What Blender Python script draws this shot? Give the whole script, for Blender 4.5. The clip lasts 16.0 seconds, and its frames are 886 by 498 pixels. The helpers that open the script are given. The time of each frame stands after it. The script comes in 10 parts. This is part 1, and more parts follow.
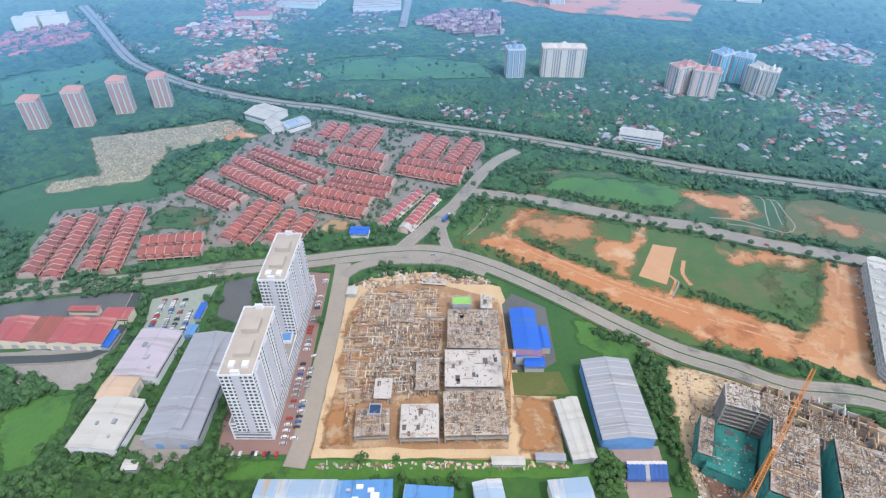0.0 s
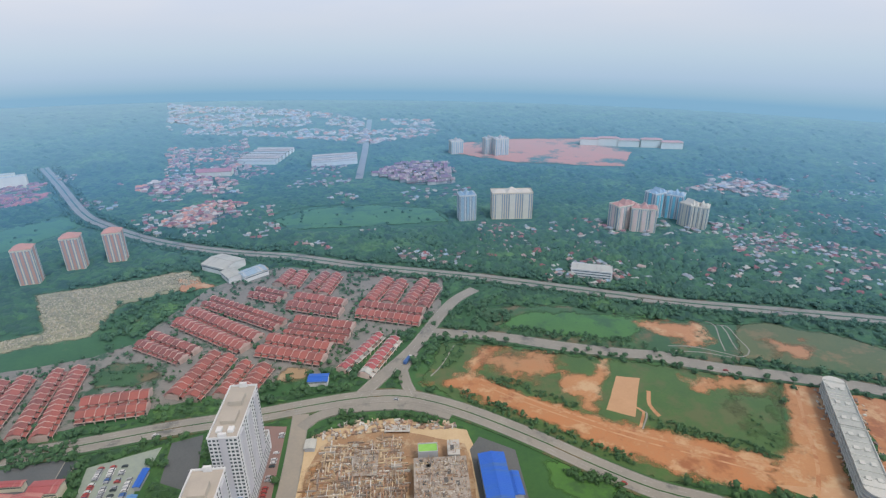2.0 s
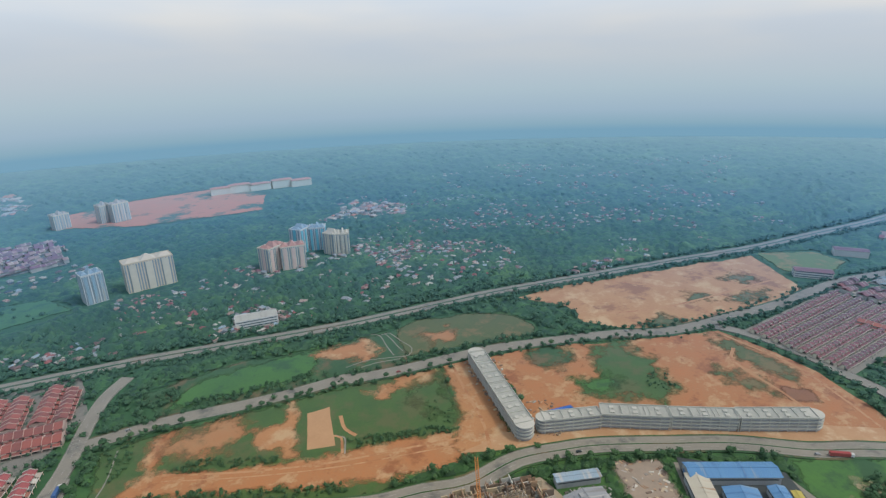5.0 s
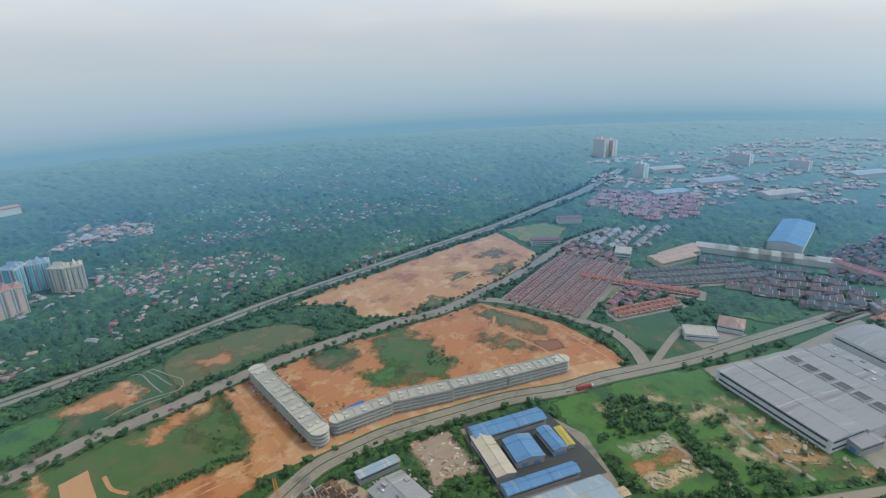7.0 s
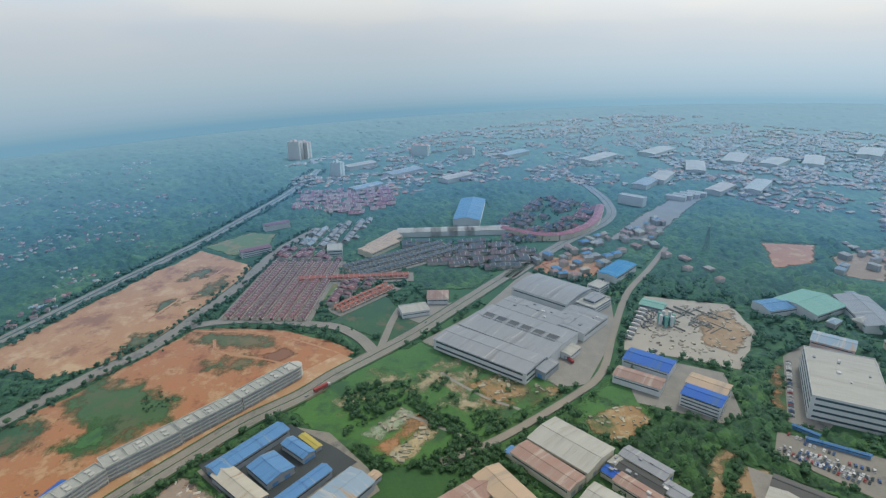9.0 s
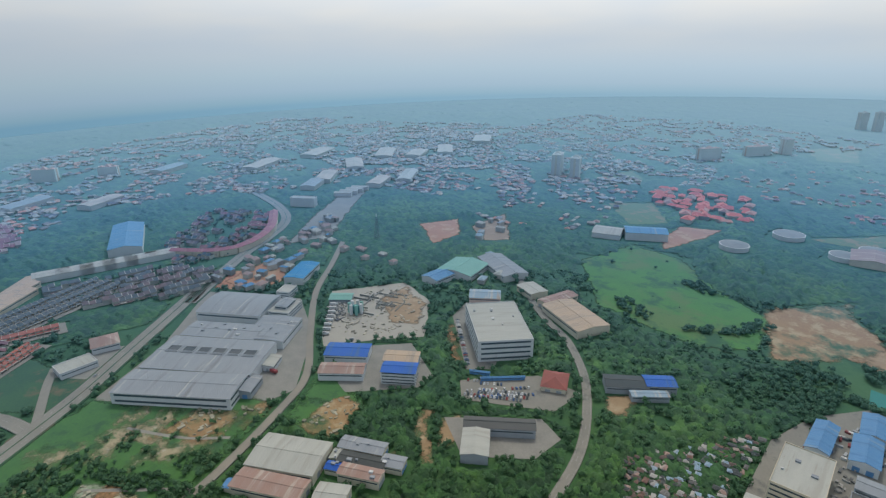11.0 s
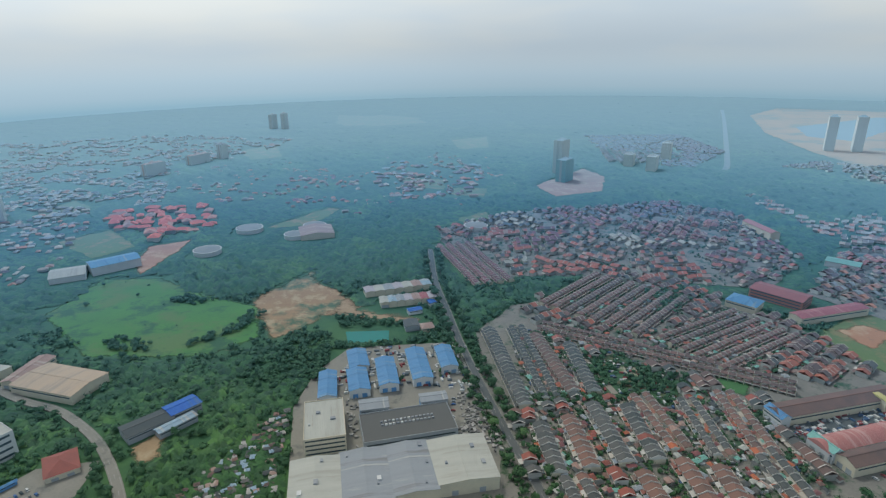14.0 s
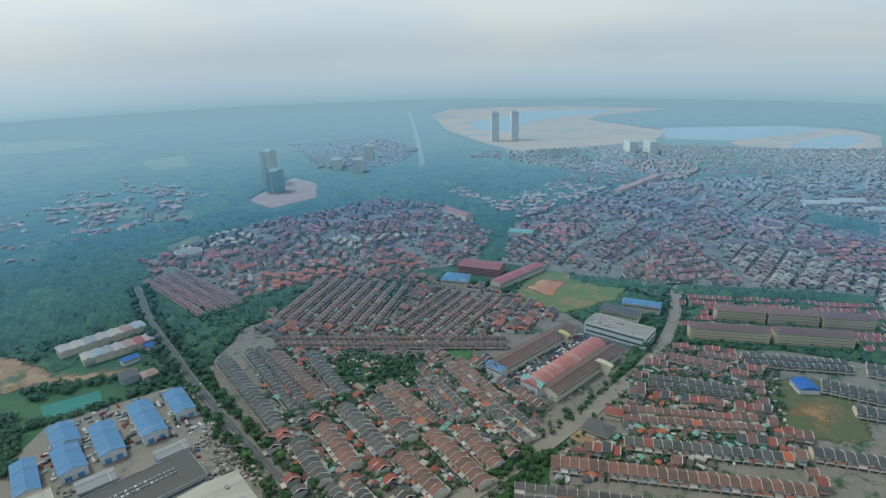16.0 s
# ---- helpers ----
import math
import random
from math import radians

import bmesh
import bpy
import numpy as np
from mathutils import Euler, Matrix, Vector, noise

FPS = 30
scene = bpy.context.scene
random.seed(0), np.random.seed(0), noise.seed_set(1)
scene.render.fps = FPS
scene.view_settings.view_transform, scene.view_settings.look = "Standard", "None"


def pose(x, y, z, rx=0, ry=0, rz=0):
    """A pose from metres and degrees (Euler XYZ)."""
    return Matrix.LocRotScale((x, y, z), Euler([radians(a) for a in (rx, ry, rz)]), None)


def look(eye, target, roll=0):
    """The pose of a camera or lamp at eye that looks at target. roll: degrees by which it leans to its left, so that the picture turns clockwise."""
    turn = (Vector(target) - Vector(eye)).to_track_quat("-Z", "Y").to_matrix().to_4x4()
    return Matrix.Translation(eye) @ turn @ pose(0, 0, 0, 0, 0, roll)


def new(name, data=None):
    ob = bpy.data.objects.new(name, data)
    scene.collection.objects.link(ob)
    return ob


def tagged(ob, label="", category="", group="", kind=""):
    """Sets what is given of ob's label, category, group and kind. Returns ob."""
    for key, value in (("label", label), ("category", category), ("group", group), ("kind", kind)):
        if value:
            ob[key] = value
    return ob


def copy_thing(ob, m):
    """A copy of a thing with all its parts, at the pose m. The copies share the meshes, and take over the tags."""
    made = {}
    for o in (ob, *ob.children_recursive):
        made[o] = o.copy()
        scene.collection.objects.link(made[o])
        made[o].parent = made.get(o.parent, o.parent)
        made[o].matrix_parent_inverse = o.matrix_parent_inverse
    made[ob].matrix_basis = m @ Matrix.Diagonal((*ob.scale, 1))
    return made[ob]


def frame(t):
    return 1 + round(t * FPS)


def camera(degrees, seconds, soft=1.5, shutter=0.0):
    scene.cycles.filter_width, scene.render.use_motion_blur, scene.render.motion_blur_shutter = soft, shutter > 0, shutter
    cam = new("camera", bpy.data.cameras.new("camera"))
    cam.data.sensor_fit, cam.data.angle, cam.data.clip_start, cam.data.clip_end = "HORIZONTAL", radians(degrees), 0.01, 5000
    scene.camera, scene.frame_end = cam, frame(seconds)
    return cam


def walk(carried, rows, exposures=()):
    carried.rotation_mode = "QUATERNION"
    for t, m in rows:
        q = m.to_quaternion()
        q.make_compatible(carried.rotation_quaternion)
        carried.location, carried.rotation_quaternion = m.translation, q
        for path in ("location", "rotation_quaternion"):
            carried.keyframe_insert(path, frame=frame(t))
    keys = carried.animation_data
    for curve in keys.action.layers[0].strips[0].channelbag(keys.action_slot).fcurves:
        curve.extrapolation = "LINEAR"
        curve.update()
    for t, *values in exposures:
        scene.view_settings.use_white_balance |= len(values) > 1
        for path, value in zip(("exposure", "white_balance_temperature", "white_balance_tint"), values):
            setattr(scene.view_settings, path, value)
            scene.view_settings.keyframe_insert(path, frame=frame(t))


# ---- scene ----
# ---- camera: a drone that hovers and turns ----
cam = camera(76.19, 16.0, soft=1.3)
walk(cam, [
    (0.0, pose(0, 0, 280, 52.74, 0.21, 0.00)),
    (0.5, pose(0, 0, 280, 56.97, 0.24, 0.08)),
    (1.0, pose(0, 0, 280, 60.96, 0.26, 0.16)),
    (1.5, pose(0, 0, 280, 64.13, 0.32, -1.15)),
    (2.0, pose(0, 0, 280, 66.88, 0.53, -4.85)),
    (2.5, pose(0, 0, 280, 69.41, 0.73, -10.67)),
    (3.0, pose(0, 0, 280, 70.84, 1.11, -17.58)),
    (3.5, pose(0, 0, 280, 70.98, 1.37, -24.19)),
    (4.0, pose(0, 0, 280, 70.83, 1.45, -30.31)),
    (6.5, pose(0, 0, 280, 70.10, 1.42, -59.15)),
    (7.0, pose(0, 0, 280, 70.00, 1.25, -65.92)),
    (7.5, pose(0, 0, 280, 69.88, 1.02, -73.04)),
    (8.0, pose(0, 0, 280, 69.81, 0.90, -80.47)),
    (8.5, pose(0, 0, 280, 69.79, 0.86, -87.78)),
    (9.0, pose(0, 0, 280, 69.77, 0.74, -96.06)),
    (11.5, pose(0, 0, 280, 70.26, 0.03, -138.42)),
    (12.0, pose(0, 0, 280, 70.45, 0.26, -148.20)),
    (12.5, pose(0, 0, 280, 70.65, 0.22, -157.49)),
    (13.0, pose(0, 0, 280, 70.82, 0.32, -166.27)),
    (13.5, pose(0, 0, 280, 71.01, 0.36, -174.29)),
    (14.0, pose(0, 0, 280, 71.15, 0.45, 178.18)),
    (14.5, pose(0, 0, 280, 71.27, 0.55, 171.07)),
    (15.0, pose(0, 0, 280, 71.38, 0.74, 163.79)),
    (15.5, pose(0, 0, 280, 71.49, 0.90, 156.61)),
    (16.0, pose(0, 0, 280, 71.57, 1.19, 149.08)),
], exposures=[(0.0, 0.86, 6060, 18), (0.7, 0.79, 6250, 16), (1.5, 0.54, 6600, 18), (2.3, 0.29, 6680, 14), (3.2, 0.10, 6780, 12), (5.0, 0.12, 6800, 11), (9.0, 0.08, 6750, 9), (11.5, -0.12, 6500, 9), (13.0, -0.13, 6450, 7), (16.0, -0.05, 6500, 3)])

# ---- hazy daylight ----
SUN_AZ, SUN_EL = 140.0, 58.0
world = bpy.data.worlds.new("hazy_sky")
scene.world = world
world.use_nodes = True
wn, wl = world.node_tree.nodes, world.node_tree.links
wn.clear()
sky = wn.new("ShaderNodeTexSky")
sky.sky_type = "NISHITA"
sky.sun_disc = False
sky.sun_elevation, sky.sun_rotation = radians(SUN_EL), radians(SUN_AZ)
sky.dust_density = 6.0
clear = wn.new("ShaderNodeBackground")
clear.inputs[1].default_value = 0.05
wl.new(sky.outputs[0], clear.inputs[0])
wtc = wn.new("ShaderNodeTexCoord")
wsep = wn.new("ShaderNodeSeparateXYZ")
wl.new(wtc.outputs["Generated"], wsep.inputs[0])
wramp = wn.new("ShaderNodeValToRGB")
wmap = wn.new("ShaderNodeMapRange")
wmap.inputs[1].default_value, wmap.inputs[2].default_value = -0.12, 0.5
wl.new(wsep.outputs[2], wmap.inputs[0])
wl.new(wmap.outputs[0], wramp.inputs[0])
SKY = [(0.0, (0.30, 0.45, 0.54)), (0.11, (0.44, 0.52, 0.57)), (0.2, (0.54, 0.605, 0.665)), (0.3, (0.61, 0.67, 0.74)), (0.5, (0.63, 0.68, 0.74)), (1.0, (0.34, 0.345, 0.345))]
for i, (p, c) in enumerate(SKY):
    e = wramp.color_ramp.elements[i] if i < 2 else wramp.color_ramp.elements.new(p)
    e.position, e.color = p, (*c, 1)
wnoise = wn.new("ShaderNodeTexNoise")
wnoise.inputs["Scale"].default_value, wnoise.inputs["Detail"].default_value = 2.2, 3.0
wstretch = wn.new("ShaderNodeMapping")
wstretch.inputs["Scale"].default_value = (1, 1, 5)
wl.new(wtc.outputs["Generated"], wstretch.inputs[0])
wl.new(wstretch.outputs[0], wnoise.inputs["Vector"])
wcloud = wn.new("ShaderNodeMapRange")
wcloud.inputs[1].default_value, wcloud.inputs[2].default_value = 0.35, 0.7
wcloud.inputs[3].default_value, wcloud.inputs[4].default_value = 0.97, 1.035
wl.new(wnoise.outputs[0], wcloud.inputs[0])
wmul = wn.new("ShaderNodeVectorMath")
wmul.operation = "SCALE"
wl.new(wramp.outputs[0], wmul.inputs[0])
wl.new(wcloud.outputs[0], wmul.inputs["Scale"])
cloudy = wn.new("ShaderNodeBackground")
cloudy.inputs[1].default_value = 0.9
wtint = wn.new("ShaderNodeMix")
wtint.data_type = "RGBA"
wtint.inputs[6].default_value, wtint.inputs[7].default_value = (0.92, 0.98, 1.05, 1), (1.05, 1.02, 0.99, 1)
wpale = wn.new("ShaderNodeMapRange")
wpale.inputs[1].default_value, wpale.inputs[2].default_value = 0.4, 0.62
wl.new(wnoise.outputs[0], wpale.inputs[0])
wl.new(wpale.outputs[0], wtint.inputs[0])
wmul2 = wn.new("ShaderNodeVectorMath")
wmul2.operation = "MULTIPLY"
wl.new(wmul.outputs[0], wmul2.inputs[0])
wl.new(wtint.outputs[2], wmul2.inputs[1])


def sunward(n, l, way, colour):
    """The hazy sky is a little brighter on the side of the sun."""
    unit, dot, lobe, out = n.new("ShaderNodeVectorMath"), n.new("ShaderNodeVectorMath"), n.new("ShaderNodeMapRange"), n.new("ShaderNodeVectorMath")
    unit.operation, dot.operation, out.operation, lobe.interpolation_type = "NORMALIZE", "DOT_PRODUCT", "SCALE", "SMOOTHSTEP"
    dot.inputs[1].default_value = (math.sin(radians(SUN_AZ)), math.cos(radians(SUN_AZ)), 0.0)
    for socket, value in zip(lobe.inputs[1:5], (0.62, 1.0, 1.0, 1.15)):
        socket.default_value = value
    l.new(way, unit.inputs[0])
    l.new(unit.outputs[0], dot.inputs[0])
    l.new(dot.outputs["Value"], lobe.inputs[0])
    l.new(colour, out.inputs[0])
    l.new(lobe.outputs[0], out.inputs["Scale"])
    return out.outputs[0]


wl.new(sunward(wn, wl, wtc.outputs["Generated"], wmul2.outputs[0]), cloudy.inputs[0])
wadd = wn.new("ShaderNodeAddShader")
wl.new(clear.outputs[0], wadd.inputs[0])
wl.new(cloudy.outputs[0], wadd.inputs[1])
wl.new(wadd.outputs[0], wn.new("ShaderNodeOutputWorld").inputs[0])

sun_data = bpy.data.lights.new("sun", "SUN")
sun_data.energy, sun_data.angle, sun_data.color = 1.1, radians(10), (1.0, 0.95, 0.86)
sun = new("sun", sun_data)
az = radians(SUN_AZ)
sun.matrix_world = look((math.sin(az) * 500, math.cos(az) * 500, 500 * math.tan(radians(SUN_EL))), (0, 0, 0))

# ---- materials ----
MATS = {}
# haze tints painted into every surface, paler towards grazing view
HAZE_TINTS = [(0.18, (0.20, 0.31, 0.27)), (0.42, (0.16, 0.32, 0.37)), (0.60, (0.13, 0.35, 0.52)), (0.70, (0.13, 0.40, 0.65)), (0.757, (0.18, 0.48, 0.77)), (0.826, (0.31, 0.60, 0.82)), (0.861, (0.39, 0.64, 0.82)), (0.895, (0.40, 0.63, 0.80)), (0.934, (0.40, 0.60, 0.74))]


def mat(name, colour, second=None, rough=0.8, scale=0.3, fine=3.0, spread=0.25, metal=0.0, bump=0.0, ribs=0.0, island=0.0, haze_share=1.0, per_object=0.0, third=None, third_scale=0.02, third_cut=0.56, fourth=None, fourth_scale=0.05, fourth_cut=0.6):
    """Two scales of variation between colour and second, relief, and distance haze painted in as a tinted glossy mix.
    """
    if name in MATS:
        return MATS[name]
    m = bpy.data.materials.new(name)
    MATS[name] = m
    m.use_nodes = True
    n, l = m.node_tree.nodes, m.node_tree.links
    n.clear()
    second = second or tuple(c * (1 - spread) for c in colour)
    geo = n.new("ShaderNodeNewGeometry")
    big, small = n.new("ShaderNodeTexNoise"), n.new("ShaderNodeTexNoise")
    big.inputs["Scale"].default_value, small.inputs["Scale"].default_value = scale, fine
    big.inputs["Detail"].default_value, small.inputs["Detail"].default_value = 5.0, 2.0
    place = n.new("ShaderNodeMapping")
    if ribs:
        sheet = n.new("ShaderNodeTexCoord")
        place.inputs["Scale"].default_value = (1.0, 0.1, 0.1)
        l.new(sheet.outputs["Object"], place.inputs[0])
        big.inputs["Scale"].default_value = 0.35
    l.new(place.outputs[0] if ribs else geo.outputs["Position"], big.inputs["Vector"])
    l.new(geo.outputs["Position"], small.inputs["Vector"])
    mid = n.new("ShaderNodeMath")
    mid.operation = "MULTIPLY_ADD"
    mid.inputs[1].default_value, mid.inputs[2].default_value = 0.4, 0.0
    l.new(small.outputs[0], mid.inputs[0])
    tot = n.new("ShaderNodeMath")
    tot.operation = "MULTIPLY_ADD"
    tot.inputs[1].default_value = 0.6
    l.new(big.outputs[0], tot.inputs[0])
    l.new(mid.outputs[0], tot.inputs[2])
    last = tot.outputs[0]
    for value, source in ((island, geo.outputs["Random Per Island"]), (per_object, None)):
        if value:
            if source is None:
                source = n.new("ShaderNodeObjectInfo").outputs["Random"]
            ma = n.new("ShaderNodeMath")
            ma.operation = "MULTIPLY_ADD"
            ma.inputs[1].default_value = value
            l.new(source, ma.inputs[0])
            mb = n.new("ShaderNodeMath")
            mb.operation = "SUBTRACT"
            mb.inputs[1].default_value = value / 2
            l.new(last, mb.inputs[0])
            l.new(mb.outputs[0], ma.inputs[2])
            last = ma.outputs[0]
    ramp = n.new("ShaderNodeMapRange")
    ramp.inputs[1].default_value, ramp.inputs[2].default_value = 0.3, 0.7
    l.new(last, ramp.inputs[0])
    mix = n.new("ShaderNodeMix")
    mix.data_type = "RGBA"
    mix.inputs[6].default_value, mix.inputs[7].default_value = (*colour, 1), (*second, 1)
    l.new(ramp.outputs[0], mix.inputs[0])
    b = n.new("ShaderNodeBsdfPrincipled")
    b.inputs["Roughness"].default_value, b.inputs["Metallic"].default_value = rough, metal
    b.inputs["Specular IOR Level"].default_value = 0.25
    tint = mix.outputs[2]
    for colour_over, size, cut in ((fourth, fourth_scale, fourth_cut), (third, third_scale, third_cut)):
        if not colour_over:
            continue
        blot = n.new("ShaderNodeTexNoise")
        blot.inputs["Scale"].default_value, blot.inputs["Detail"].default_value, blot.inputs["Roughness"].default_value = size, 11.0, 0.7
        l.new(place.outputs[0] if ribs else geo.outputs["Position"], blot.inputs["Vector"])
        edge = n.new("ShaderNodeMapRange")
        edge.inputs[1].default_value, edge.inputs[2].default_value = cut - 0.045, cut + 0.045
        l.new(blot.outputs[0], edge.inputs[0])
        over = n.new("ShaderNodeMix")
        over.data_type = "RGBA"
        over.inputs[7].default_value = (*colour_over, 1)
        l.new(edge.outputs[0], over.inputs[0])
        l.new(tint, over.inputs[6])
        tint = over.outputs[2]
    l.new(tint, b.inputs["Base Color"])
    if bump or ribs:
        bp = n.new("ShaderNodeBump")
        bp.inputs["Strength"].default_value, bp.inputs["Distance"].default_value = bump or 0.4, 0.3
        if ribs:
            wave = n.new("ShaderNodeTexWave")
            wave.inputs["Scale"].default_value, wave.inputs["Distortion"].default_value = ribs, 0.3
            tc = n.new("ShaderNodeTexCoord")
            l.new(tc.outputs["Object"], wave.inputs["Vector"])
            l.new(wave.outputs[1], bp.inputs["Height"])
        else:
            l.new(small.outputs[0], bp.inputs["Height"])
        l.new(bp.outputs[0], b.inputs["Normal"])
    out = n.new("ShaderNodeOutputMaterial")
    up = n.new("ShaderNodeCombineXYZ")
    up.inputs[2].default_value = 1.0
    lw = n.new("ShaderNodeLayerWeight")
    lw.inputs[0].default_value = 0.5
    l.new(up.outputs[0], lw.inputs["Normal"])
    # depression angle and 280 m camera height give distance; haze grows with it
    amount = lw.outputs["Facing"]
    for op, first, second_value in (("SUBTRACT", 1.0, None), ("DIVIDE", 280.0, None), ("SUBTRACT", None, 190.0), ("MULTIPLY", None, -1 / 1300), ("POWER", math.e, None), ("SUBTRACT", 1.0, None), ("MULTIPLY", None, haze_share)):
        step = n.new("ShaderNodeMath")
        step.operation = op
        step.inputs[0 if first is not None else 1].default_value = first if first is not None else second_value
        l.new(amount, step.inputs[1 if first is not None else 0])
        step.use_clamp = op == "MULTIPLY" and second_value == haze_share
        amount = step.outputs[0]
    haze_coat = n.new("ShaderNodeBsdfGlossy")
    haze_coat.distribution = "MULTI_GGX"
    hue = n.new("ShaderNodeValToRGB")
    for k, (at, tone) in enumerate(HAZE_TINTS):
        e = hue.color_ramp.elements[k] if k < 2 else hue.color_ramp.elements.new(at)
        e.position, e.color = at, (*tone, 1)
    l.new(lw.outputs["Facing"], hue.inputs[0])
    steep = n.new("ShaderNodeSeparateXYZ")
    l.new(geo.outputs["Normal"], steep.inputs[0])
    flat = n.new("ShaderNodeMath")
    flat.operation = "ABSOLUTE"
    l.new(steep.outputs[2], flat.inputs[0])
    # upright faces get a brighter haze tint, as they mirror less sky
    wall_haze = n.new("ShaderNodeVectorMath")
    wall_haze.operation = "MULTIPLY"
    wall_haze.inputs[1].default_value = (1.76, 1.31, 1.11)
    l.new(hue.outputs[0], wall_haze.inputs[0])
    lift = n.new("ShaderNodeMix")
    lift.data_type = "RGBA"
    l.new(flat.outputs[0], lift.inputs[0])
    l.new(wall_haze.outputs[0], lift.inputs[6])
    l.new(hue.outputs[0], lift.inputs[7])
    l.new(lift.outputs[2], haze_coat.inputs["Color"])
    haze_coat.inputs["Roughness"].default_value = 0.95
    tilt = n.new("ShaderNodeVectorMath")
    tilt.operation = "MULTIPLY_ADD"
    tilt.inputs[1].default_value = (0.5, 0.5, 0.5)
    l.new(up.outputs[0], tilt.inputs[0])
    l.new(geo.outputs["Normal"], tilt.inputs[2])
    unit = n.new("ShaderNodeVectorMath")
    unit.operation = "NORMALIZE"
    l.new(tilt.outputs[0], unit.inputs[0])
    l.new(unit.outputs[0], haze_coat.inputs["Normal"])
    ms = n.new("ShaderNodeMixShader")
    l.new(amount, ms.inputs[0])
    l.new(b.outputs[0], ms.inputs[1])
    l.new(haze_coat.outputs[0], ms.inputs[2])
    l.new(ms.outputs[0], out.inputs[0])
    return m


GRASS = mat("grass", (0.0546, 0.125, 0.0172), (0.0273, 0.0702, 0.014), scale=0.04, fine=0.5, bump=0.6, third=(0.156, 0.109, 0.039), third_scale=0.025, third_cut=0.56)
GRASS_BRIGHT = mat("bright_grass", (0.075, 0.20, 0.018), (0.050, 0.135, 0.017), scale=0.04, fine=0.4, bump=0.6, third=(0.035, 0.095, 0.016), third_scale=0.03, third_cut=0.56)
GRASS_DRY = mat("dry_grass", (0.125, 0.13, 0.027), (0.080, 0.105, 0.021), scale=0.03, fine=0.4, bump=0.5, third=(0.20, 0.145, 0.05), third_scale=0.03, third_cut=0.56, fourth=(0.07, 0.115, 0.02), fourth_scale=0.015, fourth_cut=0.56)
UNDERGROWTH = mat("undergrowth", (0.026, 0.085, 0.015), (0.046, 0.13, 0.019), scale=0.02, fine=0.3, bump=0.9, third=(0.06, 0.145, 0.021), third_scale=0.008, third_cut=0.55, fourth=(0.15, 0.12, 0.05), fourth_scale=0.02, fourth_cut=0.66, haze_share=0.9)
SOIL = mat("laterite_soil", (0.50, 0.185, 0.055), (0.42, 0.21, 0.085), scale=0.05, fine=0.5, bump=0.9, third=(0.33, 0.115, 0.035), third_scale=0.035, third_cut=0.58, fourth=(0.56, 0.34, 0.17), fourth_scale=0.05, fourth_cut=0.56)
SOIL_PALE = mat("pale_soil", (0.52, 0.25, 0.095), (0.43, 0.19, 0.07), scale=0.05, fine=0.5, bump=0.9, third=(0.56, 0.37, 0.20), third_scale=0.035, third_cut=0.55, fourth=(0.33, 0.17, 0.07), fourth_scale=0.06, fourth_cut=0.62)
SOIL_WEEDY = mat("weedy_laterite", (0.46, 0.19, 0.065), (0.42, 0.24, 0.11), scale=0.05, fine=0.5, bump=0.9, third=(0.085, 0.13, 0.025), third_scale=0.018, third_cut=0.57, fourth=(0.25, 0.14, 0.05), fourth_scale=0.03, fourth_cut=0.56)
FIELD_MIX = mat("grass_and_laterite", (0.078, 0.145, 0.018), (0.050, 0.102, 0.0156), scale=0.05, fine=0.5, bump=0.8, third=(0.30, 0.15, 0.05), third_scale=0.02, third_cut=0.66, fourth=(0.105, 0.12, 0.03), fourth_scale=0.03, fourth_cut=0.54)
GRASSLAND = mat("lush_grassland", (0.085, 0.25, 0.014), (0.06, 0.175, 0.014), scale=0.04, fine=0.4, bump=0.7, third=(0.035, 0.10, 0.018), third_scale=0.02, third_cut=0.57, fourth=(0.11, 0.19, 0.028), fourth_scale=0.012, fourth_cut=0.55, haze_share=0.85)
FAR_FIELD = mat("mown_playing_field", (0.15, 0.215, 0.038), (0.115, 0.17, 0.032), scale=0.03, fine=0.3, third=(0.27, 0.215, 0.07), third_scale=0.03, third_cut=0.54, haze_share=0.9)
SHOP_GRID = mat("pale_new_concrete", (0.62, 0.62, 0.57), (0.48, 0.48, 0.44), scale=0.1, fine=0.8)
OCHRE = mat("ochre_excavation", (0.42, 0.26, 0.101), (0.319, 0.176, 0.0672), scale=0.05, fine=0.5, bump=0.9, third=(0.06, 0.11, 0.021), third_scale=0.012, third_cut=0.54, fourth=(0.487, 0.37, 0.202), fourth_scale=0.06, fourth_cut=0.54)
HAUL = mat("pale_haul_road", (0.62, 0.47, 0.28), (0.52, 0.37, 0.20), scale=0.08, fine=0.6, bump=0.4)
SITE_MUD = mat("orange_site_mud", (0.38, 0.19, 0.07), (0.30, 0.14, 0.055), scale=0.08, fine=0.6, bump=0.8, third=(0.42, 0.30, 0.17), third_scale=0.08, third_cut=0.56)
STOCK = mat("stored_aggregate", (0.60, 0.54, 0.43), (0.36, 0.31, 0.24), scale=0.2, island=0.8)
SAND = mat("sand", (0.42, 0.286, 0.143), (0.336, 0.21, 0.101), scale=0.05, fine=0.35, bump=0.5, third=(0.47, 0.353, 0.21), third_scale=0.04, third_cut=0.55)
ASPHALT = mat("asphalt", (0.138, 0.133, 0.129), (0.0946, 0.0946, 0.0946), scale=0.05, fine=0.8)
ASPHALT_DARK = mat("dark_asphalt", (0.07, 0.07, 0.072), (0.05, 0.05, 0.05), scale=0.05, fine=0.8)
ASPHALT_OLD = mat("worn_asphalt", (0.33, 0.30, 0.25), (0.245, 0.222, 0.188), scale=0.04, fine=0.6, third=(0.15, 0.14, 0.125), third_scale=0.03, third_cut=0.6)
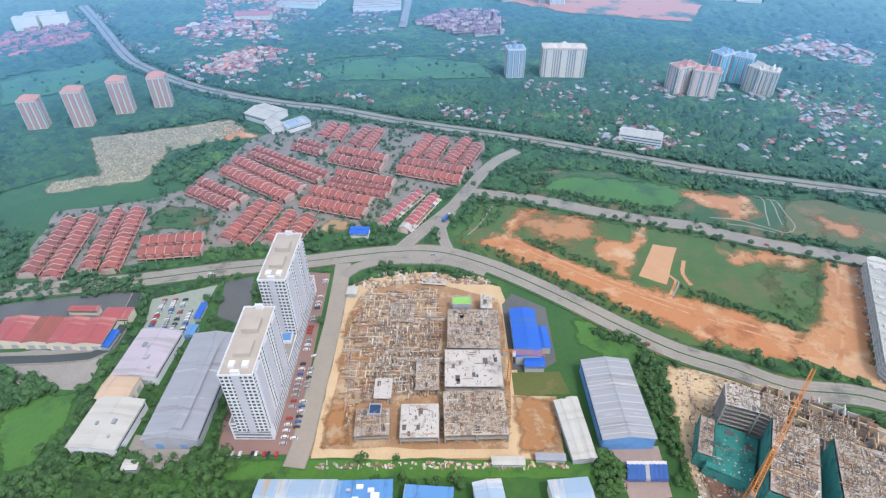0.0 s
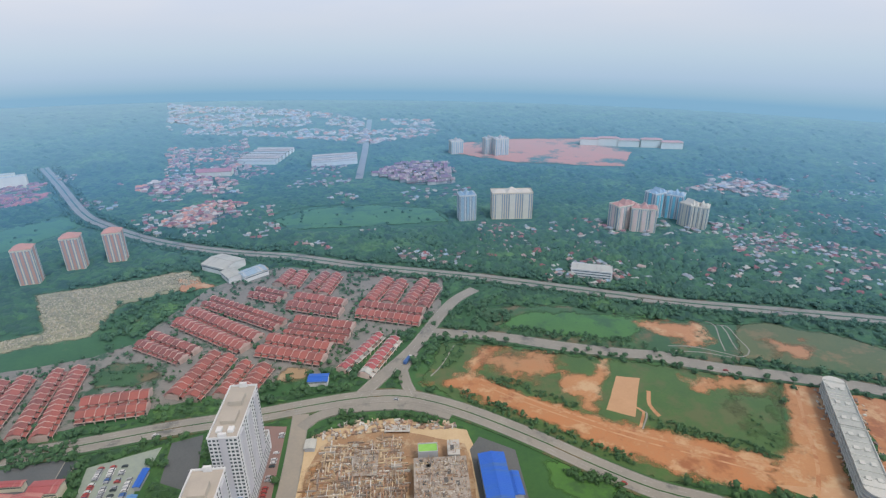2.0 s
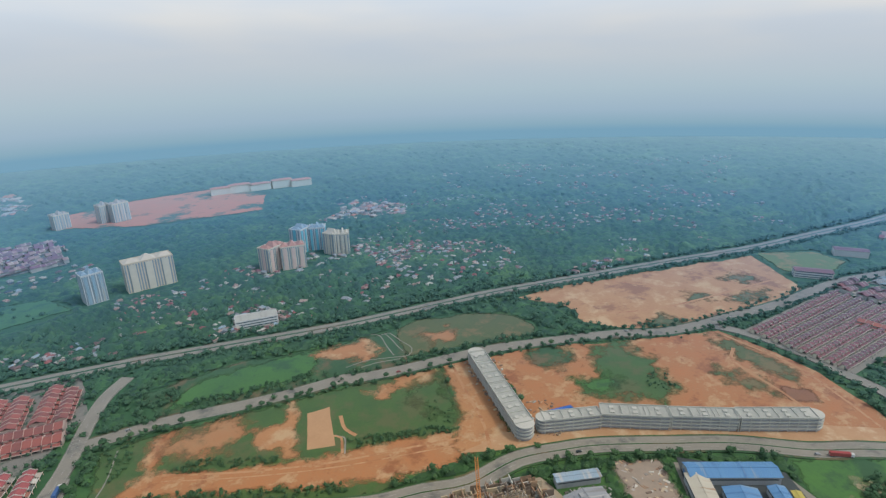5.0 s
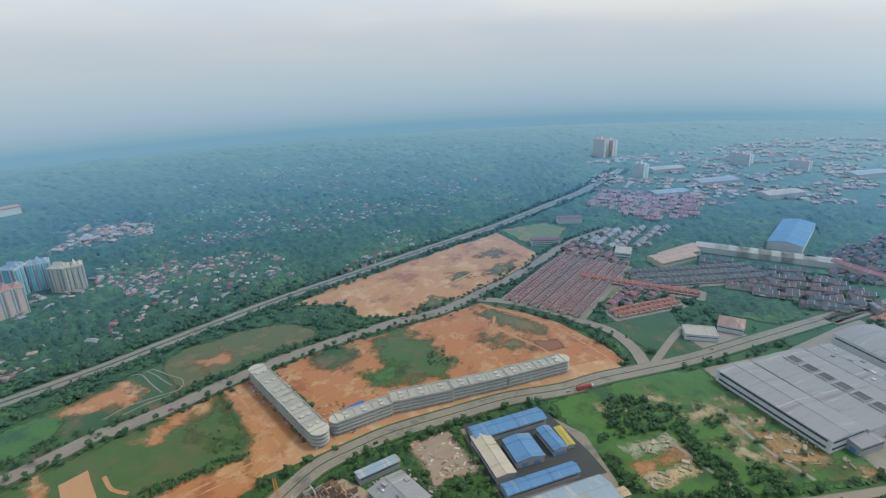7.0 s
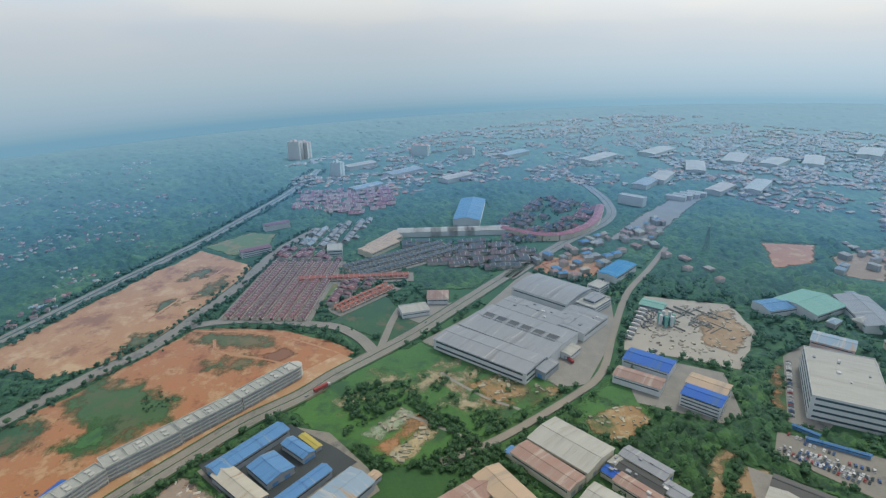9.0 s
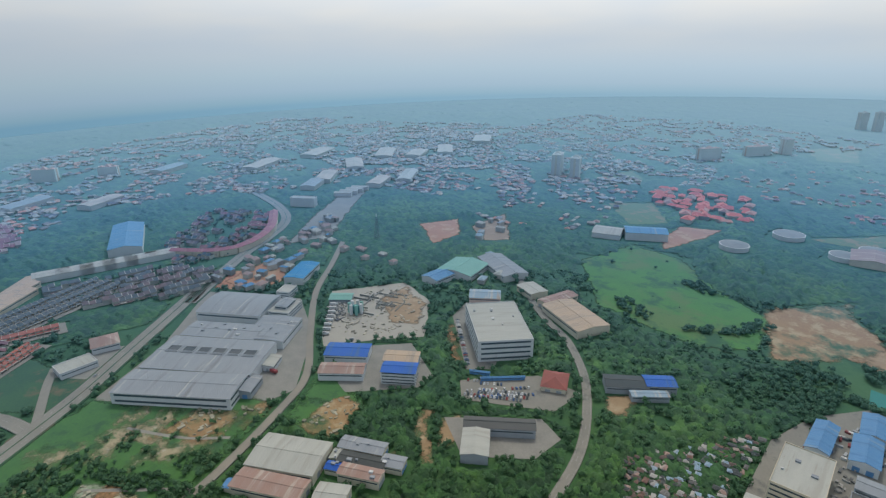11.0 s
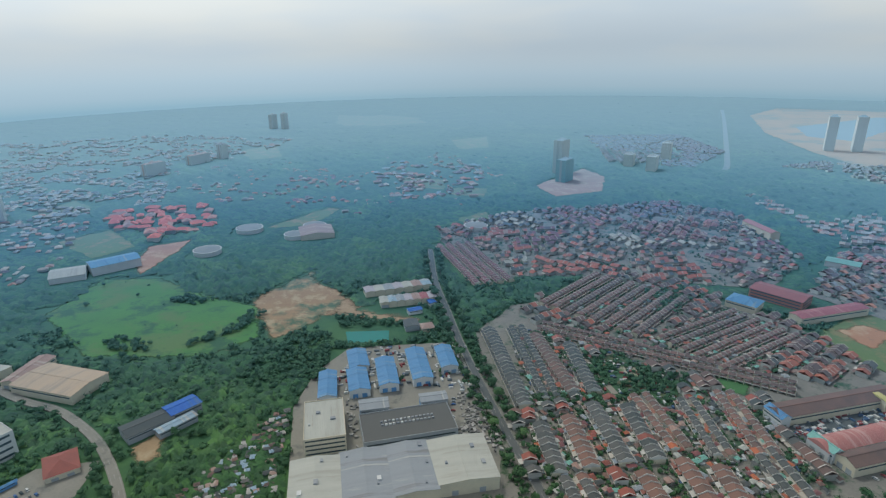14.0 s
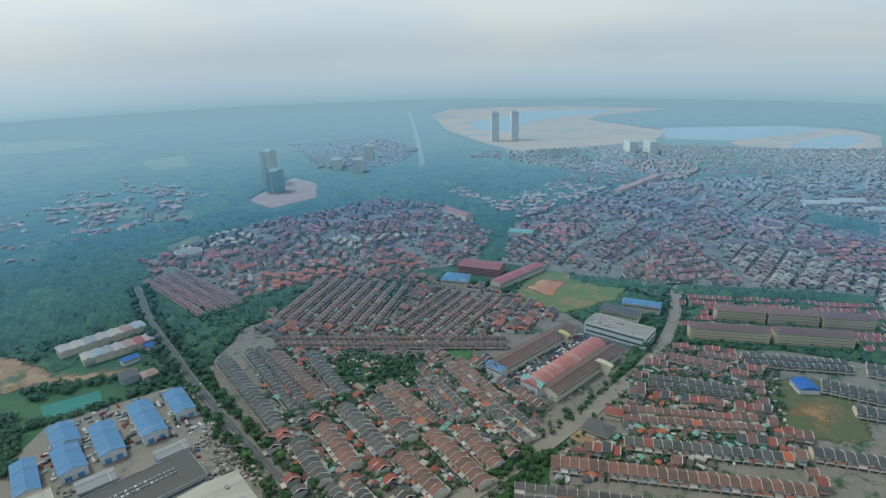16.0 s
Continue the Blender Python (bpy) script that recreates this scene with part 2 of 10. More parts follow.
CONCRETE = mat("concrete", (0.361, 0.335, 0.292), (0.249, 0.232, 0.206), scale=0.08, fine=0.7)
STREET = mat("street_and_gardens", (0.29, 0.26, 0.225), (0.19, 0.172, 0.15), scale=0.06, fine=0.6, third=(0.0387, 0.0817, 0.0215), third_scale=0.05, third_cut=0.56)
PAVING = mat("red_paving", (0.30, 0.17, 0.14), (0.23, 0.15, 0.13), scale=0.1, fine=1.2)
WHITE_LINE = mat("road_paint", (0.5, 0.49, 0.46))
DUSTY_ROAD = mat("dusty_road", (0.36, 0.31, 0.24), (0.28, 0.25, 0.21), scale=0.05, fine=0.6)
LEAF = mat("leaves", (0.030, 0.084, 0.015), (0.050, 0.118, 0.020), rough=0.7, scale=0.03, fine=0.5, island=0.4, third=(0.055, 0.135, 0.022), third_scale=0.007, third_cut=0.57)
LEAF_BRIGHT = mat("bright_leaves", (0.10, 0.19, 0.03), (0.06, 0.13, 0.03), rough=0.7, scale=0.02, fine=0.4, island=0.5)


def crowned(m, across=7.5):
    """Crown-sized clumps for a closed canopy: each with a tone of its own and a domed relief."""
    n, l = m.node_tree.nodes, m.node_tree.links
    b = [x for x in n if x.type == "BSDF_PRINCIPLED"][0]
    where = n.new("ShaderNodeNewGeometry")
    cell = n.new("ShaderNodeTexVoronoi")
    cell.inputs["Scale"].default_value = 1 / across
    wobble = n.new("ShaderNodeTexNoise")
    wobble.inputs["Scale"].default_value, wobble.inputs["Detail"].default_value = 0.25, 3.0
    l.new(where.outputs["Position"], wobble.inputs["Vector"])
    shift = n.new("ShaderNodeVectorMath")
    shift.operation = "MULTIPLY_ADD"
    shift.inputs[1].default_value = (5, 5, 5)
    l.new(wobble.outputs["Color"], shift.inputs[0])
    l.new(where.outputs["Position"], shift.inputs[2])
    l.new(shift.outputs[0], cell.inputs["Vector"])
    tone = n.new("ShaderNodeSeparateXYZ")
    l.new(cell.outputs["Color"], tone.inputs[0])
    level = n.new("ShaderNodeMapRange")
    level.inputs[3].default_value, level.inputs[4].default_value = 0.55, 1.5
    l.new(tone.outputs[0], level.inputs[0])
    times = n.new("ShaderNodeVectorMath")
    times.operation = "SCALE"
    l.new(b.inputs["Base Color"].links[0].from_socket, times.inputs[0])
    l.new(level.outputs[0], times.inputs["Scale"])
    l.new(times.outputs[0], b.inputs["Base Color"])
    bp = n.new("ShaderNodeBump")
    bp.invert = True
    bp.inputs["Strength"].default_value, bp.inputs["Distance"].default_value = 0.9, 4.0
    l.new(cell.outputs["Distance"], bp.inputs["Height"])
    l.new(bp.outputs[0], b.inputs["Normal"])
    return m


CANOPY = crowned(mat("tree_tops", (0.024, 0.076, 0.013), (0.047, 0.115, 0.017), rough=0.8, scale=0.02, fine=0.5, third=(0.066, 0.15, 0.021), third_scale=0.007, third_cut=0.56, haze_share=0.88))
BARK = mat("bark", (0.16, 0.12, 0.08))
WHITE_WALL = mat("white_render", (0.78, 0.78, 0.77), (0.66, 0.66, 0.66), scale=0.15, fine=1.0)
CREAM_WALL = mat("cream_render", (0.80, 0.70, 0.52), (0.68, 0.59, 0.44), scale=0.15, fine=1.0)
YELLOW_WALL = mat("yellow_cream_render", (0.80, 0.60, 0.33), (0.74, 0.60, 0.40), scale=0.15, fine=1.0)
PINK_WALL = mat("pink_render", (0.80, 0.50, 0.40), (0.82, 0.62, 0.52), scale=0.12)
BLUE_WALL = mat("turquoise_render", (0.10, 0.50, 0.66), (0.2, 0.55, 0.7), scale=0.12)
GREY_WALL = mat("grey_cladding", (0.42, 0.43, 0.45), (0.34, 0.35, 0.37), scale=0.15, fine=1.0)
MAUVE_WALL = mat("mauve_render", (0.58, 0.57, 0.60), (0.50, 0.49, 0.53), scale=0.15, fine=1.0)
VILLAGE_WALL = mat("weathered_render", (0.60, 0.56, 0.50), (0.34, 0.32, 0.29), scale=0.1, island=0.8)
# mirror-like wall added so the farthest towers look pale, as haze would make them
FAR_HAZE_MIRROR = mat("sky_reflecting_cladding", (0.74, 0.77, 0.80), (0.66, 0.70, 0.74), rough=0.2, scale=0.1, metal=0.85)
RED_WALL = mat("dull_red_render", (0.42, 0.24, 0.19), (0.58, 0.46, 0.40), scale=0.1)
PARTY_RED = mat("reddish_parapet", (0.56, 0.32, 0.26), (0.66, 0.50, 0.44), scale=0.1)
PARTY_WALL = mat("weathered_white_parapet", (0.78, 0.75, 0.70), (0.52, 0.49, 0.45), scale=0.1)
GLASS = mat("dark_window_glass", (0.05, 0.06, 0.075), rough=0.15)
ROOF_RED = mat("red_roof_tiles", (0.37, 0.094, 0.062), (0.25, 0.072, 0.050), scale=0.12, fine=1.4, bump=0.4, per_object=0.5, island=0.55)
ROOF_CAMPUS = mat("bright_clay_roof", (0.74, 0.17, 0.07), (0.62, 0.12, 0.06), scale=0.1, fine=1.4, bump=0.4, island=0.5, haze_share=0.8)
ROOF_ORANGE = mat("orange_roof_tiles", (0.52, 0.14, 0.05), (0.40, 0.12, 0.06), scale=0.1, fine=1.4, bump=0.4, per_object=0.5, island=0.55)
ROOF_BROWN = mat("brown_roof_tiles", (0.25, 0.125, 0.092), (0.15, 0.085, 0.068), scale=0.08, fine=1.2, bump=0.4, per_object=0.6, island=0.55)
ROOF_PURPLE = mat("maroon_roof_tiles", (0.27, 0.085, 0.085), (0.19, 0.07, 0.075), scale=0.1, fine=1.2, bump=0.4, per_object=0.5, island=0.55)
ROOF_DARK = mat("slate_grey_roof_tiles", (0.125, 0.112, 0.106), (0.074, 0.069, 0.066), scale=0.08, fine=1.2, bump=0.4, per_object=0.6, island=0.55)
ROOF_GREY = mat("grey_metal_roof", (0.36, 0.38, 0.42), (0.31, 0.33, 0.36), rough=0.5, scale=0.05, ribs=0.6, third=(0.25, 0.245, 0.25), third_scale=0.12, third_cut=0.6, fourth=(0.50, 0.50, 0.50), fourth_scale=0.2, fourth_cut=0.62)
ROOF_LILAC = mat("lilac_metal_roof", (0.52, 0.47, 0.53), (0.46, 0.41, 0.46), rough=0.55, scale=0.05, ribs=0.6, third=(0.38, 0.36, 0.37), third_scale=0.15, third_cut=0.56)
ROOF_CREAM = mat("off_white_metal_roof", (0.57, 0.57, 0.51), (0.46, 0.46, 0.42), rough=0.55, scale=0.05, ribs=0.6, third=(0.45, 0.43, 0.38), third_scale=0.15, third_cut=0.58, fourth=(0.38, 0.32, 0.25), fourth_scale=0.3, fourth_cut=0.64)
ROOF_PALE = mat("pale_sheet_roof", (0.52, 0.48, 0.44), (0.22, 0.20, 0.19), rough=0.6, scale=0.05, island=0.9, haze_share=0.85)
ROOF_FADED = mat("faded_clay_roof", (0.56, 0.27, 0.18), (0.36, 0.22, 0.18), rough=0.7, scale=0.05, island=0.8, haze_share=0.8)
# paler than GLASS: haze over far windows put into the colour
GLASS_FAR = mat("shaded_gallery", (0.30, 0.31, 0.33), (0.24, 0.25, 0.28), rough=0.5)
ROOF_TAN = mat("tan_metal_roof", (0.62, 0.45, 0.30), (0.55, 0.42, 0.3), rough=0.6, scale=0.05, ribs=0.6, third=(0.45, 0.36, 0.27), third_scale=0.15, third_cut=0.56)
ROOF_BLUE = mat("blue_metal_roof", (0.10, 0.27, 0.58), (0.13, 0.32, 0.58), rough=0.5, scale=0.05, ribs=0.6, third=(0.30, 0.40, 0.50), third_scale=0.12, third_cut=0.62, fourth=(0.07, 0.20, 0.46), fourth_scale=0.25, fourth_cut=0.58)
ROOF_VIVID = mat("vivid_blue_metal_roof", (0.015, 0.11, 0.60), (0.02, 0.13, 0.55), rough=0.5, scale=0.05, ribs=0.6, third=(0.05, 0.14, 0.42), third_scale=0.15, third_cut=0.57)
ROOF_PALE_BLUE = mat("pale_blue_metal_roof", (0.30, 0.45, 0.60), (0.34, 0.42, 0.5), rough=0.5, scale=0.05, ribs=0.6, third=(0.48, 0.33, 0.17), third_scale=0.1, third_cut=0.6, fourth=(0.52, 0.55, 0.56), fourth_scale=0.2, fourth_cut=0.56)
ROOF_MINT = mat("mint_metal_roof", (0.25, 0.52, 0.42), (0.2, 0.45, 0.38), rough=0.5, scale=0.05, ribs=0.6)
ROOF_RUST = mat("rusty_metal_roof", (0.40, 0.22, 0.17), (0.45, 0.33, 0.28), rough=0.8, scale=0.08, ribs=0.6, third=(0.55, 0.45, 0.38), third_scale=0.15, third_cut=0.58)
ROOF_CRIMSON = mat("crimson_metal_roof", (0.44, 0.09, 0.085), (0.36, 0.08, 0.08), rough=0.6, scale=0.05, ribs=0.6, third=(0.50, 0.22, 0.18), third_scale=0.15, third_cut=0.57)
GREEN_NET = mat("green_safety_netting", (0.02, 0.19, 0.17), (0.035, 0.25, 0.21), scale=0.2, fine=1.0, third=(0.015, 0.11, 0.10), third_scale=0.15, third_cut=0.55)
STEEL = mat("steel", (0.34, 0.36, 0.40), rough=0.5, metal=0.3)
ORANGE_PAINT = mat("orange_crane_paint", (0.62, 0.22, 0.03))
TIDAL = mat("tidal_sand", (0.58, 0.44, 0.33), (0.42, 0.38, 0.33), scale=0.006, fine=0.02, haze_share=0.62, third=(0.30, 0.36, 0.36), third_scale=0.006, third_cut=0.55)
WATER = mat("pale_shallow_water", (0.30, 0.36, 0.36), (0.22, 0.31, 0.34), rough=0.15, scale=0.002, fine=0.02)
POND = mat("green_pond_water", (0.02, 0.24, 0.19), (0.02, 0.2, 0.17), rough=0.15, haze_share=0.9)
TIMBER = mat("formwork_timber", (0.42, 0.29, 0.16), (0.3, 0.22, 0.15), scale=0.3)
RUBBLE = mat("pale_stones", (0.50, 0.45, 0.33), (0.27, 0.25, 0.17), scale=0.2, island=0.8)
SCRAP = mat("patchwork_tin", (0.16, 0.14, 0.13), (0.46, 0.43, 0.40), scale=0.2, island=1.0)



def patchwork(name, colours):
    """Awnings and porches of many owners: one colour of the list for each piece."""
    m = mat(name, (0.4, 0.4, 0.4), rough=0.7, scale=0.2)
    n, l = m.node_tree.nodes, m.node_tree.links
    add = n.new("ShaderNodeMath")
    add.operation = "ADD"
    l.new(n.new("ShaderNodeNewGeometry").outputs["Random Per Island"], add.inputs[0])
    l.new(n.new("ShaderNodeObjectInfo").outputs["Random"], add.inputs[1])
    part_of = n.new("ShaderNodeMath")
    part_of.operation = "FRACT"
    l.new(add.outputs[0], part_of.inputs[0])
    ramp = n.new("ShaderNodeValToRGB")
    ramp.color_ramp.interpolation = "CONSTANT"
    for i, c in enumerate(colours):
        e = ramp.color_ramp.elements[i] if i < 2 else ramp.color_ramp.elements.new(i / len(colours))
        e.position, e.color = i / len(colours), (*c, 1)
    l.new(part_of.outputs[0], ramp.inputs[0])
    b = [x for x in n if x.type == "BSDF_PRINCIPLED"][0]
    l.new(ramp.outputs[0], b.inputs["Base Color"])
    return m


PORCH = patchwork("porch_awnings", [(0.24, 0.13, 0.10), (0.50, 0.47, 0.43), (0.20, 0.17, 0.15), (0.36, 0.14, 0.09), (0.28, 0.18, 0.14), (0.62, 0.59, 0.55), (0.17, 0.20, 0.17), (0.30, 0.11, 0.08), (0.28, 0.25, 0.22), (0.50, 0.45, 0.39), (0.34, 0.31, 0.28), (0.25, 0.28, 0.32), (0.22, 0.14, 0.11), (0.16, 0.15, 0.14)])
DEBRIS = patchwork("boards_and_rubble", [(0.52, 0.42, 0.30), (0.62, 0.60, 0.54), (0.36, 0.21, 0.13), (0.20, 0.13, 0.10), (0.60, 0.47, 0.30), (0.30, 0.26, 0.23), (0.46, 0.28, 0.17), (0.45, 0.42, 0.38), (0.26, 0.17, 0.12)])
CAR_MIX = patchwork("mixed_car_paint", [(0.70, 0.70, 0.70), (0.40, 0.41, 0.43), (0.05, 0.05, 0.055), (0.72, 0.71, 0.68), (0.30, 0.04, 0.03), (0.12, 0.13, 0.15), (0.50, 0.50, 0.51), (0.06, 0.10, 0.22)])

# ---- building kit ----
LAYER = [0]
CLEAR = []  # outlines that trees keep out of
BUILT = []  # outlines of buildings
GARDENS = []  # places of small trees between terraces
NO_BUILD = []  # greens and parks that stay free of houses
SHEETS = []  # outlines of ground sheets and their heights
LOW = []  # built-up land with low greenery


def linked(name, bm, materials, parent=None, label="", smooth=False):
    me = bpy.data.meshes.new(name)
    bm.to_mesh(me)
    bm.free()
    for m in materials if isinstance(materials, (list, tuple)) else [materials]:
        me.materials.append(m)
    ob = new(name, me)
    if parent:
        ob.parent = parent
    if label:
        ob["label"] = label
    return ob


def part(name, bm, material, parent, label=""):
    return linked(name, bm, material, parent, label)


def empty(name, x=0.0, y=0.0, angle=0.0, z=0.0):
    ob = new(name)
    ob.empty_display_size = 0.5
    ob.matrix_basis = pose(x, y, z, 0, 0, angle)
    return ob


def box(bm, x0, x1, y0, y1, z0, z1, mi=0):
    vs = [bm.verts.new((x, y, z)) for z in (z0, z1) for x, y in ((x0, y0), (x1, y0), (x1, y1), (x0, y1))]
    for f in ((3, 2, 1, 0), (4, 5, 6, 7), (0, 1, 5, 4), (1, 2, 6, 5), (2, 3, 7, 6), (3, 0, 4, 7)):
        bm.faces.new([vs[i] for i in f]).material_index = mi
    return vs


def gable(bm, x0, x1, y0, y1, z0, z1, mi=0, thick=0.25):
    """A pitched roof, ridge along x, with thickness."""
    ym = (y0 + y1) / 2
    prof = [(y0, z0), (ym, z1), (y1, z0), (y1, z0 - thick), (ym, z1 - thick), (y0, z0 - thick)]
    a, b = [[bm.verts.new((x, y, z)) for y, z in prof] for x in (x0, x1)]
    n = len(prof)
    for i in range(n):
        j = (i + 1) % n
        bm.faces.new((b[i], a[i], a[j], b[j])).material_index = mi
    bm.faces.new((a[0], a[5], a[4], a[1])).material_index = mi
    bm.faces.new((a[1], a[4], a[3], a[2])).material_index = mi
    bm.faces.new((b[1], b[4], b[5], b[0])).material_index = mi
    bm.faces.new((b[2], b[3], b[4], b[1])).material_index = mi


def hip(bm, x0, x1, y0, y1, z0, z1, mi=0):
    k = min(x1 - x0, y1 - y0) / 2
    ym, xm = (y0 + y1) / 2, (x0 + x1) / 2
    c = [bm.verts.new(p) for p in ((x0, y0, z0), (x1, y0, z0), (x1, y1, z0), (x0, y1, z0))]
    if x1 - x0 >= y1 - y0:
        r0, r1 = bm.verts.new((x0 + k, ym, z1)), bm.verts.new((x1 - k + 0.01, ym, z1))
        fs = ((c[0], c[1], r1, r0), (c[1], c[2], r1), (c[2], c[3], r0, r1), (c[3], c[0], r0))
    else:
        r0, r1 = bm.verts.new((xm, y0 + k, z1)), bm.verts.new((xm, y1 - k + 0.01, z1))
        fs = ((c[0], c[1], r0), (c[1], c[2], r1, r0), (c[2], c[3], r1), (c[3], c[0], r0, r1))
    for f in fs:
        bm.faces.new(f).material_index = mi
    bm.faces.new(c[::-1]).material_index = mi


POOL = {}


def raw(name, verts, tris, material, label="", kind="stuff", parent=None, smooth=False):
    """A joined mesh of many small pieces from generated arrays. While a pool is open, pieces of one material wait there."""
    if POOL:
        POOL.setdefault((name, material.name, label, tris.shape[1]), []).append((verts, tris))
        return {}
    me = bpy.data.meshes.new(name)
    me.vertices.add(len(verts))
    me.vertices.foreach_set("co", np.asarray(verts, dtype=np.float32).ravel())
    k = tris.shape[1]
    me.loops.add(tris.size)
    me.loops.foreach_set("vertex_index", tris.astype(np.int32).ravel())
    me.polygons.add(len(tris))
    me.polygons.foreach_set("loop_start", np.arange(0, tris.size, k, dtype=np.int32))
    me.polygons.foreach_set("use_smooth", np.broadcast_to(smooth, len(tris)))
    me.update(calc_edges=True)
    me.materials.append(material)
    ob = new(name, me)
    if parent:
        ob.parent = parent
    if label:
        ob["label"] = label
    if kind:
        ob["kind"] = kind
    return ob


def inside(px, py, poly):
    hit = np.zeros(px.shape, bool)
    for (x0, y0), (x1, y1) in zip(poly, poly[1:] + poly[:1]):
        if y0 != y1:
            c = ((y0 > py) != (y1 > py)) & (px < (x1 - x0) * (py - y0) / (y1 - y0) + x0)
            hit ^= c
    return hit


def spot(poly, n, rng):
    """n random places inside an outline."""
    a = np.array(poly)
    lo, hi = a.min(0), a.max(0)
    got = np.zeros((0, 2))
    for _ in range(40):
        p = rng.uniform(lo, hi, (n * 3, 2))
        got = np.vstack([got, p[inside(p[:, 0], p[:, 1], poly)]])
        if len(got) >= n:
            break
    return got[:n]


WORN = {}


def worn(m):
    """The same surface, breaking up into specks and tongues towards the rim of its sheet."""
    if m.name not in WORN:
        c = m.copy()
        c.name = m.name + "_ragged"
        n, l = c.node_tree.nodes, c.node_tree.links
        out = next(k for k in n if k.type == "OUTPUT_MATERIAL")
        skin = out.inputs[0].links[0].from_socket
        rim = n.new("ShaderNodeAttribute")
        rim.attribute_name = "rim"
        place = n.new("ShaderNodeNewGeometry")
        frays = n.new("ShaderNodeTexNoise")
        frays.inputs["Scale"].default_value = 0.055
        frays.inputs["Detail"].default_value = 7
        frays.inputs["Roughness"].default_value = 0.66
        l.new(place.outputs["Position"], frays.inputs["Vector"])
        wide = n.new("ShaderNodeMath")
        wide.operation = "MULTIPLY_ADD"
        l.new(frays.outputs["Fac"], wide.inputs[0])
        wide.inputs[1].default_value = 5.6
        wide.inputs[2].default_value = -2.8
        total = n.new("ShaderNodeMath")
        l.new(rim.outputs["Fac"], total.inputs[0])
        l.new(wide.outputs[0], total.inputs[1])
        cut = n.new("ShaderNodeMapRange")
        cut.inputs["From Min"].default_value = -0.55
        cut.inputs["From Max"].default_value = 0.65
        l.new(total.outputs[0], cut.inputs["Value"])
        bare = n.new("ShaderNodeBsdfTransparent")
        mix = n.new("ShaderNodeMixShader")
        l.new(cut.outputs["Result"], mix.inputs[0])
        l.new(bare.outputs[0], mix.inputs[1])
        l.new(skin, mix.inputs[2])
        l.new(mix.outputs[0], out.inputs[0])
        WORN[m.name] = c
    return WORN[m.name]


def ragged(outline, z, soft):
    """A fine net over an outline, with the distance to the rim in soft-widths on each corner."""
    o = np.array(outline, float)
    lo, hi = o.min(0) - soft, o.max(0) + soft
    step = max(1.4, math.sqrt((hi - lo).prod()) / 60)
    nx, ny = (np.ceil((hi - lo) / step).astype(int) + 1)
    X, Y = np.meshgrid(lo[0] + np.arange(nx) * step, lo[1] + np.arange(ny) * step, indexing="ij")
    P = np.c_[X.ravel(), Y.ravel()]
    near = np.full(len(P), 1e9)
    for a, b in zip(o, np.roll(o, -1, 0)):
        d = b - a
        u = np.clip(((P - a) @ d) / max(d @ d, 1e-9), 0, 1)
        near = np.minimum(near, np.hypot(*(P - a - u[:, None] * d).T))
    rim = np.where(inside(P[:, 0], P[:, 1], outline), near, -near) / soft
    i, j = np.meshgrid(np.arange(nx - 1), np.arange(ny - 1), indexing="ij")
    a = (i * ny + j).ravel()
    F = np.stack([a, a + ny, a + ny + 1, a + 1], -1)
    F = F[rim[F].max(1) > -1.0]
    used, back = np.unique(F, return_inverse=True)
    me = bpy.data.meshes.new("sheet")
    me.from_pydata([(x, y, z) for x, y in P[used].tolist()], [], back.reshape(-1, 4).tolist())
    me.attributes.new("rim", "FLOAT", "POINT").data.foreach_set("value", rim[used].astype(np.float32))
    return me


def patch(name, outline, material, label, clear=True, rough_edge=0.06, cat="ground"):
    """A sheet of ground with an uneven rim, a few centimetres over the last one."""
    LAYER[0] += 1
    z = 0.05 + 0.004 * LAYER[0]
    SHEETS.append((outline, z))
    if clear:
        CLEAR.append([tuple(p) for p in outline])
    if rough_edge >= 0.05 and math.hypot(*outline[0]) < 900:
        ob = new(name, ragged(outline, z, max(3.5, min(13.0, 40 * rough_edge))))
        ob.data.materials.append(worn(material))
        return tagged(ob, label, cat, kind="structure") or ob
    rim = []
    n = len(outline)
    for i in range(n):
        a, b = Vector(outline[i]), Vector(outline[(i + 1) % n])
        d = b - a
        steps = max(2, min(60, int(d.length / (5 if rough_edge else 40))))
        side = Vector((-d.y, d.x)).normalized() if d.length else Vector((0, 0))
        for k in range(steps):
            p = a + d * (k / steps)
            w = noise.noise((p.x * 0.03, p.y * 0.03, LAYER[0])) + 0.6 * noise.noise((p.x * 0.09, p.y * 0.09, 3))
            p = p + side * w * min(8.0, d.length * rough_edge * 2) * min(1.0, 4 * min(k, steps - k) / steps)
            rim.append(p)
    bm = bmesh.new()
    top = bm.faces.new([bm.verts.new((p.x, p.y, z)) for p in rim])
    bm.normal_update()
    if top.normal.z < 0:
        top.normal_flip()
    bmesh.ops.triangulate(bm, faces=[top])
    ob = linked(name, bm, material)
    tagged(ob, label, cat, kind="structure")
    return ob


def ground_at(x, y):
    """Height of the topmost ground sheet at a place."""
    at = np.array([float(x)]), np.array([float(y)])
    return max([z for outline, z in SHEETS if inside(*at, list(outline))[0]], default=0.0)


def spline(pts, step=9.0):
    out = []
    P = [Vector(p) for p in pts]
    P = [P[0] * 2 - P[1]] + P + [P[-1] * 2 - P[-2]]
    for i in range(1, len(P) - 2):
        n = max(1, int((P[i + 1] - P[i]).length / step))
        for k in range(n):
            t = k / n
            a, b, c, d = P[i - 1], P[i], P[i + 1], P[i + 2]
            out.append(0.5 * (2 * b + (c - a) * t + (2 * a - 5 * b + 4 * c - d) * t * t + (3 * b - a - 3 * c + d) * t ** 3))
    out.append(P[-2])
    return out


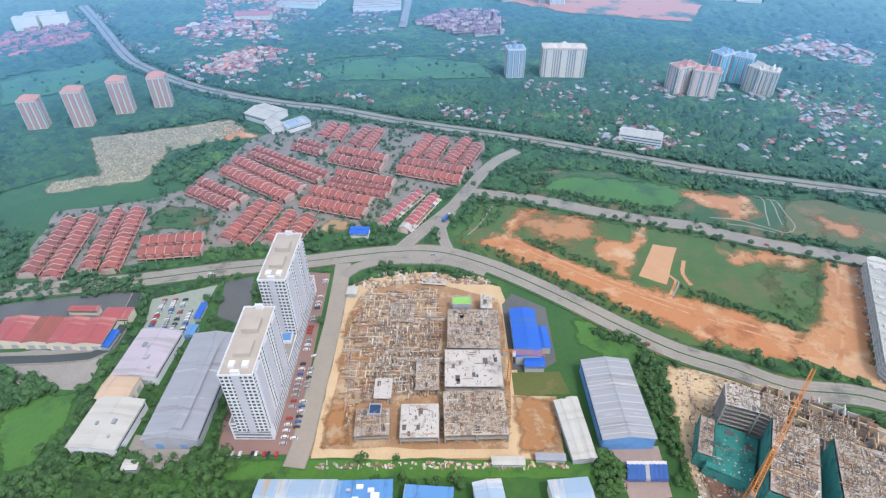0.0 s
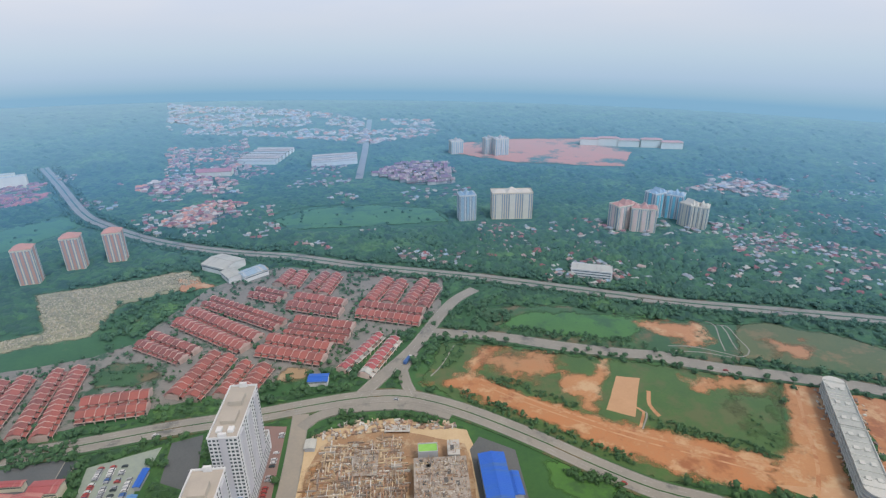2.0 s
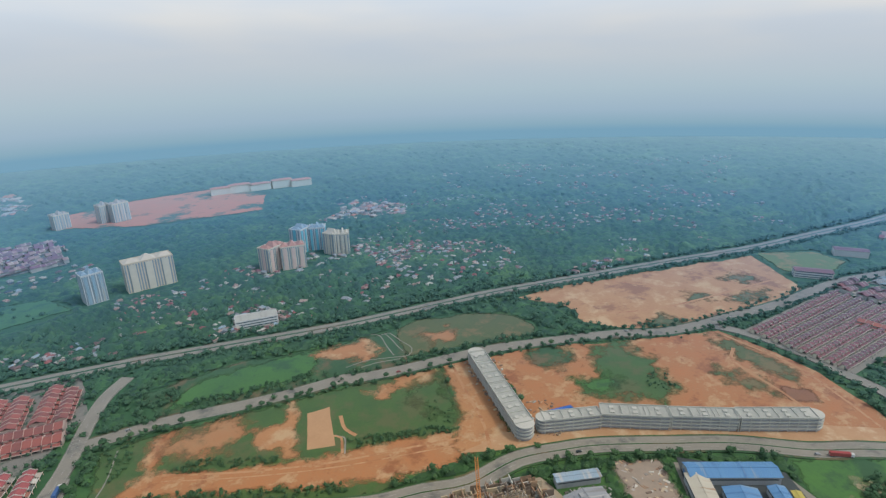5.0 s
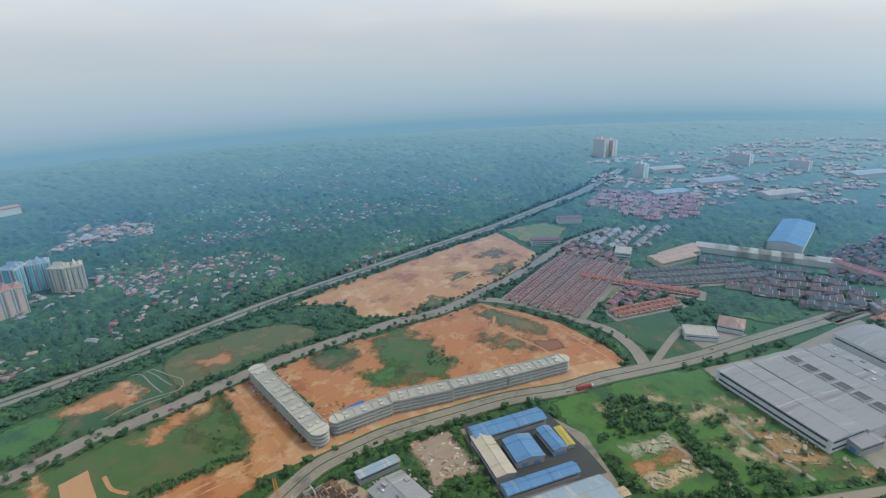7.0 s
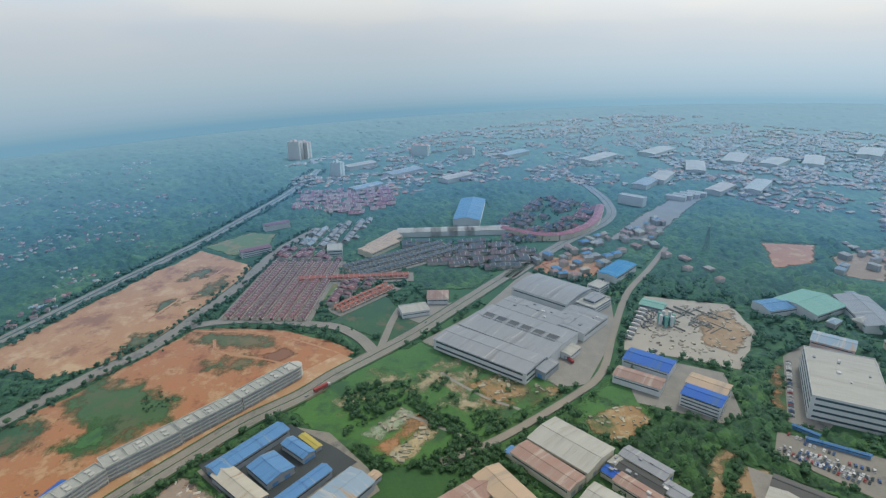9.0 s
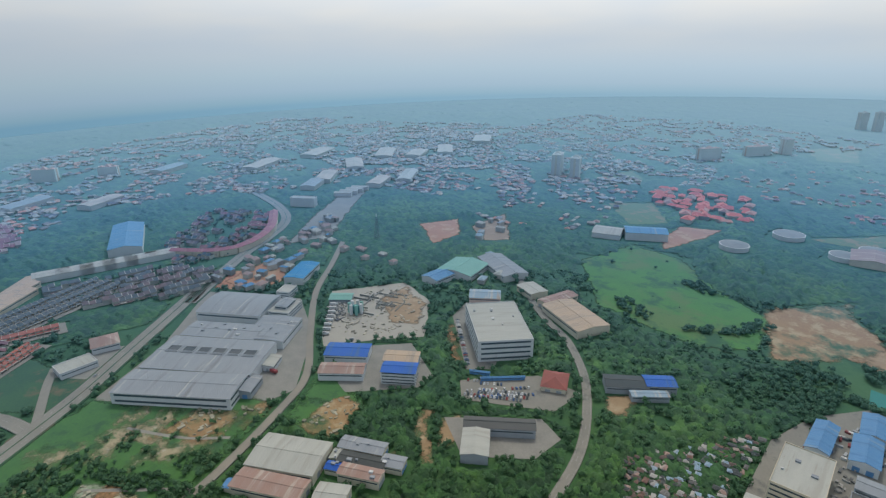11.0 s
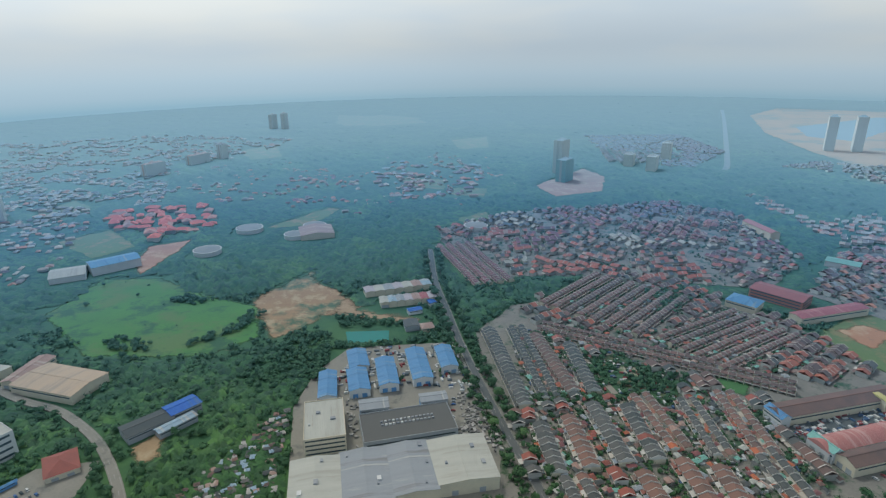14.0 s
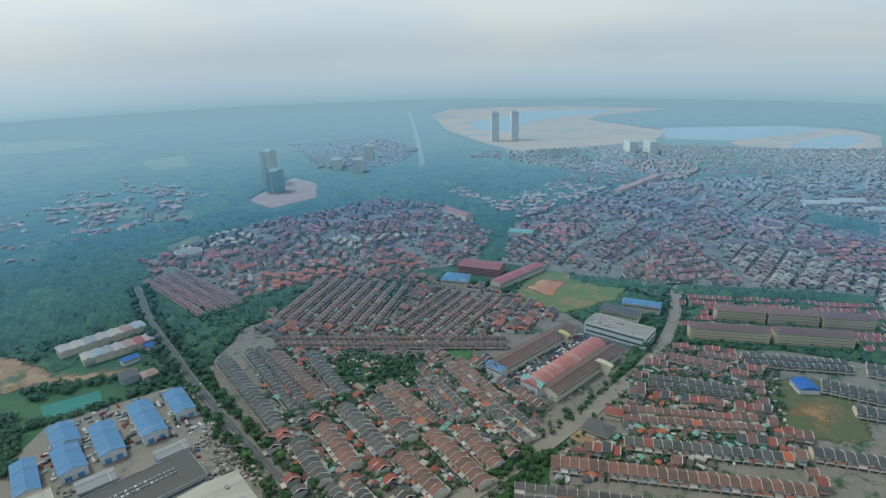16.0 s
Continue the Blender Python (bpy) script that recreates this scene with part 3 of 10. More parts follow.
ROADS, ROAD_TOP = {}, {}


def ribbon(bm, line, o0, o1, z0, z1):
    """A raised strip between two offsets along a line."""
    rows = []
    for i, p in enumerate(line):
        d = (line[min(i + 1, len(line) - 1)] - line[max(i - 1, 0)]).normalized()
        s = Vector((-d.y, d.x))
        a, b = p + s * o0, p + s * o1
        rows.append([bm.verts.new((a.x, a.y, z0)), bm.verts.new((a.x, a.y, z1)), bm.verts.new((b.x, b.y, z1)), bm.verts.new((b.x, b.y, z0))])
    for r, q in zip(rows, rows[1:]):
        for k in range(3):
            bm.faces.new((r[k], q[k], q[k + 1], r[k + 1]))


def road(name, pts, width, material=ASPHALT, label="", median=0.0, lines=True, verge=0.0):
    LAYER[0] += 1
    z = 0.5 + 0.004 * LAYER[0]
    line = spline(pts)
    ROADS[name], ROAD_TOP[name] = line, z
    h = width / 2
    bm = bmesh.new()
    ribbon(bm, line, h, -h, 0, z)
    ob = tagged(linked(name, bm, material), label, "road", kind="structure")
    bm = bmesh.new()
    ribbon(bm, line, h + 0.6, h, 0, z + 0.14)
    ribbon(bm, line, -h, -h - 0.6, 0, z + 0.14)
    part("kerb", bm, ASPHALT_OLD, ob)
    if median:
        bm = bmesh.new()
        ribbon(bm, line, median / 2, -median / 2, z, z + 0.2)
        part("median", bm, GRASS, ob)
    if lines:
        bm = bmesh.new()
        offs = [h - 0.5, -h + 0.5] + ([median / 2 + 0.4, -median / 2 - 0.4] if median else [])
        for o in offs:
            ribbon(bm, line, o + 0.08, o - 0.08, z, z + 0.02)
        dash = [0] if not median else [(h + median / 2) / 2, -(h + median / 2) / 2]
        for o in dash:
            for i in range(0, len(line) - 1, 2):
                a = line[i]
                b = a + (line[i + 1] - a) * 0.6
                ribbon(bm, [a, b], o + 0.1, o - 0.1, z, z + 0.02)
        part("lane_marking", bm, WHITE_LINE, ob)
    if verge:
        bm = bmesh.new()
        ribbon(bm, line, h + verge, h + 0.6, 0, 0.42 + 0.004 * LAYER[0])
        ribbon(bm, line, -h - 0.6, -h - verge, 0, 0.42 + 0.004 * LAYER[0])
        part("verge", bm, GRASS, ob)
    pad = h + 2.5
    for i in range(0, len(line) - 1, 3):
        a, b = line[i], line[min(i + 3, len(line) - 1)]
        d = (b - a).normalized()
        s = Vector((-d.y, d.x)) * pad
        CLEAR.append([tuple(a + s), tuple(b + s), tuple(b - s), tuple(a - s)])
    return ob


def mark_clear(q, pad=3.0):
    x, y, L, W, a = q
    c, s = math.cos(radians(a)), math.sin(radians(a))
    BUILT.append(q)
    CLEAR.append([(x + u * c - v * s, y + u * s + v * c) for u, v in ((-L / 2 - pad, -W / 2 - pad), (L / 2 + pad, -W / 2 - pad), (L / 2 + pad, W / 2 + pad), (-L / 2 - pad, W / 2 + pad))])


def hall(name, q, h, roof, wall, label, kind="gable", rise=None, floors=1, category="warehouse", vents=0, skylights=0, base=0.0, pits=0):
    """A shed or block: walls, roof, parapet or ridge, bands of windows, doors."""
    x, y, L, W, a = q
    if W > L * 1.0 and kind == "gable":
        L, W, a = W, L, a + 90
    root = tagged(empty(name, x, y, a, base), label, category)
    X, Y = L / 2, W / 2
    bm = bmesh.new()
    box(bm, -X, X, -Y, Y, 0, h)
    if kind == "gable":
        r = rise if rise is not None else min(W * 0.09, 4.0)
        for s in (-X, X):
            o = 0.02 if s > 0 else -0.02
            v = [bm.verts.new(p) for p in ((s - o, -Y, h), (s - o, Y, h), (s - o, 0, h + r))]
            bm.faces.new(v if s < 0 else v[::-1])
    part("wall", bm, wall, root)
    bm = bmesh.new()
    if kind == "gable":
        gable(bm, -X - 0.6, X + 0.6, -Y - 0.6, Y + 0.6, h + 0.15, h + r + 0.2)
        part("roof", bm, roof, root)
        if math.hypot(x, y) < 700:
            bm = bmesh.new()
            box(bm, -X - 0.6, X + 0.6, -0.5, 0.5, h + r + 0.05, h + r + 0.4)
            part("ridge_cap", bm, roof, root)
    elif kind == "hip":
        hip(bm, -X - 0.8, X + 0.8, -Y - 0.8, Y + 0.8, h + 0.05, h + (rise or min(W, L) * 0.22))
        part("roof", bm, roof, root)
    elif kind == "arch":
        r = rise or W * 0.2
        pr = [(-Y - 0.4 + (W + 0.8) * i / 10, h + r * math.sin(math.pi * i / 10)) for i in range(11)]
        rows = [[bm.verts.new((s, py, pz)) for py, pz in pr] for s in (-X - 0.4, X + 0.4)]
        for i in range(10):
            bm.faces.new((rows[0][i], rows[0][i + 1], rows[1][i + 1], rows[1][i]))
        bm.faces.new(rows[0])
        bm.faces.new(rows[1][::-1])
        part("roof", bm, roof, root)
    else:
        box(bm, -X + 0.3, X - 0.3, -Y + 0.3, Y - 0.3, h + 0.02, h + 0.12)
        part("roof", bm, roof, root)
        bm = bmesh.new()
        t, p = 0.35, h + 0.9
        box(bm, -X - 0.05, X + 0.05, -Y - 0.05, -Y + t, h, p)
        box(bm, -X - 0.05, X + 0.05, Y - t, Y + 0.05, h, p)
        box(bm, -X - 0.05, -X + t, -Y + t, Y - t, h, p)
        box(bm, X - t, X + 0.05, -Y + t, Y - t, h, p)
        part("parapet", bm, wall, root)
    fh = h / floors
    for f in range(floors if math.hypot(x, y) < 800 else 0):
        z0, z1 = (f * fh + fh * 0.45, f * fh + fh * (0.68 if category == "flats" else 0.8)) if floors > 1 else (h * 0.62, h * 0.76)
        for s in (-1, 1):
            bm = bmesh.new()
            box(bm, -X * 0.94, X * 0.94, s * Y - 0.06, s * Y + 0.06, z0, z1)
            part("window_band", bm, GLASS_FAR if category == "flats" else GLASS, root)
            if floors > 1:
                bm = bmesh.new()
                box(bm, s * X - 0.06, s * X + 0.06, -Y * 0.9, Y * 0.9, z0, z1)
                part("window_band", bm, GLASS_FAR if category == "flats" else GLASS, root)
    if floors == 1 and h > 4 and math.hypot(x, y) < 620:
        for v in (-0.45, 0.45):
            bm = bmesh.new()
            box(bm, -X - 0.08, -X + 0.05, v * Y - 2.2, v * Y + 2.2, 0, min(4.5, h * 0.55))
            part("roller_door", bm, ROOF_BLUE if roof in (ROOF_GREY, ROOF_BLUE) else GREY_WALL, root)
    rr = random.Random(int(abs(x * 7 + y)))
    for k in range(vents):
        u, v = rr.uniform(-X * 0.85, X * 0.85), rr.uniform(-Y * 0.8, Y * 0.8)
        if vents > 20:
            u, v = X * (-0.55 + 1.2 * (k // 2) / (vents // 2)), Y * (0.22 if k % 2 else -0.02)
        zr = h + (r * (1 - abs(v) / Y) if kind == "gable" else 0)
        bm = bmesh.new()
        s = 0.9 if vents > 20 else rr.uniform(0.8, 2.2)
        box(bm, u - s, u + s, v - s * 0.7, v + s * 0.7, zr - 0.1, zr + 1.3)
        part("roof_vent", bm, rr.choice([GREY_WALL, WHITE_WALL, STEEL]), root)
    for k in range(pits):
        u = -X * 0.72 + k * X * 1.44 / max(1, pits - 1)
        bm = bmesh.new()
        zr = h + r * 0.5
        for x0, x1, y0, y1 in ((-6, 6, -5.6, -5), (-6, 6, 5, 5.6), (-6, -5.4, -5, 5), (5.4, 6, -5, 5)):
            box(bm, u + x0, u + x1, Y * 0.1 + y0, Y * 0.1 + y1, zr - 1, zr + 1.5)
        pit = part("roof_well", bm, GREY_WALL, root, "grey framed light well")
        # dark block inside the rim stands in for the shaded depth of the well
        bm = bmesh.new()
        box(bm, u - 5.4, u + 5.4, Y * 0.1 - 5, Y * 0.1 + 5, zr - 0.5, zr + 0.9)
        part("well_floor", bm, ROOF_DARK, pit)
    for k in range(skylights):
        u = -X + (k + 0.5) * L / skylights
        for s in (-1, 1):
            bm = bmesh.new()
            zA, zB = (h + 0.45, h + r + 0.2) if kind == "gable" else (h + 0.16, h + 0.16)
            v = [bm.verts.new(p) for p in ((u - 0.3, s * (Y - 0.3), zA), (u + 0.3, s * (Y - 0.3), zA), (u + 0.3, s * 0.6, zB), (u - 0.3, s * 0.6, zB))]
            bm.faces.new(v if s < 0 else v[::-1])
            ext = bmesh.ops.extrude_face_region(bm, geom=list(bm.faces))
            bmesh.ops.translate(bm, vec=(0, 0, 0.1), verts=[e for e in ext["geom"] if isinstance(e, bmesh.types.BMVert)])
            part("skylight_strip", bm, ROOF_CREAM, root)
    mark_clear(q)
    return root


# ---- terraced houses ----
HOUSE_MESHES = {}


def unit_meshes(roof, wall, depth, porch=PORCH):
    key = (roof.name, wall.name, round(depth), porch.name)
    if key in HOUSE_MESHES:
        return HOUSE_MESHES[key]
    w, h, D = 6.7, 5.4, depth / 2  # street side at -y
    made = {}

    def keep(name, bm, mats):
        me = bpy.data.meshes.new(name)
        bm.to_mesh(me)
        bm.free()
        for m in mats:
            me.materials.append(m)
        made[name] = me

    bm = bmesh.new()
    box(bm, -w / 2, w / 2, -D + 3.4, D - 2.6, 0, h)
    box(bm, -w / 2 + 0.3, w / 2 - 0.3, D - 2.6, D, 0, 3.2)
    for zz in (1.0, 4.2):
        box(bm, -2.4, -0.3, -D + 3.32, -D + 3.45, zz, zz + 1.4, 1)
        box(bm, 0.5, 2.6, -D + 3.32, -D + 3.45, zz, zz + 1.4, 1)
    box(bm, -w / 2, -w / 2 + 0.3, -D, -D + 0.3, 0, 3.0)
    box(bm, -w / 2 + 0.3, w / 2 - 0.3, -D + 0.02, -D + 0.28, 2.35, 3.1, 2)
    box(bm, -w / 2 + 0.4, 0.2, -D + 2.5, -D + 3.32, 3.9, 4.9, 2)
    box(bm, w / 2 - 0.3, w / 2, -D, -D + 0.3, 0, 3.0)
    zr = h + (depth - 5) * 0.2 + 0.35
    prof = [(-D + 2.4, h - 0.6), (-D + 2.4, h + 0.95), (-D + 3.3, h + 0.95), (-D + 3.6, h + 0.6), (-0.7, zr), (-0.5, zr + 0.25), (0.7, zr + 0.25), (0.9, zr), (D - 2.4, h + 0.6), (D - 2.0, h + 0.35), (D - 2.0, h - 0.6)]
    rows = [[bm.verts.new((w / 2 + s, py, pz)) for py, pz in prof] for s in (-0.14, 0.14)]
    for i in range(len(prof)):
        j = (i + 1) % len(prof)
        bm.faces.new((rows[0][i], rows[1][i], rows[1][j], rows[0][j])).material_index = 2
    bm.faces.new(rows[0]).material_index = 2
    bm.faces.new(rows[1][::-1]).material_index = 2
    keep("house", bm, [wall, GLASS, PARTY_RED if wall is RED_WALL else PARTY_WALL])
    bm = bmesh.new()
    gable(bm, -w / 2, w / 2, -D + 2.6, D - 2.2, h - 0.1, h + (depth - 5) * 0.2, thick=0.3)
    v = [bm.verts.new(p) for p in ((-w / 2, D + 0.2, 3.1), (w / 2, D + 0.2, 3.1), (w / 2, D - 2.8, 4.0), (-w / 2, D - 2.8, 4.0))]
    bm.faces.new(v).material_index = 1
    v = [bm.verts.new(p) for p in ((-w / 2 + 0.5, -D, 3.0), (w / 2 - 0.9, -D, 3.0), (w / 2 - 0.9, -D + 3.6, 3.9), (-w / 2 + 0.5, -D + 3.6, 3.9))]
    bm.faces.new(v).material_index = 1
    keep("roof", bm, [roof, porch])
    HOUSE_MESHES[key] = made
    return made


COUNT = {"units": 0}


def terrace(q, roof, label, wall=CREAM_WALL, group="terraced rows"):
    """A terrace along the long side of the plot q; two rows back to back where it is deep. Far rows are joined."""
    x, y, L, W, a = q
    if W > L * 1.3:
        L, W, a = W, L, a + 90
    root = tagged(empty("terraced_row", x, y, a), label, "terraced houses", group)
    n = max(2, round(L / 6.7))
    sx = L / (n * 6.7)
    rows = [(-W / 4, 0, W / 2), (W / 4, 180, W / 2)] if W > 21 else [(0, 0, W)]
    far = math.hypot(x, y) > 465
    for off, turn, depth in rows:
        depth = max(9, min(depth, 17.5))
        ms = unit_meshes(roof, wall, depth, roof if far or roof is ROOF_RED else PORCH)
        odd = [unit_meshes(m, wall, depth) for m in (ROOF_ORANGE, ROOF_RED, ROOF_CREAM, ROOF_BROWN, ROOF_DARK, ROOF_RUST)]
        usual = ms
        joined = {"house": bmesh.new(), "roof": bmesh.new()}
        for i in range(n):
            u = -L / 2 + (i + 0.5) * 6.7 * sx
            ms = random.choice(odd) if not far and roof is not ROOF_RED and random.random() < 0.04 else usual
            m = pose(u, off, 0, 0, 0, turn) @ Matrix.Diagonal((sx, 1, random.choice((1.0, 1.0, 1.0, 1.05, 0.96)), 1))
            wanted = ("house", "roof")
            if far:
                for k in wanted:
                    before = len(joined[k].verts)
                    joined[k].from_mesh(ms[k])
                    joined[k].verts.ensure_lookup_table()
                    bmesh.ops.transform(joined[k], matrix=m, verts=joined[k].verts[before:])
                continue
            hs = new("house", ms["house"])
            hs.parent = root
            hs.matrix_basis = m
            for k in wanted[1:]:
                new(k, ms[k]).parent = hs
            COUNT["units"] += 1
        for k, bm in joined.items():
            if far:
                ob = linked(k, bm, list(ms[k].materials), root)
                ob["kind"] = "stuff"
            else:
                bm.free()
    mark_clear(q, 2)
    return root


def estate(q, rows, roof, label, wall=CREAM_WALL, ground=True, street=0.26):
    """Parallel terraces on one plot, with streets between."""
    x, y, L, W, a = q
    pitch = W / rows
    c, s = math.cos(radians(a)), math.sin(radians(a))
    for i in range(rows):
        v = -W / 2 + (i + 0.5) * pitch
        r = roof[i % len(roof)] if isinstance(roof, (list, tuple)) else roof
        terrace((x - v * s, y + v * c, L, pitch * (1 - street), a), r, label, wall)
    if ground:
        C = [(x + u * c - v * s, y + u * s + v * c) for u, v in ((-L / 2 - 6, -W / 2 - 4), (L / 2 + 6, -W / 2 - 4), (L / 2 + 6, W / 2 + 4), (-L / 2 - 6, W / 2 + 4))]
        patch("pavement", C, ASPHALT_OLD, "worn grey street surface between the terraced houses", rough_edge=0, cat="pavement")


def scatter_houses(name, outline, n, roofs, label, size=(7, 14), seed=1, tall=(3.5, 7), low=False, cluster=None):
    """Loose small houses with pitched roofs over a district, too many and too far to count."""
    rng = np.random.default_rng(seed)
    if low:
        LOW.append(outline)
    pts = spot(outline, n, rng)
    if cluster is not None:
        pts = pts[np.array([noise.noise((x * 0.012, y * 0.012, seed)) > cluster for x, y in pts])]
    for green in NO_BUILD:
        pts = pts[~inside(pts[:, 0], pts[:, 1], green)]
    jobs = {}
    for (x, y) in pts:
        m = roofs[rng.integers(len(roofs))]
        jobs.setdefault(m.name, (m, []))[1].append((x, y))
    shell_v, shell_f = [], []
    for m, places in jobs.values():
        V, F = [], []
        for x, y in places:
            L, W, h = rng.uniform(*size), rng.uniform(size[0], size[1]) * 0.7, rng.uniform(*tall)
            a = rng.choice([0.3, 0.3 + math.pi / 2]) + rng.normal(0, 0.15)
            c, s = math.cos(a), math.sin(a)
            def put(u, v, z):
                return (x + u * c - v * s, y + u * s + v * c, z)
            k = len(V)
            e = 0.6
            r = h + W * 0.24
            V += [put(-L / 2 - e, -W / 2 - e, h - 0.2), put(L / 2 + e, -W / 2 - e, h - 0.2), put(L / 2 + e, W / 2 + e, h - 0.2), put(-L / 2 - e, W / 2 + e, h - 0.2), put(-L / 4, 0, r), put(L / 4, 0, r)]
            F += [(k, k + 1, k + 5), (k, k + 5, k + 4), (k + 1, k + 2, k + 5), (k + 2, k + 3, k + 4), (k + 2, k + 4, k + 5), (k + 3, k, k + 4)]
            k = len(shell_v)
            shell_v += [put(u, v, z) for z in (0, h) for u, v in ((-L / 2, -W / 2), (L / 2, -W / 2), (L / 2, W / 2), (-L / 2, W / 2))]
            for i in range(4):
                j = (i + 1) % 4
                shell_f += [(k + i, k + j, k + 4 + j), (k + i, k + 4 + j, k + 4 + i)]
        yield_roof = raw(name, np.array(V), np.array(F), m, label)
        yield_roof["category"] = "houses"
    tagged(raw(name, np.array(shell_v), np.array(shell_f), VILLAGE_WALL, label), category="houses")


def terrace_field(name, outline, angle, roofs, label, pitch=23.0, unit=6.6, depth=10.5, seed=1, gap=0.1, avoid=True, h=5.6, bend=0.0, ridges=True, greenery=0.35, blocks=0, turns=(0,)):
    """Rows of small terraced houses over a whole district, broken by cross streets; too many to count. With blocks, the
    district falls into quarters whose rows turn by one of turns, with planted roads between them."""
    if blocks:
        POOL[None] = []
        rng = np.random.default_rng(seed + 500)
        hubs = spot(outline, blocks, rng)
        for b in range(blocks):
            others = np.delete(hubs, b, 0)
            quarter = list(outline)
            for ox, oy in others:
                mx, my = (hubs[b][0] + ox) / 2, (hubs[b][1] + oy) / 2
                nx, ny = ox - hubs[b][0], oy - hubs[b][1]
                size = math.hypot(nx, ny)
                nx, ny = nx / size, ny / size
                side = [(px - mx) * nx + (py - my) * ny + 7.0 for px, py in quarter]
                kept = []
                for k in range(len(quarter)):
                    p0, p1, s0, s1 = quarter[k - 1], quarter[k], side[k - 1], side[k]
                    if (s0 <= 0) != (s1 <= 0):
                        u = s0 / (s0 - s1)
                        kept.append((p0[0] + (p1[0] - p0[0]) * u, p0[1] + (p1[1] - p0[1]) * u))
                    if s1 <= 0:
                        kept.append(p1)
                quarter = kept
                if len(quarter) < 3:
                    break
            if len(quarter) >= 3:
                mix = [roofs[rng.integers(len(roofs))] for k in range(4)]
                terrace_field(name, quarter, angle + turns[rng.integers(len(turns))] + rng.uniform(-6, 6), mix, label, pitch, unit, depth, seed * 40 + b, gap + rng.uniform(0, 0.12), avoid, h, bend * 0.3, ridges, greenery)
        waiting = {k: v for k, v in POOL.items() if k}
        POOL.clear()
        for (title, material, text, _), pieces in waiting.items():
            starts = np.cumsum([0] + [len(v) for v, f in pieces])
            tagged(raw(title, np.vstack([v for v, f in pieces]), np.vstack([f + k for (v, f), k in zip(pieces, starts)]), MATS[material], text), category="houses")
        return
    rng = np.random.default_rng(seed)
    a = radians(angle)
    c, s = math.cos(a), math.sin(a)
    P = np.array(outline)
    uv = np.c_[P[:, 0] * c + P[:, 1] * s, -P[:, 0] * s + P[:, 1] * c]
    (u0, v0), (u1, v1) = uv.min(0), uv.max(0)
    cells = {}
    v = v0
    while v < v1:
        for half in (0, depth + 0.4):
            m = rng.integers(len(roofs))
            u = u0 + rng.uniform(0, 40)
            while u < u1:
                run = rng.integers(5, 13)
                for k in range(run):
                    if rng.uniform() > gap:
                        mm = m if rng.uniform() < 0.3 else rng.integers(len(roofs))
                        cells.setdefault(int(mm), []).append((u, v + half + rng.uniform(-0.7, 0.7), half > 0))
                    u += unit
                u += 9
        v += 2 * depth + max(6.0, pitch - 16) + rng.uniform(-1, 2)
    shells = []
    for m, lst in cells.items():
        L = np.array([(x, y, f) for x, y, f in lst])
        X, Y = L[:, 0] * c - L[:, 1] * s, L[:, 0] * s + L[:, 1] * c
        if bend:
            L[:, 0] += bend * np.sin(L[:, 1] * 0.011 + seed) * 0.6
            L[:, 1] += bend * np.sin(L[:, 0] * 0.008 + 2 * seed)
            X, Y = L[:, 0] * c - L[:, 1] * s, L[:, 0] * s + L[:, 1] * c
        ok = inside(X, Y, outline)
        for green in NO_BUILD:
            ok &= ~inside(X, Y, green)
        if avoid:
            for bx, by, bl, bw, ba in BUILT:
                ca, sa = math.cos(radians(ba)), math.sin(radians(ba))
                du, dv = (X - bx) * ca + (Y - by) * sa, -(X - bx) * sa + (Y - by) * ca
                ok &= ~((abs(du) < bl / 2 + 6) & (abs(dv) < bw / 2 + 7))
        L = L[ok]
        if not len(L):
            continue
        n = len(L)
        hh = h * rng.uniform(0.8, 1.2, n)
        w, d = unit / 2, depth / 2
        V = np.zeros((n, 6, 3))
        for i, (du, dv, dz) in enumerate(((-w, -d - 0.4, -0.2), (w, -d - 0.4, -0.2), (w, d, -0.2), (-w, d, -0.2), (-w, 0, 2.4), (w, 0, 2.4))):
            U, W = L[:, 0] + du, L[:, 1] + dv
            V[:, i] = np.c_[U * c - W * s, U * s + W * c, hh + dz]
        F = (np.arange(n)[:, None, None] * 6 + np.array([(0, 1, 5, 4), (2, 3, 4, 5), (3, 2, 1, 0)])[None]).reshape(-1, 4)
        tagged(raw(name, V.reshape(-1, 3), F, roofs[m], label), category="houses")
        shells.append(np.c_[L, hh])
        lanes = L[rng.uniform(size=n) < greenery]
        v = lanes[:, 1] + np.where(lanes[:, 2] > 0, 1, -1) * (depth * 0.5 + rng.uniform(2.5, 7, len(lanes)))
        GARDENS.extend(np.c_[lanes[:, 0] * c - v * s, lanes[:, 0] * s + v * c].tolist())
    if shells:
        L = np.vstack(shells)
        n = len(L)
        V = np.zeros((n, 16, 3))
        w, d = unit / 2 + 0.02, depth / 2 - 0.5
        for i, (du, dv, top) in enumerate(((-w, -d, 0), (w, -d, 0), (w, d, 0), (-w, d, 0), (-w, -d, 1), (w, -d, 1), (w, d, 1), (-w, d, 1))):
            U, W = L[:, 0] + du, L[:, 1] + dv
            V[:, i] = np.c_[U * c - W * s, U * s + W * c, L[:, 3] * top]
        e = depth / 2
        for i, (du, dv, dz) in enumerate(((-0.35, -e, 0.35), (0.35, -e, 0.35), (0.35, 0, 2.9), (-0.35, 0, 2.9), (-0.35, 0, 2.9), (0.35, 0, 2.9), (0.35, e, 0.35), (-0.35, e, 0.35))):
            U, W = L[:, 0] + unit / 2 + du, L[:, 1] + dv
            V[:, 8 + i] = np.c_[U * c - W * s, U * s + W * c, L[:, 3] + dz]
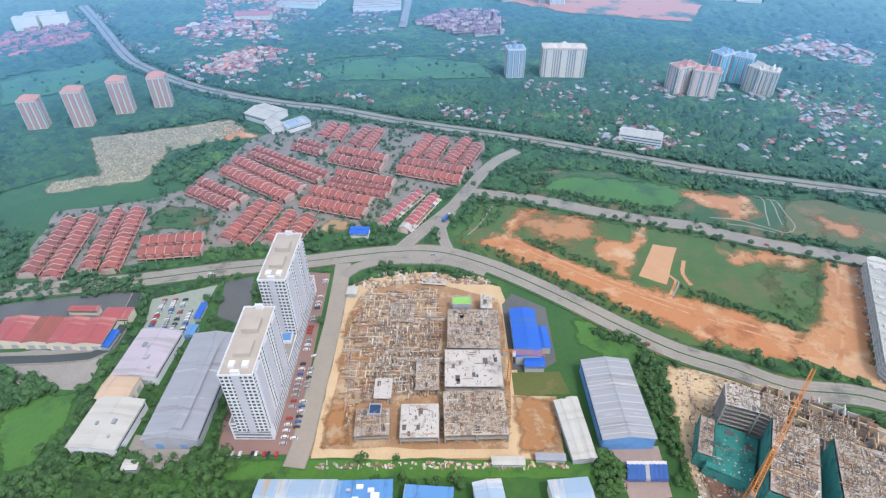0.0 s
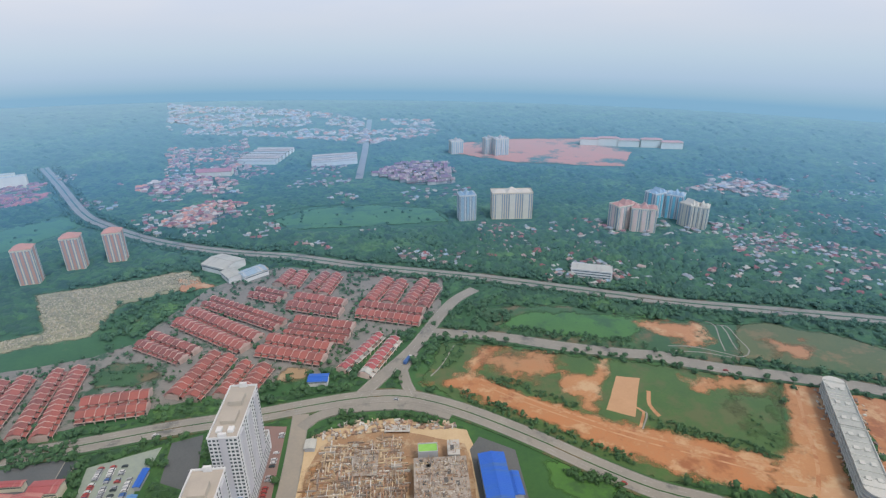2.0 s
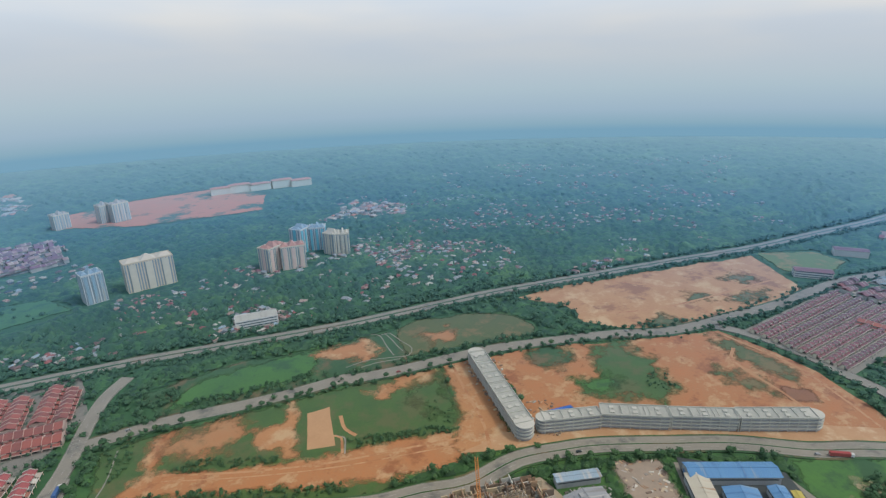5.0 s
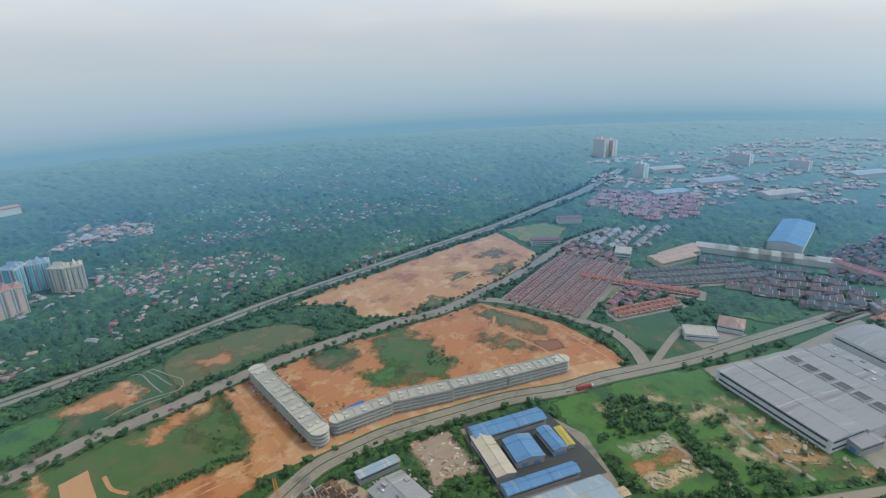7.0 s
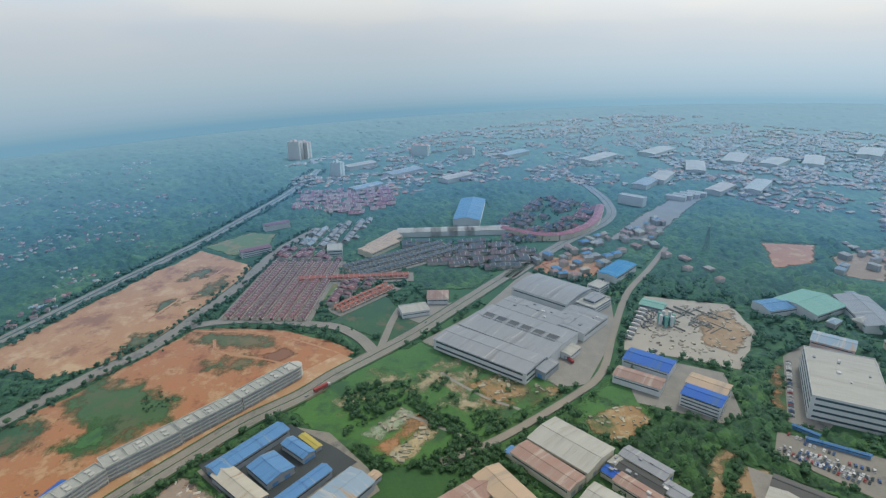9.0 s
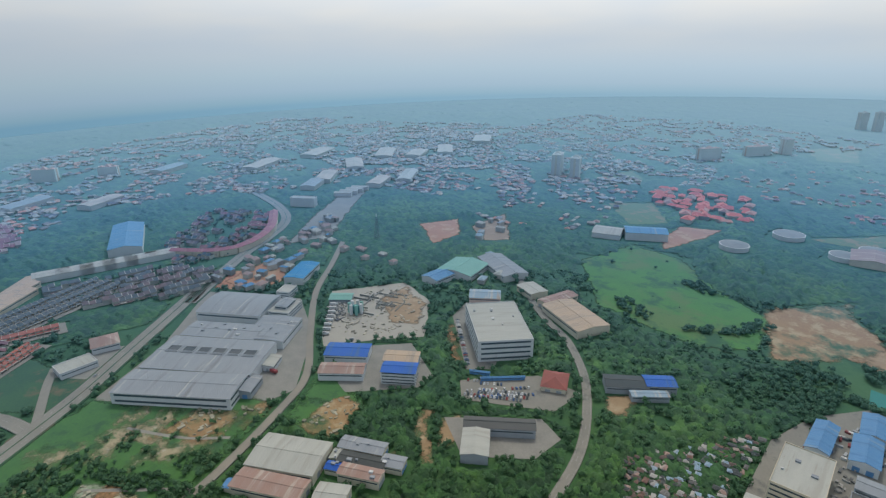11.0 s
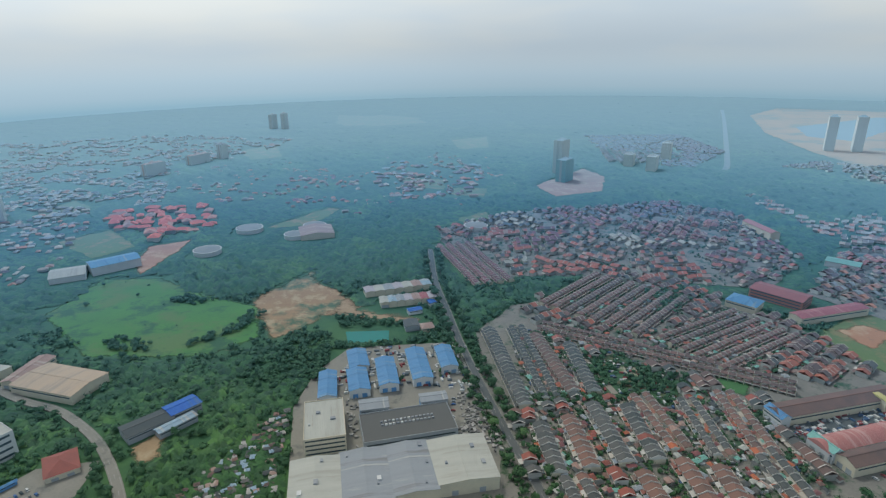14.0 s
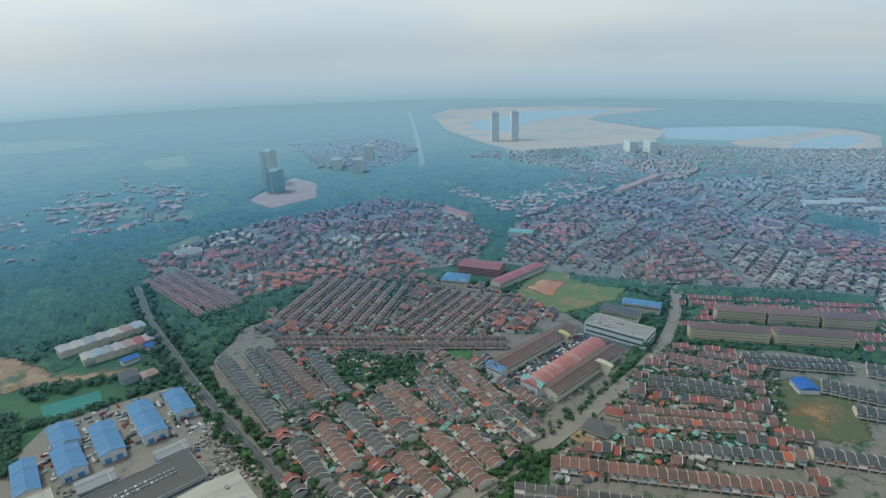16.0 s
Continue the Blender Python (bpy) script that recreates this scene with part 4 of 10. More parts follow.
        F = (np.arange(n)[:, None, None] * 16 + np.array([(0, 1, 5, 4), (1, 2, 6, 5), (2, 3, 7, 6), (3, 0, 4, 7)])[None]).reshape(-1, 4)
        tagged(raw(name, V.reshape(-1, 3), F, VILLAGE_WALL, label), category="houses")
        F = (np.arange(n)[:, None, None] * 16 + np.array([(8, 9, 10, 11), (12, 13, 14, 15)])[None]).reshape(-1, 4)
        tagged(raw(name, V.reshape(-1, 3), F[np.repeat(rng.uniform(size=n) < (0.9 if ridges else 0.6), 2)], PARTY_WALL, "white party walls stepping over the terrace roofs"), category="houses")
        side = np.where(L[:, 2] > 0, 1.0, -1.0)
        V = np.zeros((n, 4, 3))
        for i, (du, dv, dz) in enumerate(((-w, d, 2.9), (w, d, 2.9), (w, d + 3.4, 2.5), (-w, d + 3.4, 2.5))):
            U, W = L[:, 0] + du * 0.85, L[:, 1] + dv * side
            V[:, i] = np.c_[U * c - W * s, U * s + W * c, np.full(n, dz)]
        tagged(raw("porch_roofs", V.reshape(-1, 3), np.arange(n * 4).reshape(-1, 4), PORCH, "mixed awnings over the front yards of terraces"), category="houses")


# ---- ground to the horizon ----
bm = bmesh.new()
# off-centre circle puts the painted haze edge where the camera sees it
HX, HY, HR = -650.0, -1125.0, 3300.0
prev = None
for r in (0, 400, 900, 1500, 2100, 2700, HR - 190):
    ring = [bm.verts.new((HX + r * math.cos(2 * math.pi * i / 96), HY + r * math.sin(2 * math.pi * i / 96), 0)) for i in range(96)] if r else [bm.verts.new((HX, HY, 0))]
    if prev:
        for i in range(96):
            j = (i + 1) % 96
            if len(prev) == 1:
                bm.faces.new((prev[0], ring[i], ring[j]))
            else:
                bm.faces.new((prev[i], ring[i], ring[j], prev[j]))
    prev = ring
tagged(linked("ground", bm, UNDERGROWTH), "dark green scrubby land reaching to the hazy horizon", "ground", kind="structure")

# ---- far backdrop: haze painted on a glowing cylinder ----
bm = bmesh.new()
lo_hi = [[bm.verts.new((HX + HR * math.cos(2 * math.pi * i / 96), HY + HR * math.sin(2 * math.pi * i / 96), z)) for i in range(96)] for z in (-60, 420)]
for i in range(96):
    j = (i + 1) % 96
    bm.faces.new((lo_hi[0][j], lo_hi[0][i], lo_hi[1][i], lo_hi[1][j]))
hm = bpy.data.materials.new("distant_haze")
hm.use_nodes = True
hn, hl = hm.node_tree.nodes, hm.node_tree.links
hn.clear()
hg = hn.new("ShaderNodeNewGeometry")
hs = hn.new("ShaderNodeSeparateXYZ")
hl.new(hg.outputs["Position"], hs.inputs[0])
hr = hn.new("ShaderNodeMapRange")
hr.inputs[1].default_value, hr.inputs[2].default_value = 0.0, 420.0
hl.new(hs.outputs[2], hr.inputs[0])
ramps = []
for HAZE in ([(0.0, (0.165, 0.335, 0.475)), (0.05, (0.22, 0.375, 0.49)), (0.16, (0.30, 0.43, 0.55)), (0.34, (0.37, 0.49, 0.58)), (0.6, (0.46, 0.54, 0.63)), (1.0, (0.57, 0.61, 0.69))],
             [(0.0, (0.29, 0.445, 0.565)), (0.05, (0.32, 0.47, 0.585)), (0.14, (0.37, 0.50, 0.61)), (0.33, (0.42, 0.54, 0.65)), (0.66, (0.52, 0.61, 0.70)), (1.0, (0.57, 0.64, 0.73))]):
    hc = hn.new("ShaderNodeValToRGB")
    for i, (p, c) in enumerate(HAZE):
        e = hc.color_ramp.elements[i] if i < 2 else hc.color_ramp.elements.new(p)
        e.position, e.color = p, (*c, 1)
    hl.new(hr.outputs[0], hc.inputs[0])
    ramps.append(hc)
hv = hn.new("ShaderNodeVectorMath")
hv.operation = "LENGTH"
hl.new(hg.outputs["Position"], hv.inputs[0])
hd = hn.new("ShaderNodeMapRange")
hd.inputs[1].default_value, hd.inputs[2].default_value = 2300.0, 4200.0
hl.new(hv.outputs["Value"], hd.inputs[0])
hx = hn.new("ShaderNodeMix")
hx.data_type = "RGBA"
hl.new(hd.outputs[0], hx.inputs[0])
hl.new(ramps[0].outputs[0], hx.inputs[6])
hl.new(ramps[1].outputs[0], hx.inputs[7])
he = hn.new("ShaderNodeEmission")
# sun-side brightening is painted into the backdrop glow as well
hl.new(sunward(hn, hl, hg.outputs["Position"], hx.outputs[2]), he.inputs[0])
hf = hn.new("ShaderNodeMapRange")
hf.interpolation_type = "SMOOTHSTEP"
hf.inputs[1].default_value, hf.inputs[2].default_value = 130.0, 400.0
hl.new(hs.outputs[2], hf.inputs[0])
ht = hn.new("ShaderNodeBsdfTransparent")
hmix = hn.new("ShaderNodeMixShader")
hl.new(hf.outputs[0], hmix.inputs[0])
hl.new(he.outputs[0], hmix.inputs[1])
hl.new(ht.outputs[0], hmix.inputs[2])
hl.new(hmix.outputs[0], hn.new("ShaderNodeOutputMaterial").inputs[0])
tagged(linked("backdrop", bm, hm), "glowing far backdrop painted pale blue-grey as haze", "haze", kind="structure")

# ---- fields, soil and yards ----
patch("ground_field", [(12.3, 380), (34.9, 438.4), (50, 437.1), (170.9, 397.9), (304.1, 358.7), (281.3, 319.8), (252, 262), (162.6, 258.9), (92.4, 300.2), (37.6, 356.1)], FIELD_MIX, "rough green grass field beside the graded earth")
patch("ground_field", [(82, 499), (165.3, 493.5), (232.5, 460.7), (295.1, 445.3), (318, 441), (300, 405), (280, 378), (193.4, 404.4), (110.6, 436.7), (76.1, 451.6)], GRASS, "rough grass along the boundary road")
patch("ground_field", [(87, 460.2), (105, 478), (129.6, 484.1), (192.7, 474.6), (236.8, 457.6), (202.2, 424.5), (136, 439.7)], GRASS_BRIGHT, "bright green meadow among rough grass", rough_edge=0.15)
patch("ground_field", [(301.8, 425.5), (318, 441), (337.6, 443.9), (393, 416), (425, 385), (428, 348), (413.8, 330.4), (354.3, 362), (291.3, 386)], GRASS_DRY, "olive dry grass field", rough_edge=0.05)
patch("ground_soil", [(326.6, 409.8), (340, 404), (351.6, 406.6), (357.2, 393.2), (340.1, 380.8), (336, 392), (323.3, 393.8)], SOIL_WEEDY, "bare stony spots in dry grass", rough_edge=0.4)
patch("ground_soil", [(12.3, 380), (28.3, 376.7), (50.5, 395), (67.2, 428.6), (81.9, 425.5), (56.7, 384.8), (80, 366), (108.5, 346.1), (140, 326), (171, 309.5), (229, 283.7), (244.7, 273), (230.3, 245.3), (188.4, 258.3), (123.2, 303.3), (92.3, 329.7), (59.9, 351.5), (39.4, 369.6)], SOIL, "orange laterite strip graded for building", rough_edge=0.14)
patch("ground_soil", [(69.1, 402), (78, 412), (92, 417.4), (129.7, 412.5), (122.5, 382.7), (104.9, 376.9), (83.8, 380.2)], SOIL_WEEDY, "bare orange soil plot", rough_edge=0.3)
patch("ground_soil", [(126.3, 379.3), (151.3, 376.8), (168, 399.9), (173.5, 397.2), (140.4, 331.2), (128.1, 333.9), (133.9, 350.1), (121.1, 357.6)], SOIL_PALE, "sandy orange plot with a track", rough_edge=0.12)
patch("ground_court", [(172, 373.5), (190.3, 368.7), (167.7, 322.8), (149.4, 333.1)], mat("court_sand", (0.56, 0.33, 0.17), (0.48, 0.27, 0.13), scale=0.06, fine=0.4, bump=0.4), "flat rectangular sand court", rough_edge=0.01)
patch("ground_soil", [(226.5, 363.8), (240, 362), (258, 365.5), (300.1, 355.6), (278.2, 334), (266.6, 341.4), (247.2, 347.5), (228.5, 349.3)], SOIL_PALE, "pale sand heap spread on grass", rough_edge=0.25)
patch("ground_soil", [(304.1, 358.7), (334.7, 352.4), (277.9, 243), (251.2, 238), (230, 246), (234, 262), (262, 283), (283, 320)], SOIL_PALE, "orange earth trodden beside the shop row", rough_edge=0.12)
patch("ground_soil", [(223, 453), (246.5, 455.3), (277.1, 443.8), (279.5, 421.6), (257.8, 411.4), (236.3, 428.2)], SOIL_PALE, "low orange earth mound", rough_edge=0.2)
patch("ground_soil", [(466.9, 404.1), (534.2, 387.3), (798.6, 270.6), (772.8, 239.4), (719.5, 177.8), (635.7, 199.7), (582, 217.7), (520.8, 235.3), (484.9, 280.4), (468.8, 313.8), (488.6, 348.9)], mat("graded_laterite", (0.56, 0.33, 0.15), (0.47, 0.23, 0.095), scale=0.05, fine=0.35, bump=0.7, third=(0.34, 0.15, 0.06), third_scale=0.02, third_cut=0.57, fourth=(0.62, 0.42, 0.23), fourth_scale=0.03, fourth_cut=0.55), "wide graded laterite ground beside the highway", rough_edge=0.02)
for o in ([(509, 262), (540, 262), (552, 244), (536, 236), (512, 244)], [(600, 262), (622, 270), (630, 252), (612, 244)], [(690, 262), (720, 258), (716, 232), (694, 238)], [(640, 232), (690, 212), (680, 202), (636, 214)]):
    patch("ground_field", o, GRASS_DRY, "thin weeds on graded laterite", rough_edge=0.4)
patch("ground_soil", [(342, 331.9), (389.6, 316.3), (456.2, 264.8), (549.7, 205.6), (546, 160), (535, 112), (508, 64), (481.8, 38.2), (442.4, 84.5), (372.2, 164.7), (330, 200), (285, 222), (309.5, 262)], SOIL, "orange building plot with grassed patches", rough_edge=0.03)
for o, m, t in (([(377.6, 318.5), (402.9, 302.3), (406, 279.1), (391, 271), (378, 279), (365.9, 283.4), (369.2, 306.3)], GRASS, "thin green weeds on bare soil"), ([(367.9, 247.8), (385, 243), (395, 245.8), (410, 262), (436.8, 274.4), (460.3, 260.7), (450.5, 237.4), (452, 220), (437.8, 209.3), (425, 190), (415.3, 179), (397.4, 180.5), (380, 202), (366.3, 215), (352, 234.7)], FIELD_MIX, "weedy green stretch on bare soil"),
                ([(366, 245), (372, 226), (396, 218), (400, 236), (386, 246)], GRASS_BRIGHT, "bright weeds on a building plot"), ([(542.9, 205.4), (540, 170), (532, 141.6), (516, 122), (503.5, 115.9), (503.1, 153.5), (520.8, 192.9)], GRASS_DRY, "thin grass over bare soil"), ([(485.6, 176.6), (488, 155), (481.8, 138.5), (470.6, 124.4), (462.6, 151.3), (472, 168)], GRASS_DRY, "thin grass on graded soil"),
                ([(286.4, 347.8), (291.7, 345.2), (278, 322), (259.6, 288.5), (248, 300), (245.7, 327), (247.4, 342.4), (273.5, 339.5)], FIELD_MIX, "rough grass beside the earthworks")):
    patch("ground_field", o, m, t, rough_edge=0.3)
patch("ground_soil", [(230, 252), (259.8, 230), (285.4, 212.5), (317.1, 188.1), (360.6, 148.2), (433.6, 73.5), (470, 38), (482, 52), (447, 90), (410, 130), (375, 166), (335, 202), (300, 226), (270, 246)], mat("haul_strip", (0.56, 0.34, 0.18), (0.48, 0.25, 0.11), scale=0.04, fine=0.4, bump=0.6, third=(0.62, 0.44, 0.27), third_scale=0.05, third_cut=0.55), "pale orange haul road along the new shop blocks", rough_edge=0.02)
patch("ground_pit", [(488, 126.3), (500.1, 106), (486.5, 92.1), (472.4, 111.5)], mat("damp_laterite", (0.30, 0.12, 0.045), (0.24, 0.10, 0.04), scale=0.1, bump=0.8), "shallow square excavation in orange soil", rough_edge=0.05)
patch("ground_stones", [(-391.8, 572.8), (-330.3, 590.8), (-249.3, 620.4), (-215.5, 581.3), (-291.9, 541.2), (-292.4, 482), (-375.5, 454.3), (-383.5, 478.3), (-340, 491.2)], mat("cemetery_ground", (0.43, 0.35, 0.21), (0.22, 0.24, 0.12), scale=0.05, fine=0.5), "grassy ground of a crowded hillside graveyard")
patch("ground_soil", [(-253.1, 600.5), (-228.3, 592.9), (-204.5, 575.5), (-238.9, 564.7)], SOIL_PALE, "bare orange earth bank")
patch("pavement", [(-333.1, 335.8), (-349.1, 425.3), (-275.3, 443.8), (-245.8, 463.7), (-232, 513.6), (-209.7, 571.4), (-142.9, 619.5), (46.7, 576.4), (37.5, 500.1), (7.6, 467.3), (-66.6, 401.5), (-118.1, 389.3), (-162.8, 377.4), (-248.7, 347.9)], STREET, "grey streets between red-roofed terraces", rough_edge=0.02, cat="pavement")
patch("ground_field", [(-261.1, 415.7), (-250.6, 434), (-223.1, 429.2), (-201.9, 411), (-217.2, 398.1), (-251.4, 398.3)], GRASS, "small green with bare patches between terraces")
patch("ground_soil", [(-108.9, 391.7), (-99.8, 410.4), (-80.9, 405.9), (-85, 393.2)], SAND, "orange bare plot beside the terraces")
patch("ground_site", [(-75.7, 179.2), (-70.8, 238.4), (-74.4, 301.5), (-63.1, 327.9), (-11.6, 337.7), (39.7, 320.9), (45.3, 289.3), (41.7, 220.4), (68.1, 219.4), (65.9, 176.4)], mat("site_earth", (0.40, 0.23, 0.11), (0.28, 0.165, 0.09), scale=0.08, fine=0.6, bump=0.8, third=(0.48, 0.36, 0.22), third_scale=0.06, third_cut=0.56), "churned brown earth of a building site", rough_edge=0.01)
patch("pavement", [(-73.9, 177.8), (-72.2, 247.8), (-75.2, 307.5), (-60.8, 326.5), (-45.5, 324.5), (-61.4, 313.7), (-68.7, 289.7), (-67.2, 238.4), (-69.3, 183.7), (35.5, 183.5), (39.9, 212), (41.3, 289.3), (38.7, 307.1), (-11.4, 326.3), (-45.5, 324.5), (-59, 330.5), (-11.6, 338.4), (41.9, 320.9), (47.3, 289.3), (44.9, 212), (47.4, 177.5)], HAUL, "sandy haul track round the building site", rough_edge=0.01, cat="pavement")
patch("ground_yard", [(41.5, 301), (49.6, 313.2), (72.5, 297.9), (72.6, 247.4), (62.4, 240.3), (42.6, 240.4)], ASPHALT, "asphalt yard round the blue hall", rough_edge=0)
patch("ground_field", [(42.4, 238.1), (73, 238.9), (77, 221.1), (42.4, 220.4)], GRASS_DRY, "patch of dry grass behind a fence", rough_edge=0)
patch("ground_field", [(-124.6, 175.8), (-70.6, 176.7), (78, 175.4), (82.2, 166.3), (-116.7, 165.2)], GRASS_BRIGHT, "strip of bright grass", rough_edge=0.01)
patch("ground_field", [(-262.2, 204.8), (-251.7, 221.2), (-225, 223.3), (-220.5, 204.7), (-223.3, 172), (-237.6, 165.4)], GRASS_BRIGHT, "lush green field")
patch("ground_yard", [(-294.2, 255.9), (-229.8, 262.2), (-225.1, 268.4), (-222.6, 225.5), (-254.2, 225.6), (-280.8, 234.5)], CONCRETE, "pale dusty concrete yard", rough_edge=0.02)
patch("ground_yard", [(-323.3, 302.5), (-235.3, 317.6), (-219.9, 311.2), (-222.7, 263.2), (-295.7, 258.4)], ASPHALT, "factory yard of worn asphalt", rough_edge=0)
patch("ground_yard", [(-214.5, 308.1), (-171.6, 323.7), (-175.1, 268.3), (-207, 271)], mat("car_park", (0.33, 0.38, 0.30), (0.26, 0.3, 0.26)), "grey-green car park surface", rough_edge=0)
patch("ground_yard", [(-177.1, 193.1), (-139.5, 187.5), (-135.6, 171.8), (-176.8, 171.2)], CONCRETE, "concrete forecourt of a warehouse", rough_edge=0)
patch("pavement", [(-126.1, 180.3), (-131.2, 212.5), (-122.8, 290), (-117.4, 340.3), (-88.2, 336.7), (-86.8, 267.9), (-83.7, 180.2)], PAVING, "reddish paved car park round the apartment towers", rough_edge=0, cat="pavement")
patch("ground_yard", [(-161, 290.1), (-166.2, 327), (-146.5, 333.6), (-135.8, 278.8)], ASPHALT, "asphalt yard beside the tower", rough_edge=0)
patch("ground_yard", [(90.9, 184.4), (119.5, 185), (117.8, 155.2), (96.1, 150.7)], mat("red_yard", (0.38, 0.28, 0.24), (0.3, 0.23, 0.2)), "reddish concrete lorry yard", rough_edge=0)
patch("ground_site", [(142.3, 242.4), (159.6, 240), (195.6, 224.2), (231.5, 207.5), (253.5, 195.7), (248.7, 154.3), (205.3, 121.6), (129.6, 132.2), (135, 188.6)], mat("site_grey", (0.46, 0.37, 0.26), (0.33, 0.26, 0.185), scale=0.06, fine=0.5, bump=0.8, third=(0.48, 0.40, 0.29), third_scale=0.06, third_cut=0.55), "dusty grey ground of a second building site", rough_edge=0.02)
patch("ground_field", [(88.2, 283.5), (108.5, 286.2), (133.4, 262), (120.7, 242.5), (91.9, 262.1)], GRASS_BRIGHT, "green grass beside the road")
patch("ground_field", [(548.5, 66.7), (621.6, 10.6), (560.2, -12.1), (533.5, -35.4), (496.3, 2.5), (518.9, 29.7)], GRASS, "green plot at the road junction")
patch("ground_yard", [(557.1, -4.3), (584.6, -40.7), (577.5, -71.2), (531.5, -30.5)], CONCRETE, "small concrete depot yard", rough_edge=0)
patch("ground_yard", [(494.5, -26.8), (554.6, -96.6), (659.3, -173.3), (570.9, -251.5), (486.3, -224), (402.7, -164.8), (399.4, -123.9)], CONCRETE, "concrete aprons round a large factory", rough_edge=0)
patch("ground_field", [(393.7, 87.7), (466.8, 20.4), (492.7, -27.7), (464.9, -51.6), (437, -89.8), (414, -134.5), (396.3, -138), (345, -60), (318, -8), (330, 24), (375.1, 69.9)], GRASS_BRIGHT, "overgrown bright green plot with old slabs", rough_edge=0.05)
RUINED = mat("rubble_in_weeds", (0.50, 0.42, 0.27), (0.34, 0.27, 0.15), scale=0.12, fine=0.8, bump=0.9, third=(0.075, 0.16, 0.025), third_scale=0.06, third_cut=0.52, fourth=(0.58, 0.54, 0.44), fourth_scale=0.15, fourth_cut=0.6)
for o in ([(402, 44), (412, 22), (396, 26), (391, 43)], [(443, 14), (439, -2), (424, 4), (430, 14)], [(421, -12.4), (441, -30), (458, -53), (447, -56), (410, -24)], [(423.2, -45), (444, -75), (430, -80), (407, -52)], [(391.3, -39), (401, -58), (388, -66), (380, -83), (369, -76), (379, -56)]):
    patch("ground_rubble", o, RUINED, "pale rubble showing through weeds", rough_edge=0.4)
patch("ground_soil", [(414, -62), (428, -88), (414, -97.2), (396.9, -134.7), (386, -108.3), (381.2, -89.8), (400.6, -72)], OCHRE, "bare yellowish clearing", rough_edge=0.3)
patch("ground_yard", [(333, 141), (379, 92), (364, 52), (322, 22), (300, 14), (256, 62), (272, 84)], ASPHALT_OLD, "stained concrete yard inside the blue works", rough_edge=0)
patch("ground_slab", [(357.9, 25.7), (388, -3.4), (378.5, -14.2), (349.7, 13.6)], mat("mossy_slab", (0.42, 0.45, 0.34), (0.22, 0.30, 0.16), scale=0.12, fine=0.8, third=(0.09, 0.15, 0.04), third_scale=0.12, third_cut=0.55), "mossy ruined concrete floor", rough_edge=0.1)
patch("ground_slab", [(344, 15), (377, -22), (368, -28), (337, 9)], SOIL_WEEDY, "rusty earth between ruined floors", rough_edge=0.2)
patch("ground_slab", [(334, 6), (366, -22), (355, -28), (324, -1)], mat("sandy_slab", (0.60, 0.47, 0.28), (0.36, 0.30, 0.15), scale=0.12, fine=0.8, third=(0.10, 0.15, 0.04), third_scale=0.12, third_cut=0.58), "sandy ruined floor slab", rough_edge=0.1)
patch("ground_field", [(373.4, -140.3), (392.3, -180.9), (371.1, -220.6), (354.4, -175.1), (336.9, -150.2)], GRASS_BRIGHT, "bright grass round a bare clearing", rough_edge=0.2)
patch("ground_field", [(406.2, -174.6), (392.5, -205.1), (344.3, -199.9), (346.3, -180.9), (387.6, -165.1)], GRASS_BRIGHT, "bright grass beside the works road", rough_edge=0.2)
patch("ground_soil", [(308, -234), (302, -216), (282, -208), (262, -194), (258, -200), (280, -214), (298, -224), (302, -238)], SAND, "pale sandy path through scrub", rough_edge=0.15)
patch("ground_yard", [(280.6, -223.7), (290, -236.8), (285, -250), (262, -232), (265.7, -213.7)], SAND, "bare sandy corner beside the workshop", rough_edge=0.05)
patch("ground_yard", [(474.1, -227.8), (565.7, -290), (532.2, -372.9), (468.1, -363.8), (407.2, -307.2), (431.6, -267.1), (453.3, -219)], mat("plant_yard", (0.50, 0.46, 0.38), (0.4, 0.37, 0.32), scale=0.06), "dusty pale yard of a concrete plant", rough_edge=0.02)
patch("ground_soil", [(357.6, -148.8), (368.9, -176.4), (366.6, -194.5), (348.3, -195.4), (322.7, -162), (337.4, -146)], OCHRE, "yellowish bare clearing in scrub")
patch("ground_soil", [(664.3, -183.4), (703.7, -218.7), (691.4, -260.3), (666, -258.5), (636.5, -213.5)], SOIL, "red-brown bare yard behind the factory", rough_edge=0.1)
patch("ground_soil", [(405.6, -336), (410, -346.8), (352, -309.8), (344.3, -296.7)], SOIL_WEEDY, "worn brown strip beside the box factory", rough_edge=0.2)
patch("ground_yard", [(388, -198), (443, -226), (432, -246), (404, -290), (345, -270), (338, -248), (372, -196)], CONCRETE, "concrete yards tying offices and warehouses together", rough_edge=0)
patch("ground_yard", [(440, -392), (424, -360), (334, -300), (318, -320), (400, -440)], ASPHALT_OLD, "asphalt apron round the box factory", rough_edge=0)
patch("ground_soil", [(716.8, -537.4), (695.8, -600), (636.2, -554.1), (625, -491)], SOIL_PALE, "reddish bare plot")
patch("ground_soil", [(651.9, -590.8), (671.3, -689.5), (565.4, -593.1), (587.3, -561.5)], SAND, "sandy pit")
patch("ground_yard", [(760.3, -322), (861.8, -415.1), (964.2, -526.1), (970.6, -590.2), (852.2, -479.1), (751.5, -383.3)], ASPHALT_OLD, "long paved depot yard")
patch("ground_field", [(442.6, -607.4), (434.1, -715.9), (357.6, -718.1), (274.8, -652.2), (200.2, -620.3), (180.9, -542.3), (219.5, -504.3), (274.5, -504.3), (343.4, -508.5)], GRASSLAND, "open green grassland among woods", clear=False)
